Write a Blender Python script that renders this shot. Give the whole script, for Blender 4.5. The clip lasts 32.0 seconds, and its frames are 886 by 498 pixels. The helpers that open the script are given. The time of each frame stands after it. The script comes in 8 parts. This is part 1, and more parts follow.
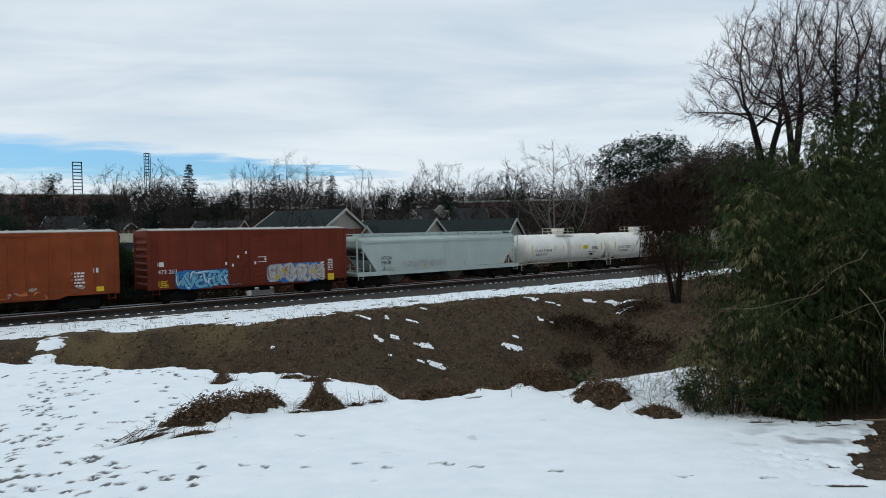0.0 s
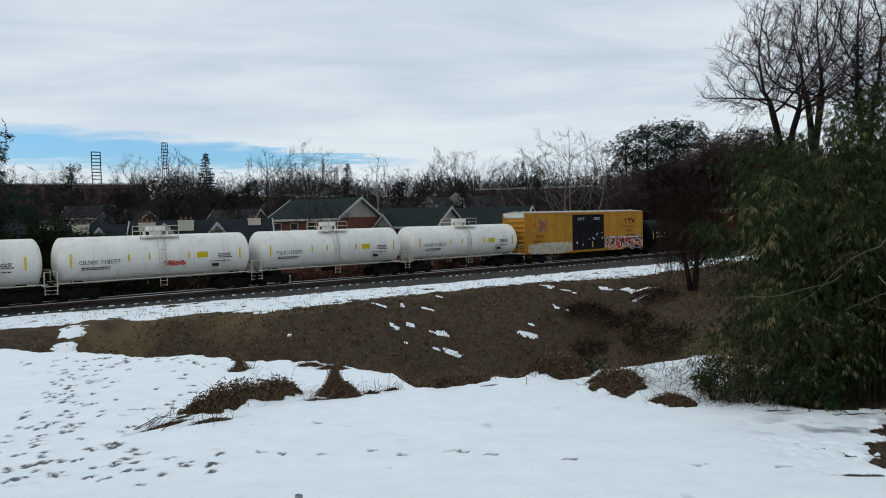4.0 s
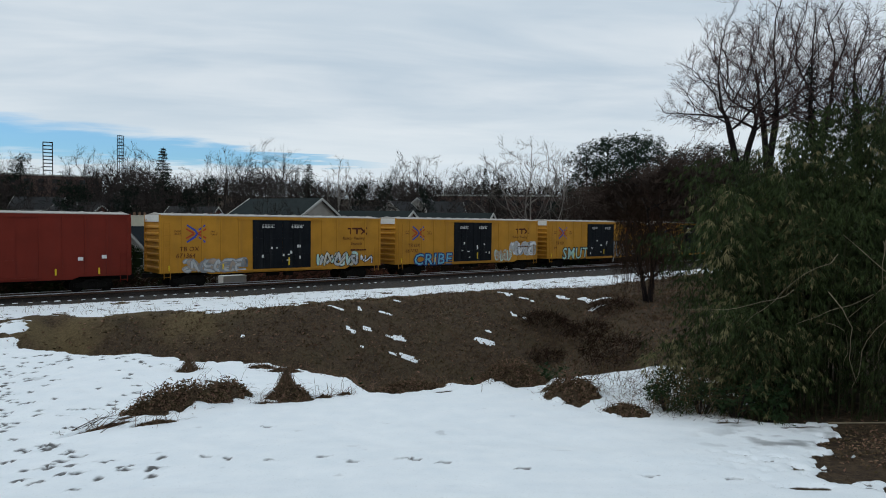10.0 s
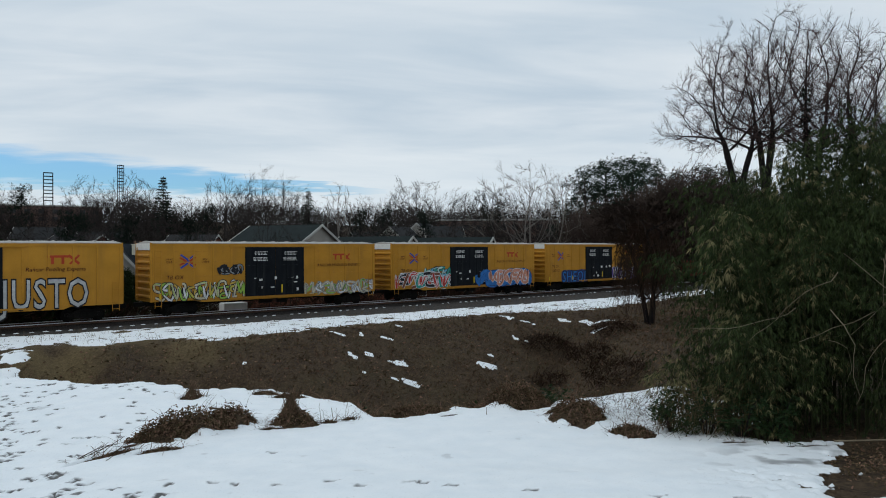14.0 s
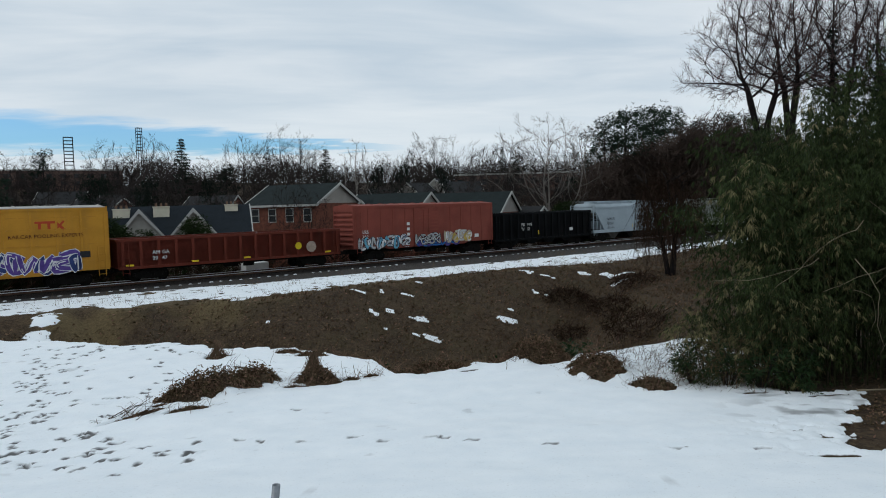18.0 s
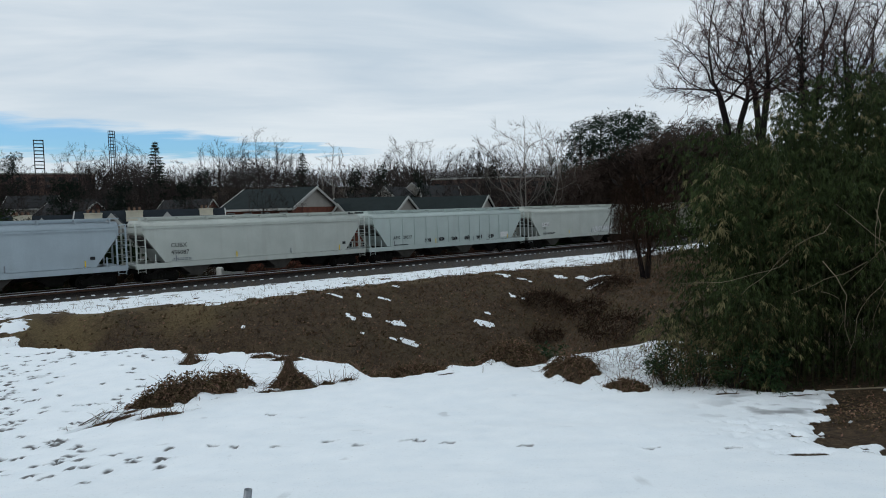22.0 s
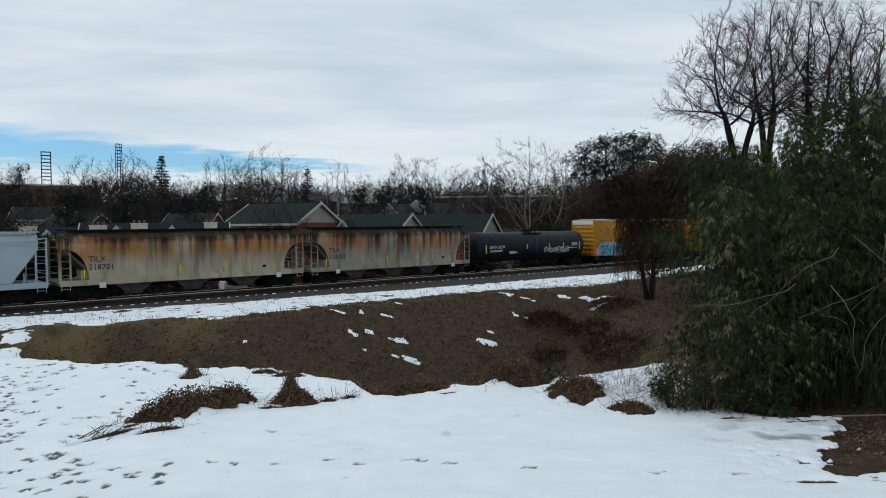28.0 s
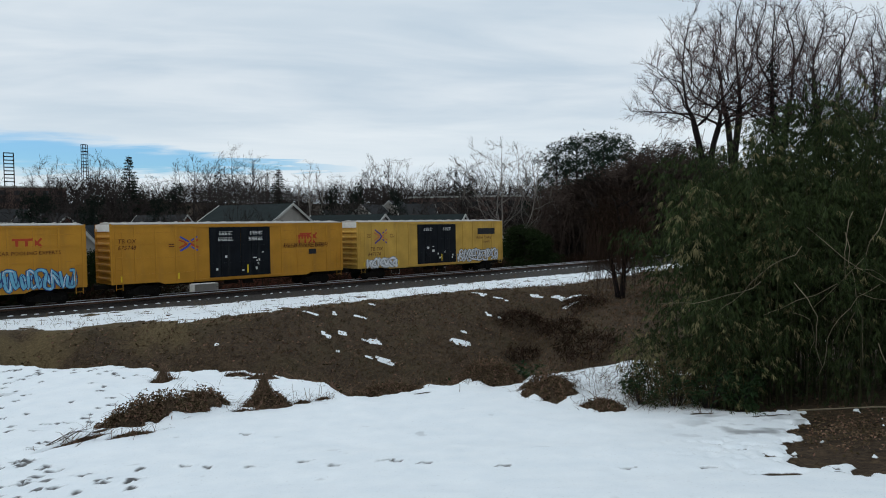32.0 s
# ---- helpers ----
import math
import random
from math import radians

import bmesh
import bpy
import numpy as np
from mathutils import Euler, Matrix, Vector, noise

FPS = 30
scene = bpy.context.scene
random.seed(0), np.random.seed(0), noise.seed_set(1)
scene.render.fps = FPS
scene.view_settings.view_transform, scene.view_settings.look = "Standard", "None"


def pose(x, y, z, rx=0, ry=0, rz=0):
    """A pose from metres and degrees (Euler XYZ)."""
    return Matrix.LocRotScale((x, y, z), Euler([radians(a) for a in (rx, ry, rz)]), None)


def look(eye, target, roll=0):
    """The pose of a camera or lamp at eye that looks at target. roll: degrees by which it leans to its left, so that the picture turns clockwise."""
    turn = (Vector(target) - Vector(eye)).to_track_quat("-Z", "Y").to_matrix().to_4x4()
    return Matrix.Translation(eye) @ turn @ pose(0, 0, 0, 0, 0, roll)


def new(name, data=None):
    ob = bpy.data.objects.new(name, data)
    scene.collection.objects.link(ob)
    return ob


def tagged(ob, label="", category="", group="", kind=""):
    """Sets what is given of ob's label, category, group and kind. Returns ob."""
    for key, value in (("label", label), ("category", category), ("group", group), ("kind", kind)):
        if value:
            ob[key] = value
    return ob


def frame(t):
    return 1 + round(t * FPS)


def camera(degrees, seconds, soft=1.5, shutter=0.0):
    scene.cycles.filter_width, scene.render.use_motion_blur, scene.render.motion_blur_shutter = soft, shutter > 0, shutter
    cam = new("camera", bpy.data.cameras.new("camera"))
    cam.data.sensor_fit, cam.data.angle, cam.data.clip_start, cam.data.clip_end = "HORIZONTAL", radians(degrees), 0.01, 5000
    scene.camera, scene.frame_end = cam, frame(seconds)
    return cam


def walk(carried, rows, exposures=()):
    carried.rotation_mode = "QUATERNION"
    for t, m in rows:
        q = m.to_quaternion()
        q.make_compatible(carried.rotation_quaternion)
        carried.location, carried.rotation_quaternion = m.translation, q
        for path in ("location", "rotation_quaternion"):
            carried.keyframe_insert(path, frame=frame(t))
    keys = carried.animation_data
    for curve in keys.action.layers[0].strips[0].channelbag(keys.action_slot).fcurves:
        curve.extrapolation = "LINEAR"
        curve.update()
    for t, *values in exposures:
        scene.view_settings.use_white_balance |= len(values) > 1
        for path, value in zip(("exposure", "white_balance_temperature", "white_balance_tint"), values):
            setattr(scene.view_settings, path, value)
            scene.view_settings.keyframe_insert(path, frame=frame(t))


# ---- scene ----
cam = camera(65.2, 32.0, soft=1.0)

# seconds, eye (metres, rail top at z = 0), yaw, pitch, roll of a phone held by hand
ROWS = [
    (0.0, -0.021, -0.074, 4.671, -0.22, -1.50, 1.16),
    (0.5, -0.012, -0.087, 4.685, -0.07, -2.17, 1.24),
    (1.0, -0.019, -0.151, 4.660, 0.42, -2.96, 2.06),
    (1.5, 0.035, -0.084, 4.723, 0.57, -3.20, 1.45),
    (2.0, -0.002, -0.129, 4.682, 1.06, -3.10, 1.63),
    (2.5, 0.023, -0.081, 4.699, 0.48, -3.19, 1.43),
    (3.0, 0.018, -0.111, 4.693, 1.38, -3.13, 1.40),
    (3.5, 0.012, -0.104, 4.696, 1.01, -2.46, 1.65),
    (5.5, -0.010, -0.063, 4.678, 1.40, -2.62, -0.05),
    (6.0, 0.047, -0.008, 4.700, 0.42, -2.52, 0.25),
    (6.5, 0.028, 0.057, 4.643, -0.74, -1.71, 0.40),
    (7.0, 0.008, -0.004, 4.643, -1.02, -0.87, -0.04),
    (7.5, 0.032, 0.039, 4.645, -0.37, -1.49, -0.23),
    (8.0, 0.030, 0.020, 4.688, -0.35, -1.18, 0.03),
    (8.5, 0.002, 0.009, 4.669, -0.70, -0.97, -0.26),
    (9.0, 0.021, 0.029, 4.655, -0.74, -1.03, -0.25),
    (9.5, 0.028, 0.039, 4.650, -1.31, -1.08, -0.06),
    (10.0, 0.030, 0.092, 4.659, -2.15, -2.08, -0.57),
    (10.5, -0.004, 0.079, 4.638, -2.28, -2.24, -0.54),
    (11.0, -0.016, 0.114, 4.659, -2.93, -1.87, -1.00),
    (11.5, -0.034, 0.100, 4.645, -2.90, -0.33, -1.04),
    (12.0, -0.023, 0.005, 4.653, -2.71, -0.21, -0.84),
    (12.5, -0.005, 0.022, 4.661, -2.86, 0.07, 0.12),
    (13.0, 0.000, 0.000, 4.660, -3.00, 0.58, 0.35),
    (13.5, -0.013, -0.007, 4.646, -2.64, -0.13, 0.32),
    (14.0, -0.047, -0.019, 4.627, -2.20, -0.02, 0.20),
    (14.5, -0.011, 0.000, 4.643, -1.92, -1.93, 0.49),
    (16.5, -0.007, -0.010, 4.664, -1.38, -3.68, 1.13),
    (17.0, 0.004, -0.001, 4.681, -0.98, -3.79, 1.22),
    (17.5, 0.016, 0.020, 4.662, -0.75, -4.18, 1.23),
    (18.0, -0.005, 0.035, 4.663, -0.65, -3.69, 1.51),
    (18.5, -0.051, 0.011, 4.645, -1.04, -5.17, 2.12),
    (19.0, 0.030, 0.065, 4.707, -2.21, -4.54, 1.92),
    (19.5, 0.006, 0.029, 4.650, -2.54, -2.55, 1.77),
    (20.0, 0.016, 0.006, 4.653, -2.83, -3.20, 1.84),
    (20.5, 0.032, 0.011, 4.677, -3.38, -3.12, 1.51),
    (21.0, 0.102, 0.027, 4.669, -4.12, -2.69, 1.40),
    (21.5, 0.025, -0.001, 4.666, -3.24, -3.16, 1.45),
    (22.0, 0.032, 0.014, 4.653, -2.51, -3.41, 1.53),
    (22.5, 0.026, 0.044, 4.674, -2.58, -3.07, 1.22),
    (23.0, 0.039, 0.039, 4.659, -2.34, -2.89, 1.24),
    (23.5, -0.012, 0.048, 4.659, -2.48, -3.28, 1.45),
    (24.0, 0.008, 0.047, 4.682, -2.75, -2.39, 1.80),
    (24.5, -0.003, 0.058, 4.670, -2.40, -2.44, 1.67),
    (25.0, -0.001, 0.062, 4.669, -2.54, -2.01, 1.34),
    (25.5, -0.010, 0.067, 4.668, -2.64, -1.78, 1.29),
    (27.5, -0.014, 0.059, 4.670, -2.09, -1.78, 0.40),
    (28.0, -0.004, 0.070, 4.648, -2.20, -1.93, 0.58),
    (28.5, -0.004, 0.068, 4.647, -3.34, -1.97, 0.65),
    (29.0, -0.006, 0.081, 4.646, -3.09, -2.42, 0.45),
    (29.5, 0.007, 0.093, 4.652, -3.73, -2.18, -0.09),
    (30.0, 0.017, 0.089, 4.678, -3.94, -1.18, 0.48),
    (30.5, -0.016, 0.082, 4.676, -4.54, -0.91, 0.73),
    (31.0, -0.002, 0.052, 4.676, -4.64, -0.93, 0.68),
    (31.5, -0.005, 0.016, 4.639, -4.87, -1.48, 0.98),
    (32.0, -0.012, 0.002, 4.659, -4.45, -1.93, 0.89),
]
walk(cam, [(t, pose(x, y, z, 90 + pitch, roll, yaw)) for t, x, y, z, yaw, pitch, roll in ROWS],
     exposures=[(0.0, 0.1), (3.0, 0.06), (6.0, -0.02), (16.0, -0.03), (32.0, 0.04)])

# ---- sky, sun, exposure ----
SUN_EL, SUN_AZ = 42.0, 250.0  # degrees above the horizon; clockwise from the way the camera faces

world = bpy.data.worlds.new("sky")
scene.world = world
world.use_nodes = True
wt = world.node_tree
wt.nodes.clear()


def wnode(kind, **values):
    n = wt.nodes.new(kind)
    for k, v in values.items():
        if k in n.inputs:
            n.inputs[k].default_value = v
    return n


def wmath(op, a, b=None, c=None, clamp=False):
    n = wt.nodes.new("ShaderNodeMath")
    n.operation, n.use_clamp = op, clamp
    for k, v in enumerate((a, b, c)):
        if v is None:
            continue
        if isinstance(v, (int, float)):
            n.inputs[k].default_value = v
        else:
            wt.links.new(v, n.inputs[k])
    return n.outputs[0]


def wramp(v, lo, hi):
    n = wt.nodes.new("ShaderNodeMapRange")
    n.interpolation_type = "SMOOTHSTEP"
    n.inputs[1].default_value, n.inputs[2].default_value = lo, hi
    wt.links.new(v, n.inputs[0])
    return n.outputs[0]


def wmix(fac, a, b):
    n = wt.nodes.new("ShaderNodeMix")
    n.data_type = "RGBA"
    wt.links.new(fac, n.inputs[0])
    for k, v in ((6, a), (7, b)):
        if isinstance(v, tuple):
            n.inputs[k].default_value = (*v, 1)
        else:
            wt.links.new(v, n.inputs[k])
    return n.outputs[2]


def build_sky():
    """A high overcast with streaks, and a gap of clear blue low down over the far hill."""
    sky = wt.nodes.new("ShaderNodeTexSky")
    sky.sky_type = "NISHITA"
    sky.sun_disc = False
    sky.sun_elevation, sky.sun_rotation = radians(SUN_EL), radians(SUN_AZ)
    gain = wt.nodes.new("ShaderNodeVectorMath")
    gain.operation = "MULTIPLY"
    gain.inputs[1].default_value = (0.056, 0.110, 0.155)
    wt.links.new(sky.outputs[0], gain.inputs[0])
    co = wt.nodes.new("ShaderNodeTexCoord")
    sep = wt.nodes.new("ShaderNodeSeparateXYZ")
    wt.links.new(co.outputs["Generated"], sep.inputs[0])
    x, y, z = sep.outputs
    up = wmath("MAXIMUM", z, 0.0)
    # cloud streaks lie on a plane overhead
    k = wmath("ADD", up, 0.09)
    comb = wt.nodes.new("ShaderNodeCombineXYZ")
    wt.links.new(wmath("DIVIDE", wmath("ADD", x, wmath("MULTIPLY", y, 0.35)), k), comb.inputs[0])
    wt.links.new(wmath("MULTIPLY", wmath("DIVIDE", wmath("SUBTRACT", y, wmath("MULTIPLY", x, 0.2)), k), 2.3), comb.inputs[1])
    big = wnode("ShaderNodeTexNoise", Scale=0.55, Detail=5.0, Roughness=0.52, Distortion=0.6)
    wt.links.new(comb.outputs[0], big.inputs["Vector"])
    fine = wnode("ShaderNodeTexNoise", Scale=2.1, Detail=4.0, Roughness=0.55, Distortion=0.4)
    wt.links.new(comb.outputs[0], fine.inputs["Vector"])
    mixed = wmath("ADD", wmath("MULTIPLY", big.outputs[0], 0.84), wmath("MULTIPLY", fine.outputs[0], 0.16))
    tone = wramp(mixed, 0.26, 0.74)
    cloud = wmix(tone, (0.49, 0.60, 0.705), (0.735, 0.80, 0.855))
    low = wramp(up, 0.20, 0.08)
    cloud = wmix(wmath("MULTIPLY", low, 0.6), cloud, (0.775, 0.85, 0.895))
    # the gap: a band that thins towards the right
    az = wmath("DIVIDE", x, wmath("MAXIMUM", y, 0.05))
    wob = wmath("MULTIPLY", wmath("SUBTRACT", fine.outputs[0], 0.5), 0.034)
    mid = wmath("ADD", wmath("MULTIPLY", az, -0.036), wmath("ADD", 0.080, wob))
    half = wmath("MULTIPLY", wramp(az, 0.02, -0.5), 0.027)
    off = wmath("DIVIDE", wmath("ABSOLUTE", wmath("SUBTRACT", up, mid)), wmath("ADD", half, 0.001))
    gap = wmath("MULTIPLY", wramp(off, 1.15, 0.35), wmath("MULTIPLY", wramp(az, 0.0, -0.2), wramp(y, 0.0, 0.3)))
    gap = wmath("MULTIPLY", gap, 0.86)
    colour = wmix(gap, cloud, gain.outputs[0])
    ground = wramp(z, -0.02, 0.0)
    colour = wmix(ground, (0.30, 0.29, 0.28), colour)
    bg = wt.nodes.new("ShaderNodeBackground")
    bg.inputs[1].default_value = 1.0
    wt.links.new(colour, bg.inputs[0])
    out = wt.nodes.new("ShaderNodeOutputWorld")
    wt.links.new(bg.outputs[0], out.inputs[0])


build_sky()

sun = new("sun", bpy.data.lights.new("sun", "SUN"))
sun.data.energy, sun.data.angle, sun.data.color = 0.5, radians(25), (1.0, 0.97, 0.92)
_e, _a = radians(SUN_EL), radians(SUN_AZ)
sun.matrix_world = look((math.sin(_a) * math.cos(_e) * 60, math.cos(_a) * math.cos(_e) * 60, math.sin(_e) * 60), (0, 0, 0))


# ---- materials ----
def material(name, rgb, rough_=0.7, metal=0.0, spread=0.25, scale=3.0, fine=40.0, bump=0.15, streak=0.0, streak_rgb=(0.08, 0.06, 0.045), random_=0.0, specular=0.12, island=0.0):
    """A surface whose colour varies at two scales, with fine relief; streak adds dirt that has run down it; island varies it leaf by leaf."""
    m = bpy.data.materials.new(name)
    m.use_nodes = True
    t = m.node_tree
    b = t.nodes["Principled BSDF"]
    b.inputs["Roughness"].default_value, b.inputs["Metallic"].default_value = rough_, metal
    b.inputs["Specular IOR Level"].default_value = specular
    co = t.nodes.new("ShaderNodeTexCoord")

    def noise_(sc, detail, vec=None):
        n = t.nodes.new("ShaderNodeTexNoise")
        n.inputs["Scale"].default_value, n.inputs["Detail"].default_value = sc, detail
        t.links.new(vec or co.outputs["Object"], n.inputs["Vector"])
        return n.outputs[0]

    def mix(fac, a, c, kind="MIX"):
        n = t.nodes.new("ShaderNodeMix")
        n.data_type, n.blend_type = "RGBA", kind
        for k, v in ((0, fac), (6, a), (7, c)):
            if isinstance(v, (int, float)):
                n.inputs[k].default_value = v
            elif isinstance(v, tuple):
                n.inputs[k].default_value = (*v, 1)
            else:
                t.links.new(v, n.inputs[k])
        return n.outputs[2]

    def ramp(v, lo, hi, a=0.0, z=1.0):
        n = t.nodes.new("ShaderNodeMapRange")
        n.inputs[1].default_value, n.inputs[2].default_value, n.inputs[3].default_value, n.inputs[4].default_value = lo, hi, a, z
        t.links.new(v, n.inputs[0])
        return n.outputs[0]
    dark = tuple(c * (1 - spread) for c in rgb)
    light = tuple(min(1.0, c * (1 + 0.6 * spread)) for c in rgb)
    small = noise_(fine, 3.0)
    col = mix(ramp(noise_(scale, 4.0), 0.3, 0.7), dark, light)
    col = mix(ramp(small, 0.35, 0.7, 0.0, 0.35), col, tuple(c * 0.6 for c in rgb))
    if streak:
        mp = t.nodes.new("ShaderNodeMapping")
        mp.inputs["Scale"].default_value = (2.2, 2.2, 0.22)
        t.links.new(co.outputs["Object"], mp.inputs["Vector"])
        col = mix(ramp(noise_(1.0, 6.0, mp.outputs[0]), 0.50, 0.72, 0.0, streak), col, streak_rgb)
    if random_:
        info = t.nodes.new("ShaderNodeObjectInfo")
        hs = t.nodes.new("ShaderNodeHueSaturation")
        t.links.new(ramp(info.outputs["Random"], 0, 1, 1 - random_, 1 + random_), hs.inputs["Value"])
        t.links.new(col, hs.inputs["Color"])
        col = hs.outputs[0]
    if island:
        geo = t.nodes.new("ShaderNodeNewGeometry")
        hs = t.nodes.new("ShaderNodeHueSaturation")
        t.links.new(ramp(geo.outputs["Random Per Island"], 0, 1, 1 - island, 1 + island), hs.inputs["Value"])
        t.links.new(ramp(geo.outputs["Random Per Island"], 0, 1, 0.5 + 0.05 * island, 0.5 - 0.05 * island), hs.inputs["Hue"])
        t.links.new(col, hs.inputs["Color"])
        col = hs.outputs[0]
    t.links.new(col, b.inputs["Base Color"])
    t.links.new(ramp(small, 0.2, 0.8, max(0.05, rough_ - 0.12), min(1.0, rough_ + 0.1)), b.inputs["Roughness"])
    if bump:
        bp = t.nodes.new("ShaderNodeBump")
        bp.inputs["Strength"].default_value, bp.inputs["Distance"].default_value = bump, 0.02
        t.links.new(small, bp.inputs["Height"])
        t.links.new(bp.outputs[0], b.inputs["Normal"])
    return m


SNOW_OLD = material("old snow", (0.80, 0.83, 0.85), 0.6, spread=0.06, scale=3.0, bump=0.1)
YELLOW = material("yellow car paint", (0.475, 0.226, 0.027), 0.55, streak=0.30, streak_rgb=(0.22, 0.12, 0.04), spread=0.16, scale=0.8, bump=0.05)
YELLOW_PALE = material("weathered yellow car paint", (0.56, 0.34, 0.07), 0.6, streak=0.35, streak_rgb=(0.2, 0.12, 0.06), spread=0.2, scale=0.8, bump=0.05)
BLACK_DOOR = material("black door paint", (0.010, 0.012, 0.015), 0.5, spread=0.3, scale=1.0, bump=0.04, streak=0.2, streak_rgb=(0.06, 0.06, 0.06), specular=0.05)
BROWN_CAR = material("oxide red car paint", (0.155, 0.030, 0.016), 0.6, streak=0.45, streak_rgb=(0.09, 0.03, 0.02), spread=0.2, scale=0.7, bump=0.05)
RUST_CAR = material("orange brown car paint", (0.235, 0.054, 0.018), 0.65, streak=0.5, streak_rgb=(0.12, 0.04, 0.02), spread=0.25, scale=0.7, bump=0.05)
RED_CAR = material("deep red car paint", (0.165, 0.022, 0.013), 0.6, streak=0.3, streak_rgb=(0.1, 0.025, 0.02), spread=0.15, scale=0.7, bump=0.04)
FADED_RED = material("faded red car paint", (0.235, 0.062, 0.045), 0.7, streak=0.4, streak_rgb=(0.2, 0.07, 0.05), spread=0.18, scale=0.7, bump=0.05)
GONDOLA_RED = material("gondola rust red", (0.13, 0.028, 0.017), 0.7, streak=0.45, streak_rgb=(0.08, 0.03, 0.02), spread=0.25, scale=0.9, bump=0.08)
BLACK_CAR = material("black car paint", (0.007, 0.008, 0.009), 0.5, streak=0.2, streak_rgb=(0.05, 0.045, 0.04), spread=0.3, scale=0.8, bump=0.05, specular=0.05)
BLUEBLACK = material("blue black tank paint", (0.010, 0.014, 0.020), 0.45, streak=0.3, streak_rgb=(0.06, 0.06, 0.065), spread=0.25, scale=0.8, bump=0.04)
WHITE_TANK = material("white tank paint", (0.80, 0.78, 0.73), 0.5, streak=0.3, streak_rgb=(0.42, 0.33, 0.24), spread=0.07, scale=0.7, bump=0.03)
# grime on the hopper bays; on the slope sheets a painted-in shadow
HOP_GRIME_SHADE = material("hopper grime and end shade", (0.085, 0.080, 0.072), 0.85, spread=0.4, scale=1.5, bump=0.1)
HOP_GREEN = material("pale grey green hopper paint", (0.46, 0.53, 0.505), 0.6, streak=0.3, streak_rgb=(0.34, 0.36, 0.35), spread=0.08, scale=0.6, bump=0.04)
HOP_GREY = material("light grey hopper paint", (0.49, 0.52, 0.48), 0.6, streak=0.38, streak_rgb=(0.36, 0.36, 0.33), spread=0.1, scale=0.6, bump=0.04)
HOP_BLUE = material("blue grey hopper paint", (0.37, 0.435, 0.475), 0.6, streak=0.3, streak_rgb=(0.28, 0.31, 0.34), spread=0.1, scale=0.6, bump=0.04)
HOP_TAN = material("warm grey hopper paint", (0.45, 0.44, 0.37), 0.6, streak=0.42, streak_rgb=(0.3, 0.28, 0.24), spread=0.1, scale=0.6, bump=0.04)
STEEL_DARK = material("grimy steel", (0.012, 0.011, 0.010), 0.7, spread=0.4, scale=4.0, bump=0.2, specular=0.05)
STEEL_GREY = material("galvanised steel", (0.24, 0.26, 0.28), 0.45, 0.6, spread=0.25, scale=5.0, bump=0.08)
ROOF_METAL = material("weathered galvanised roof", (0.42, 0.40, 0.37), 0.6, 0.1, streak=0.3, streak_rgb=(0.35, 0.27, 0.2), spread=0.15, scale=1.0, bump=0.05)
END_WHITE = material("pale end panel", (0.66, 0.66, 0.63), 0.6, spread=0.1, scale=2.0, bump=0.03)
RAIL_TOP = material("polished rail head", (0.75, 0.76, 0.78), 0.5, 0.2, spread=0.1, scale=3.0, bump=0.02)
RAIL_RUST = material("rusty rail", (0.085, 0.050, 0.034), 0.8, spread=0.3, scale=6.0, bump=0.2)
TIE_WOOD = material("creosoted tie", (0.030, 0.024, 0.020), 0.9, spread=0.35, scale=4.0, bump=0.4, random_=0.4)
WHITE_PAINT = material("white lettering", (0.72, 0.72, 0.70), 0.6, spread=0.12, scale=5.0, bump=0.02)
DARK_PAINT = material("black lettering", (0.025, 0.025, 0.028), 0.6, spread=0.2, scale=5.0, bump=0.02)
MAROON = material("maroon lettering", (0.085, 0.022, 0.012), 0.6, spread=0.2, scale=5.0, bump=0.02)
LOGO_RED = material("logo red", (0.42, 0.06, 0.025), 0.55, spread=0.12, scale=5.0, bump=0.02)
LOGO_BLUE = material("logo blue", (0.05, 0.07, 0.34), 0.55, spread=0.12, scale=5.0, bump=0.02)
SAFETY = material("reflective yellow strip", (0.75, 0.52, 0.03), 0.5, spread=0.1, scale=5.0, bump=0.02)
PLAQUE = material("yellow placard", (0.62, 0.45, 0.02), 0.5, spread=0.1, scale=5.0, bump=0.02)


def spray(name, rgb):
    return material("spray paint " + name, rgb, 0.6, spread=0.28, scale=2.5, fine=12.0, bump=0.02)


SPRAY = {
    "white": spray("white", (0.68, 0.69, 0.70)), "black": spray("black", (0.02, 0.02, 0.024)), "sky": spray("sky blue", (0.16, 0.42, 0.58)),
    "blue": spray("blue", (0.03, 0.16, 0.46)), "navy": spray("navy", (0.03, 0.05, 0.16)), "grey": spray("grey", (0.24, 0.25, 0.26)), "silver": spray("silver", (0.46, 0.47, 0.47)),
    "red": spray("red", (0.50, 0.05, 0.04)), "orange": spray("orange", (0.56, 0.19, 0.07)), "salmon": spray("salmon", (0.58, 0.26, 0.18)), "green": spray("green", (0.05, 0.27, 0.10)),
    "mint": spray("mint", (0.46, 0.66, 0.58)), "lime": spray("lime", (0.30, 0.48, 0.08)), "pink": spray("pink", (0.66, 0.30, 0.42)), "purple": spray("purple", (0.10, 0.06, 0.26)),
    "gold": spray("gold", (0.55, 0.38, 0.08)), "cream": spray("cream", (0.55, 0.50, 0.36)), "tan": spray("tan", (0.38, 0.30, 0.24)), "teal": spray("teal", (0.04, 0.30, 0.26)), "brown": spray("brown", (0.20, 0.08, 0.05)),
}

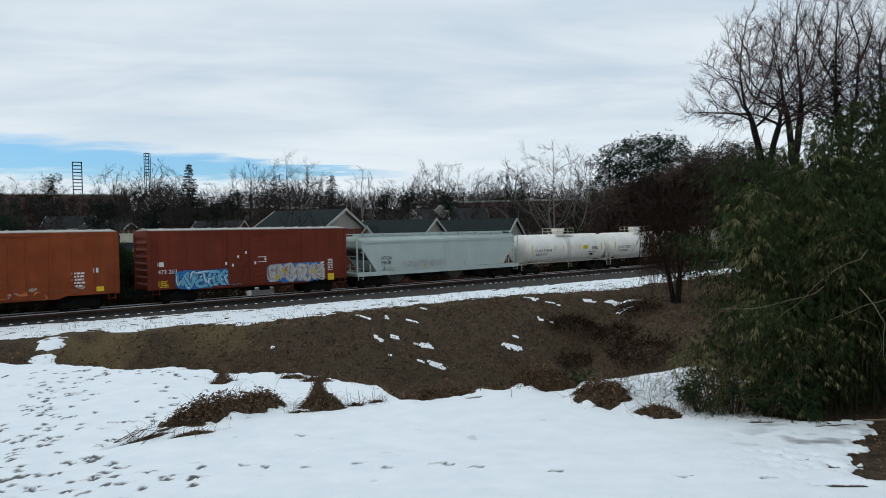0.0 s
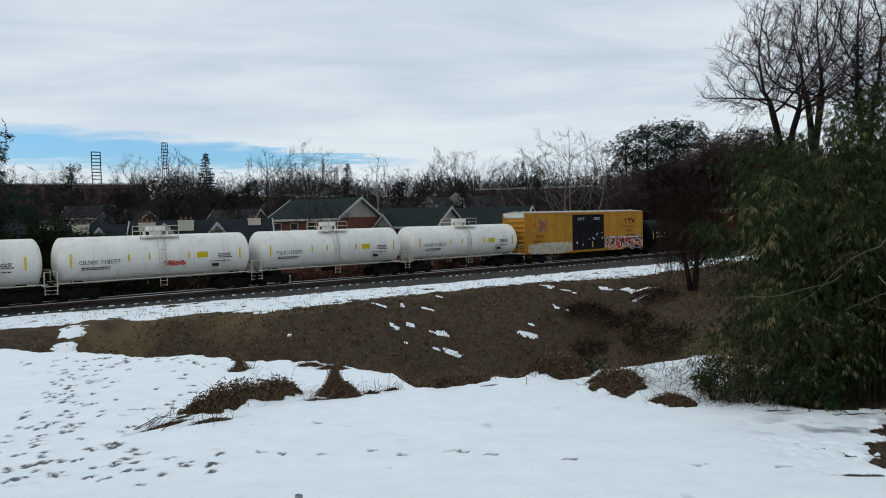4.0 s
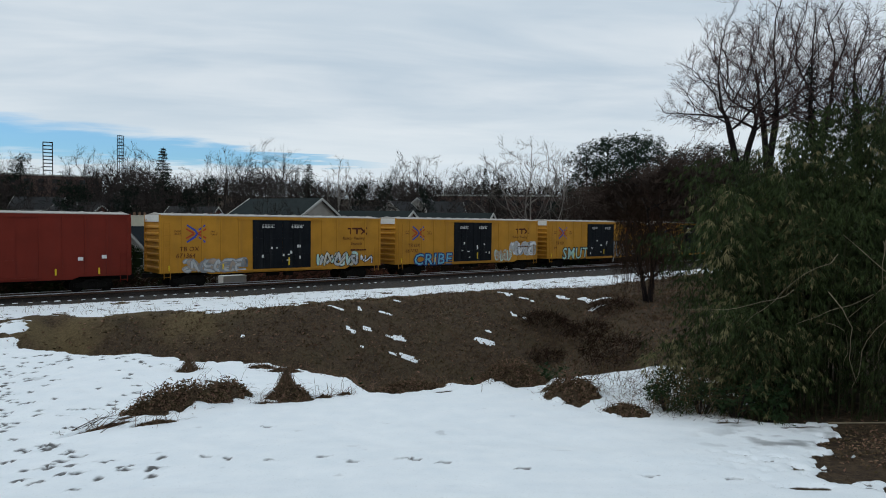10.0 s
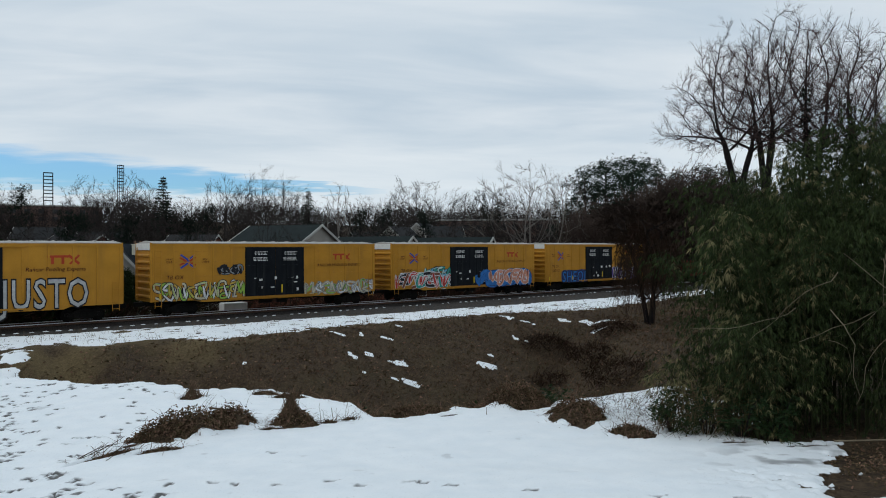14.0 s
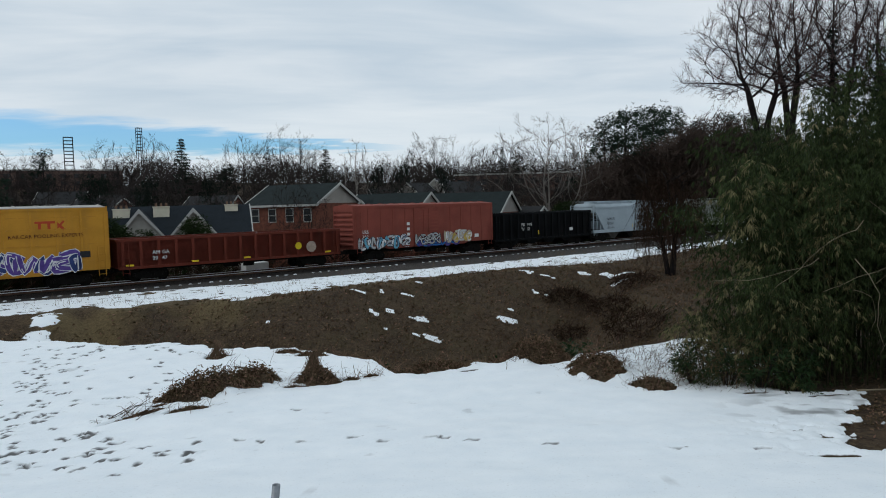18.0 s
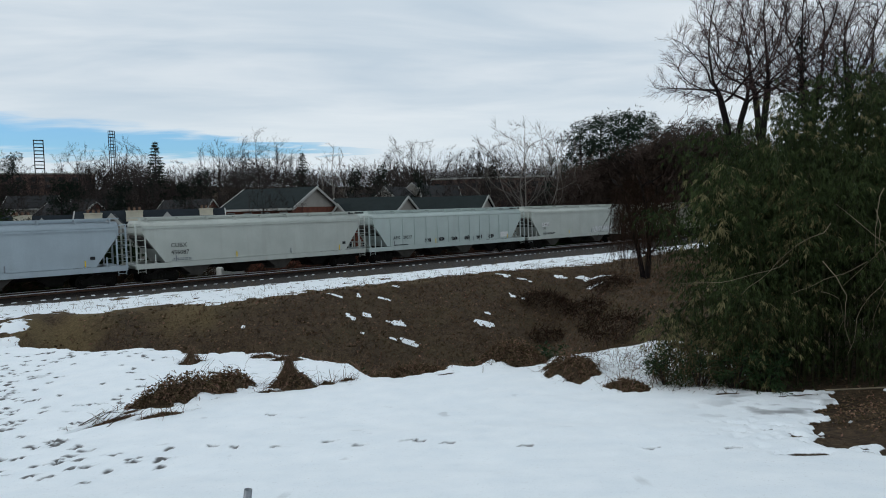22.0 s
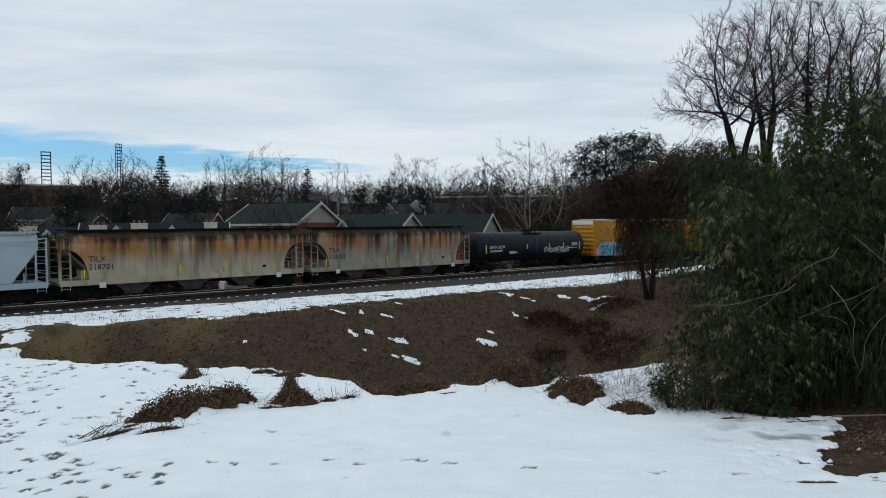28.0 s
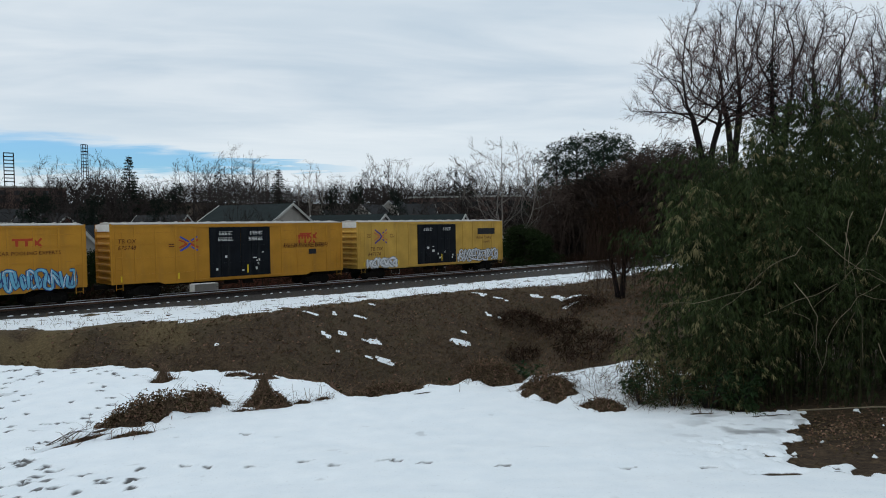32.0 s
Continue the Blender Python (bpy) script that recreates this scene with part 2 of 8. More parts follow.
BARK = material("grey brown bark", (0.036, 0.030, 0.027), 0.95, spread=0.35, scale=3.0, bump=0.6, random_=0.25, specular=0.05)
BARK_DARK = material("dark wet bark", (0.024, 0.020, 0.020), 0.95, spread=0.35, scale=3.0, bump=0.6, random_=0.2, specular=0.05)
BARK_PALE = material("pale sycamore bark", (0.21, 0.19, 0.17), 0.9, spread=0.3, scale=1.2, bump=0.3)
TWIGS = material("bare twigs", (0.042, 0.035, 0.032), 0.95, spread=0.3, scale=2.0, bump=0.0, random_=0.25, specular=0.05)
TWIGS_PALE = material("pale bare twigs", (0.13, 0.115, 0.105), 0.95, spread=0.3, scale=2.0, bump=0.0)
TWIGS_RED = material("reddish bare twigs", (0.075, 0.048, 0.046), 0.95, spread=0.3, scale=2.0, bump=0.0, specular=0.05)
SPRUCE = material("dark spruce needles", (0.012, 0.020, 0.014), 0.85, spread=0.4, scale=1.5, bump=0.0, random_=0.2, specular=0.05)
PINE = material("dark pine needles", (0.020, 0.037, 0.024), 0.85, spread=0.4, scale=1.5, bump=0.0, random_=0.2, specular=0.05)
HEDGE = material("evergreen hedge foliage", (0.018, 0.030, 0.010), 0.85, spread=0.4, scale=1.5, bump=0.0, random_=0.2, specular=0.05)
BAMBOO = material("bamboo leaves", (0.0330, 0.0490, 0.0170), 0.6, spread=0.45, scale=0.8, bump=0.0, specular=0.08, island=0.55)
BAMBOO_DRY = material("dry straw bamboo leaves", (0.165, 0.148, 0.070), 0.75, spread=0.35, scale=1.0, bump=0.0, island=0.4)
LAUREL = material("dark laurel leaves", (0.022, 0.045, 0.015), 0.5, spread=0.4, scale=1.0, bump=0.0)
CULM = material("bamboo culm", (0.032, 0.034, 0.014), 0.6, spread=0.4, scale=1.0, bump=0.1)
VINE = material("dead brown vine", (0.165, 0.110, 0.072), 0.95, spread=0.45, scale=2.0, bump=0.0, specular=0.05, island=0.5)
VINE_FAR = material("grey brown dead vine", (0.062, 0.045, 0.037), 0.95, spread=0.4, scale=0.6, bump=0.0, specular=0.05)
VINE_DARK = material("dark dead vine", (0.050, 0.032, 0.022), 0.95, spread=0.4, scale=2.0, bump=0.0, specular=0.05, island=0.5)
STRAW = material("dead grass stalks", (0.17, 0.125, 0.075), 0.95, spread=0.35, scale=2.0, bump=0.0, specular=0.05)
WEED_PALE = material("dry weed stems", (0.130, 0.092, 0.052), 0.95, spread=0.4, scale=2.0, bump=0.0, specular=0.05, island=0.5)
VINE_PALE = material("bleached dead vine", (0.20, 0.165, 0.115), 0.9, spread=0.4, scale=2.0, bump=0.0, specular=0.05)
LITTER = material("leaf litter", (0.150, 0.104, 0.062), 0.95, spread=0.4, scale=1.5, fine=25.0, bump=0.3, specular=0.05, island=0.7)

SLATE = material("dark slate shingle roof", (0.013, 0.018, 0.023), 0.8, spread=0.22, scale=1.2, fine=9.0, bump=0.4)
SLATE_GREEN = material("green grey shingle roof", (0.015, 0.0215, 0.0215), 0.85, spread=0.2, scale=1.0, fine=9.0, bump=0.4)
ROOF_GREY = material("worn grey shingle roof", (0.032, 0.033, 0.034), 0.85, spread=0.2, scale=1.0, fine=9.0, bump=0.4)
SIDING = material("pale house siding", (0.33, 0.31, 0.28), 0.7, spread=0.12, scale=1.0, bump=0.1)
CREAM = material("cream painted chimney brick", (0.66, 0.61, 0.48), 0.75, spread=0.12, scale=1.5, bump=0.2)
TRIM = material("white trim paint", (0.42, 0.42, 0.395), 0.6, spread=0.08, scale=2.0, bump=0.05)
BRICK = material("red brown brick wall", (0.16, 0.062, 0.042), 0.85, spread=0.3, scale=2.0, fine=8.0, bump=0.4)
BRICK_FAR = material("far red brick wall", (0.15, 0.095, 0.08), 0.85, spread=0.2, scale=0.2, fine=2.0, bump=0.1)
GLASS_DARK = material("dark window glass", (0.02, 0.024, 0.028), 0.12, spread=0.2, scale=2.0, bump=0.0, specular=0.6)
POT = material("terracotta pot", (0.16, 0.10, 0.07), 0.8, spread=0.3, scale=5.0, bump=0.2)


# ---- plan: the straight railway and the lie of the land ----
TRACK = Vector((-0.467, 63.607, 0.0))
HEADING = 38.48
AX, AY = math.cos(radians(HEADING)), math.sin(radians(HEADING))


def along(s, u=0.0, z=0.0):
    """A point s metres along the track and u metres from its middle towards the camera."""
    return Vector((TRACK.x + AX * s + AY * u, TRACK.y + AY * s - AX * u, z))


def track_pose(s, u=0.0, z=0.0, rz=0.0):
    p = along(s, u, z)
    return pose(p.x, p.y, p.z, 0, 0, HEADING + rz)


def smooth(a, b, v):
    k = np.clip((v - a) / (b - a), 0.0, 1.0)
    return k * k * (3 - 2 * k)


def lattice(x, y, seed):
    """Smooth value noise in 0..1."""
    xi, yi = np.floor(x), np.floor(y)
    fx, fy = x - xi, y - yi
    fx, fy = fx * fx * (3 - 2 * fx), fy * fy * (3 - 2 * fy)

    def h(a, b):
        v = np.sin(a * 127.1 + b * 311.7 + seed * 74.7) * 43758.5453
        return v - np.floor(v)
    top = h(xi, yi) * (1 - fx) + h(xi + 1, yi) * fx
    low = h(xi, yi + 1) * (1 - fx) + h(xi + 1, yi + 1) * fx
    return top * (1 - fy) + low * fy


def rough(x, y, scale, seed, octaves=3):
    total, gain, weight = 0.0, 1.0, 0.0
    for k in range(octaves):
        total = total + gain * lattice(x / scale * 2 ** k, y / scale * 2 ** k, seed + 13 * k)
        weight += gain
        gain *= 0.55
    return total / weight - 0.5


def lip(x):
    """Where the yard breaks off into the hollow."""
    return np.interp(x, (-40, -16, -12.9, -10.6, -9.6, -8.9, -7.9, -7.0, -5.3, -4.3, -3.5, -2.8, -1.8, -1.3, -1.1, -0.5, 0.3, 1.1, 1.7, 3.0, 4.8, 9, 14, 20),
                     (24, 23.6, 22.8, 21.7, 21.3, 21.7, 21.5, 21.0, 20.9, 20.7, 19.9, 19.0, 18.2, 17.3, 16.6, 16.8, 17.3, 17.7, 18.0, 17.7, 18.6, 21, 30, 45))


def strip_edge(s):
    return np.interp(s, (-60, -38, -33, -31.3, -29.4, -27.7, -25.1, -23.8, -21.5, -18.9, -13.4, -10.2, -5.3, -1.8, 2.7, 8.3, 16, 24, 40, 90), (9, 8.6, 9.6, 8.0, 11.0, 10.0, 11.1, 12.4, 12.6, 12.3, 11.6, 12.0, 11.7, 12.0, 13.6, 14.6, 13.6, 12.4, 12.4, 13))


def snow_start(s):
    """Where the snow beside the ballast begins."""
    return np.interp(s, (-40, -32, -26, -20, -11, -2, 12), (3.7, 4.2, 5.0, 5.9, 6.5, 7.4, 8.0))


def land(x, y):
    """Height of the bare ground."""
    px, py = x - TRACK.x, y - TRACK.y
    s = px * AX + py * AY
    u = px * AY - py * AX
    # yard below the camera
    yard = np.interp(y, (-60, -4, 0, 5, 9, 12, 14, 16, 20, 24), (3.6, 3.25, 3.05, 1.95, 1.18, 0.82, 0.68, 0.58, 0.48, 0.45)) + 0.13 * rough(x, y, 5.0, 3) + 0.05 * rough(x, y, 1.3, 4)
    yard = yard + 0.25 * smooth(6, 12, x)
    over = np.maximum(0.0, y - lip(x))
    bank = yard - 0.62 * over - 0.1 * rough(x, y, 1.1, 9) * np.minimum(1.0, over)
    # the far side of the hollow, up to the level beside the track
    edge = strip_edge(s) + 1.5 + 0.7 * rough(x, y, 3.5, 5)
    fall = np.maximum(0.0, u - edge)
    slope = -0.30 - 0.012 * np.clip(u - 3.0, 0, 12) - 0.42 * fall + 0.5 * rough(x, y, 4.5, 7) * smooth(0.2, 3.5, fall) + 0.06 * rough(x, y, 0.6, 8)
    floor = -4.2 + 3.3 * smooth(7.0, 15.0, x) + 3.4 * smooth(-15.5, -21.0, x) + 0.3 * rough(x, y, 3.0, 11)
    z = np.maximum(np.maximum(slope, bank), floor)
    z = np.where(u < edge, np.maximum(slope, bank * smooth(-1, 3, over * 0 + u - 2.0) - 9 * (1 - smooth(-1, 3, u - 2.0))), z)
    # the trackbed, and the land behind it
    bed = np.interp(np.abs(u), (0, 1.45, 2.9, 3.4), (-0.20, -0.20, -0.34, -0.34)) + 0.03 * rough(x, y, 0.35, 15)
    z = np.where(np.abs(u) < 3.2, bed, z)
    r = np.hypot(x, y)
    back = np.interp(u, (-16, -7, -3.2), (-3.2, -0.7, -0.32)) + 0.2 * rough(x, y, 4.0, 17)
    hill = np.interp(r, (0, 105, 190, 290, 420, 900, 2000), (0, 0, 7.5, 16.5, 23.0, 31.0, 27.0)) + np.where(r > 110, 3.0 * rough(x, y, 45.0, 19), 0) + np.where(r > 260, 7.0 * rough(x, y, 70.0, 20), 0)
    z = np.where(u < -3.0, back + hill * smooth(-4, -30, u), z)
    return z


# ---- building helpers ----
MESHES = {}


def box(bm, x0, x1, y0, y1, z0, z1):
    v = [bm.verts.new((x, y, z)) for z in (z0, z1) for x, y in ((x0, y0), (x1, y0), (x1, y1), (x0, y1))]
    for f in ((3, 2, 1, 0), (4, 5, 6, 7), (0, 1, 5, 4), (1, 2, 6, 5), (2, 3, 7, 6), (3, 0, 4, 7)):
        bm.faces.new([v[k] for k in f])


def tube(bm, p, q, r0, r1=None, sides=6, cap=True):
    p, q = Vector(p), Vector(q)
    r1 = r0 if r1 is None else r1
    d = (q - p).normalized()
    a = d.orthogonal().normalized()
    b = d.cross(a)
    rings = []
    for c, r in ((p, r0), (q, r1)):
        rings.append([bm.verts.new(c + (a * math.cos(2 * math.pi * k / sides) + b * math.sin(2 * math.pi * k / sides)) * r) for k in range(sides)])
    for k in range(sides):
        j = (k + 1) % sides
        bm.faces.new((rings[0][k], rings[0][j], rings[1][j], rings[1][k]))
    if cap:
        bm.faces.new(rings[0][::-1])
        bm.faces.new(rings[1])


def prism(bm, outline, y0, y1):
    """A solid whose outline in x, z is carried from y0 to y1."""
    a = [bm.verts.new((x, y0, z)) for x, z in outline]
    b = [bm.verts.new((x, y1, z)) for x, z in outline]
    n = len(outline)
    bm.faces.new(a)
    bm.faces.new(b[::-1])
    for k in range(n):
        j = (k + 1) % n
        bm.faces.new((a[j], a[k], b[k], b[j]))


def sweep(bm, profile, x0, x1, close=True):
    """A profile in y, z carried along x."""
    a = [bm.verts.new((x0, y, z)) for y, z in profile]
    b = [bm.verts.new((x1, y, z)) for y, z in profile]
    n = len(profile)
    for k in range(n if close else n - 1):
        j = (k + 1) % n
        bm.faces.new((a[k], a[j], b[j], b[k]))
    if close:
        bm.faces.new(a[::-1])
        bm.faces.new(b)


def finish(bm, name, mat, smooth_=False, bevel=0.0):
    if bevel:
        bmesh.ops.bevel(bm, geom=bm.edges[:], offset=bevel, segments=1, affect="EDGES")
    bmesh.ops.recalc_face_normals(bm, faces=bm.faces[:])
    me = bpy.data.meshes.new(name)
    bm.to_mesh(me)
    bm.free()
    me.materials.append(mat)
    if smooth_:
        me.polygons.foreach_set("use_smooth", [True] * len(me.polygons))
    return me


def part(name, bm, mat, parent, label="", smooth_=False, bevel=0.0):
    """Links a bmesh as one mesh object under a thing or a part."""
    ob = new(name, finish(bm, name, mat, smooth_, bevel))
    ob.parent = parent
    return tagged(ob, label)


def shared(name, key, make, mat, parent, at=None, label="", smooth_=False, bevel=0.0):
    """The same, with the mesh kept under a key for the next one like it."""
    key = (name, key, mat.name)
    if key not in MESHES:
        bm = bmesh.new()
        make(bm)
        MESHES[key] = finish(bm, name, mat, smooth_, bevel)
    ob = new(name, MESHES[key])
    ob.parent = parent
    if at is not None:
        ob.matrix_basis = at
    return tagged(ob, label)


def thing(name, label, category, group="", kind="", at=None):
    ob = tagged(new(name), label, category, group, kind)
    if at is not None:
        ob.matrix_basis = at
    return ob


def mesh_of(name, verts, faces, mat, smooth_=False):
    me = bpy.data.meshes.new(name)
    me.from_pydata(verts, [], faces)
    me.materials.append(mat)
    if smooth_:
        me.polygons.foreach_set("use_smooth", [True] * len(me.polygons))
    me.update()
    return me


def lettering(text, size, parent, x, y, z, mat, fat=0.0, slant=0.0, width=1.0, name="lettering", label="", space=1.0):
    """Words on a side that faces the camera; x, z is the left end of the baseline."""
    key = ("text", text, size, mat.name, fat, slant, width, space)
    if key not in MESHES:
        cu = bpy.data.curves.new("words", "FONT")
        cu.body, cu.size, cu.offset, cu.shear, cu.space_character, cu.resolution_u = text, size, fat, slant, space, 2
        ob = new("words", cu)
        me = bpy.data.meshes.new_from_object(ob.evaluated_get(bpy.context.evaluated_depsgraph_get()))
        bpy.data.objects.remove(ob)
        me.transform(Matrix.Diagonal((width, 1, 1, 1)))
        me.materials.clear()
        me.materials.append(mat)
        MESHES[key] = me
    ob = new(name, MESHES[key])
    ob.parent = parent
    ob.matrix_basis = pose(x, y, z, 90)
    return tagged(ob, label)


# ---- ground ----
# snow left on the far slope: x, y, half length, half width
SLOPE_SNOW = [
    (-3.82, 40.16, 0.32, 0.32, 8),
    (-2.92, 41.05, 0.29, 0.32, 8),
    (-1.08, 41.01, 0.36, 0.31, 8),
    (-0.54, 39.25, 0.69, 0.39, 8),
    (-8.96, 36.24, 0.13, 0.26, 8),
    (-2.93, 38.62, 0.13, 0.26, 8),
    (4.51, 43.02, 0.53, 0.42, 8),
    (4.81, 44.63, 0.27, 0.26, -12),
    (6.92, 48.22, 0.29, 0.24, -12),
    (7.49, 48.36, 0.34, 0.22, -12),
    (14.07, 52.43, 1.03, 0.53, -12),
    (11.07, 52.52, 0.46, 0.40, -12),
    (-1.91, 43.86, 0.53, 0.16, -12),
    (-3.31, 43.39, 0.38, 0.15, -12),
    (-4.99, 42.56, 0.44, 0.21, -12),
    (13.79, 56.53, 0.90, 0.33, -12),
    (13.24, 50.12, 0.40, 0.63, -12),
    (-0.85, 45.82, 0.79, 0.20, -12),
    (7.48, 51.41, 1.12, 0.23, -12),
]
# bare heaps in the yard: x, y, half length, half width, turn in degrees, height
HEAPS = [
    (-4.95, 14.75, 1.30, 0.50, 46, 0.72),
    (-4.25, 15.75, 0.62, 0.42, 30, 0.60),
    (-2.85, 15.80, 0.52, 0.42, 14, 0.52),
    (-3.25, 15.25, 0.34, 0.08, 12, 0.10),
    (-4.92, 13.25, 0.42, 0.14, 40, 0.12),
    (-5.72, 12.85, 0.70, 0.10, 62, 0.10),
    (-2.05, 15.95, 0.20, 0.14, 0, 0.12),
    (-1.62, 16.25, 0.22, 0.10, 30, 0.10),
    (-6.20, 19.25, 0.30, 0.45, 0, 0.12),
    (-4.35, 19.75, 0.42, 0.30, 0, 0.16),
    (-3.55, 19.15, 0.46, 0.28, -15, 0.18),
    (-5.05, 17.6, 0.50, 0.14, -35, 0.08),
    (-0.20, 17.00, 1.00, 0.34, 28, 0.32),
    (0.75, 16.72, 0.26, 0.12, 20, 0.06),
    (2.50, 17.75, 0.95, 0.70, 8, 0.78),
    (3.70, 16.05, 0.75, 1.0, -12, 0.62),
    (4.40, 14.20, 0.52, 0.36, -6, 0.32),
    (5.00, 8.73, 0.39, 0.20, 0, 0.00),
    (6.15, 13.35, 0.32, 0.12, 0, 0.02),
    (7.30, 12.85, 0.46, 0.12, 0, 0.02),
    (6.21, 10.11, 0.20, 0.20, 0, 0.02),
    (5.74, 9.40, 0.15, 0.20, 0, 0.00),
]


def blob(x, y, cx, cy, a, b, turn=0.0):
    c, s = math.cos(radians(turn)), math.sin(radians(turn))
    dx, dy = x - cx, y - cy
    return np.sqrt(((dx * c + dy * s) / a) ** 2 + ((dy * c - dx * s) / b) ** 2)


def snow_cover(x, y):
    px, py = x - TRACK.x, y - TRACK.y
    s = px * AX + py * AY
    u = px * AY - py * AX
    n1, n2 = rough(x, y, 1.6, 21), rough(x, y, 0.45, 22)
    along_n = rough(s * 0.35, u * 1.6, 1.2, 24)
    edge = strip_edge(s)
    # yard
    yard = smooth(0.2, -0.2, y - lip(x) + 0.7 * n1 + 0.9 * n2)
    for hx, hy, a, b, turn, h in HEAPS:
        yard = yard * smooth(0.82, 1.12, blob(x, y, hx, hy, a, b, turn) + 0.9 * n2 + 0.5 * n1)
    # bare, leaf-strewn ground under the bamboo and at the thawed corner of the yard
    shade = smooth(12.9, 13.3, y + 0.9 * n1 + 0.8 * n2) * smooth(6.0, 7.2, x + 1.2 * n1 + 0.6 * n2) * smooth(15.4, 14.6, y + 0.8 * n1)
    yard = yard * (1 - shade * smooth(0.34, 0.16, n1 + 0.6 * n2))
    brow = np.interp(y, (8.0, 9.0, 10.0, 10.9, 12.0, 12.7, 13.4), (7.1, 6.2, 6.2, 6.5, 7.5, 8.3, 7.4))
    bare = smooth(-1.9, 1.5, x - brow + 0.6 * n1)
    yard = yard * (1 - smooth(0.0, 0.06, bare) * smooth(-0.07, 0.07, bare - 0.5 + 1.0 * rough(x, y, 0.5, 29) + 0.7 * n2 + 0.5 * rough(x, y, 0.16, 30)))
    litter = smooth(-2.6, 0.2, x - brow + 0.8 * n1)
    yard = yard * (1 - 0.95 * litter * smooth(0.20, 0.30, rough(x, y, 0.22, 27) + 0.6 * n2 + 0.4 * n1))
    # level beside the track
    first = snow_start(s)
    strip = smooth(-0.4, 0.4, u - first + 1.3 * along_n + 0.8 * n2) * smooth(0.4, -0.4, u - edge + 1.3 * along_n + 1.8 * n2 + 0.6 * n1)
    strip = strip * (1 - 0.9 * smooth(0.14, 0.22, 0.6 * along_n + 0.5 * n2 + 0.55 * rough(s * 0.45, u, 0.5, 26) - 0.05 * smooth(first, first + 2.0, u) * smooth(edge, edge - 2.0, u)))
    # the gully at the far left, drifted full
    gully = smooth(1.2, 0.7, blob(x, y, -19.2, 33.5, 0.55, 3.4, 12) + 1.1 * n1 + 0.9 * n2) + smooth(1.2, 0.7, blob(x, y, -21.0, 37.0, 2.4, 1.3, 30) + 1.3 * n1 + 0.8 * n2)
    gully = gully * smooth(0.22, 0.08, rough(x, y, 0.8, 28) + 0.5 * n2)
    far = np.maximum(strip, np.minimum(1, gully))
    for sx, sy, a, b, turn in SLOPE_SNOW:
        far = np.maximum(far, smooth(1.1, 0.85, blob(x, y, sx, sy, a * 1.15, b * 0.8, turn) + 1.9 * n2 + 0.8 * n1))
    back = smooth(0.02, 0.14, n1 + 0.3 * n2) * smooth(-2.9, -3.6, u) * smooth(-30, -8, u) * smooth(35, 60, s)
    inside = np.where(u < edge + 3.4, 1.0, 0.0)
    near = np.where((y < lip(x) + 1.5) & (u > edge + 2.0), yard, 0.0)
    cover = np.maximum(near, np.where(u > 2.5, far, back))
    return np.clip(cover, 0, 1)


def footprints():
    """Trails of steps across the yard: x, y, turn, depth."""
    rng = random.Random(5)
    out = []
    for x, y in ((-1.37, 10.75), (-0.86, 10.37), (-0.13, 10.62), (0.04, 10.52), (0.46, 10.27), (1.58, 9.82), (3.27, 9.41), (4.35, 9.19), (-2.13, 10.48), (-3.18, 10.82), (-3.66, 10.06), (-4.06, 9.98), (-5.22, 10.51), (-5.15, 10.81), (-2.74, 13.08), (-7.93, 18.99), (-7.33, 17.99), (-6.74, 17.09), (-6.45, 16.35), (-6.56, 16.08), (-6.47, 15.21), (-6.18, 14.65), (-6.41, 14.93), (-6.6, 14.59), (-7.02, 14.52), (-6.96, 13.99), (-6.24, 12.9), (-6.26, 12.49), (-5.94, 11.72), (-6.17, 11.16)):
        out.append((x, y, rng.uniform(-15, 25), rng.uniform(0.045, 0.07)))
    # the trodden way up the yard, a side trail past the heap, and a loop by the lip
    for trail, count, wide in ((((-6.3, 9.3), (-6.9, 11.2), (-7.7, 13.1), (-9.0, 15.5), (-10.2, 18.0), (-11.2, 21.0)), 120, 0.62), (((-4.4, 10.1), (-5.7, 11.2), (-6.2, 12.3)), 10, 0.20),
                               (((-7.2, 19.6), (-9.5, 20.6), (-13.5, 20.8)), 30, 0.5), (((-3.2, 10.4), (-5.0, 9.7), (-6.5, 9.6)), 18, 0.5)):
        for k in range(count):
            f = (k + rng.random()) / count * (len(trail) - 1)
            j = min(len(trail) - 2, int(f))
            x, y = (trail[j][i] + (trail[j + 1][i] - trail[j][i]) * (f - j) for i in (0, 1))
            w = wide * rng.choice((0.4, 1.0, 1.6))
            out.append((x + rng.gauss(0, w), y + rng.gauss(0, 0.4), rng.uniform(20, 150), rng.uniform(0.02, 0.06)))
    return out


GRID = []


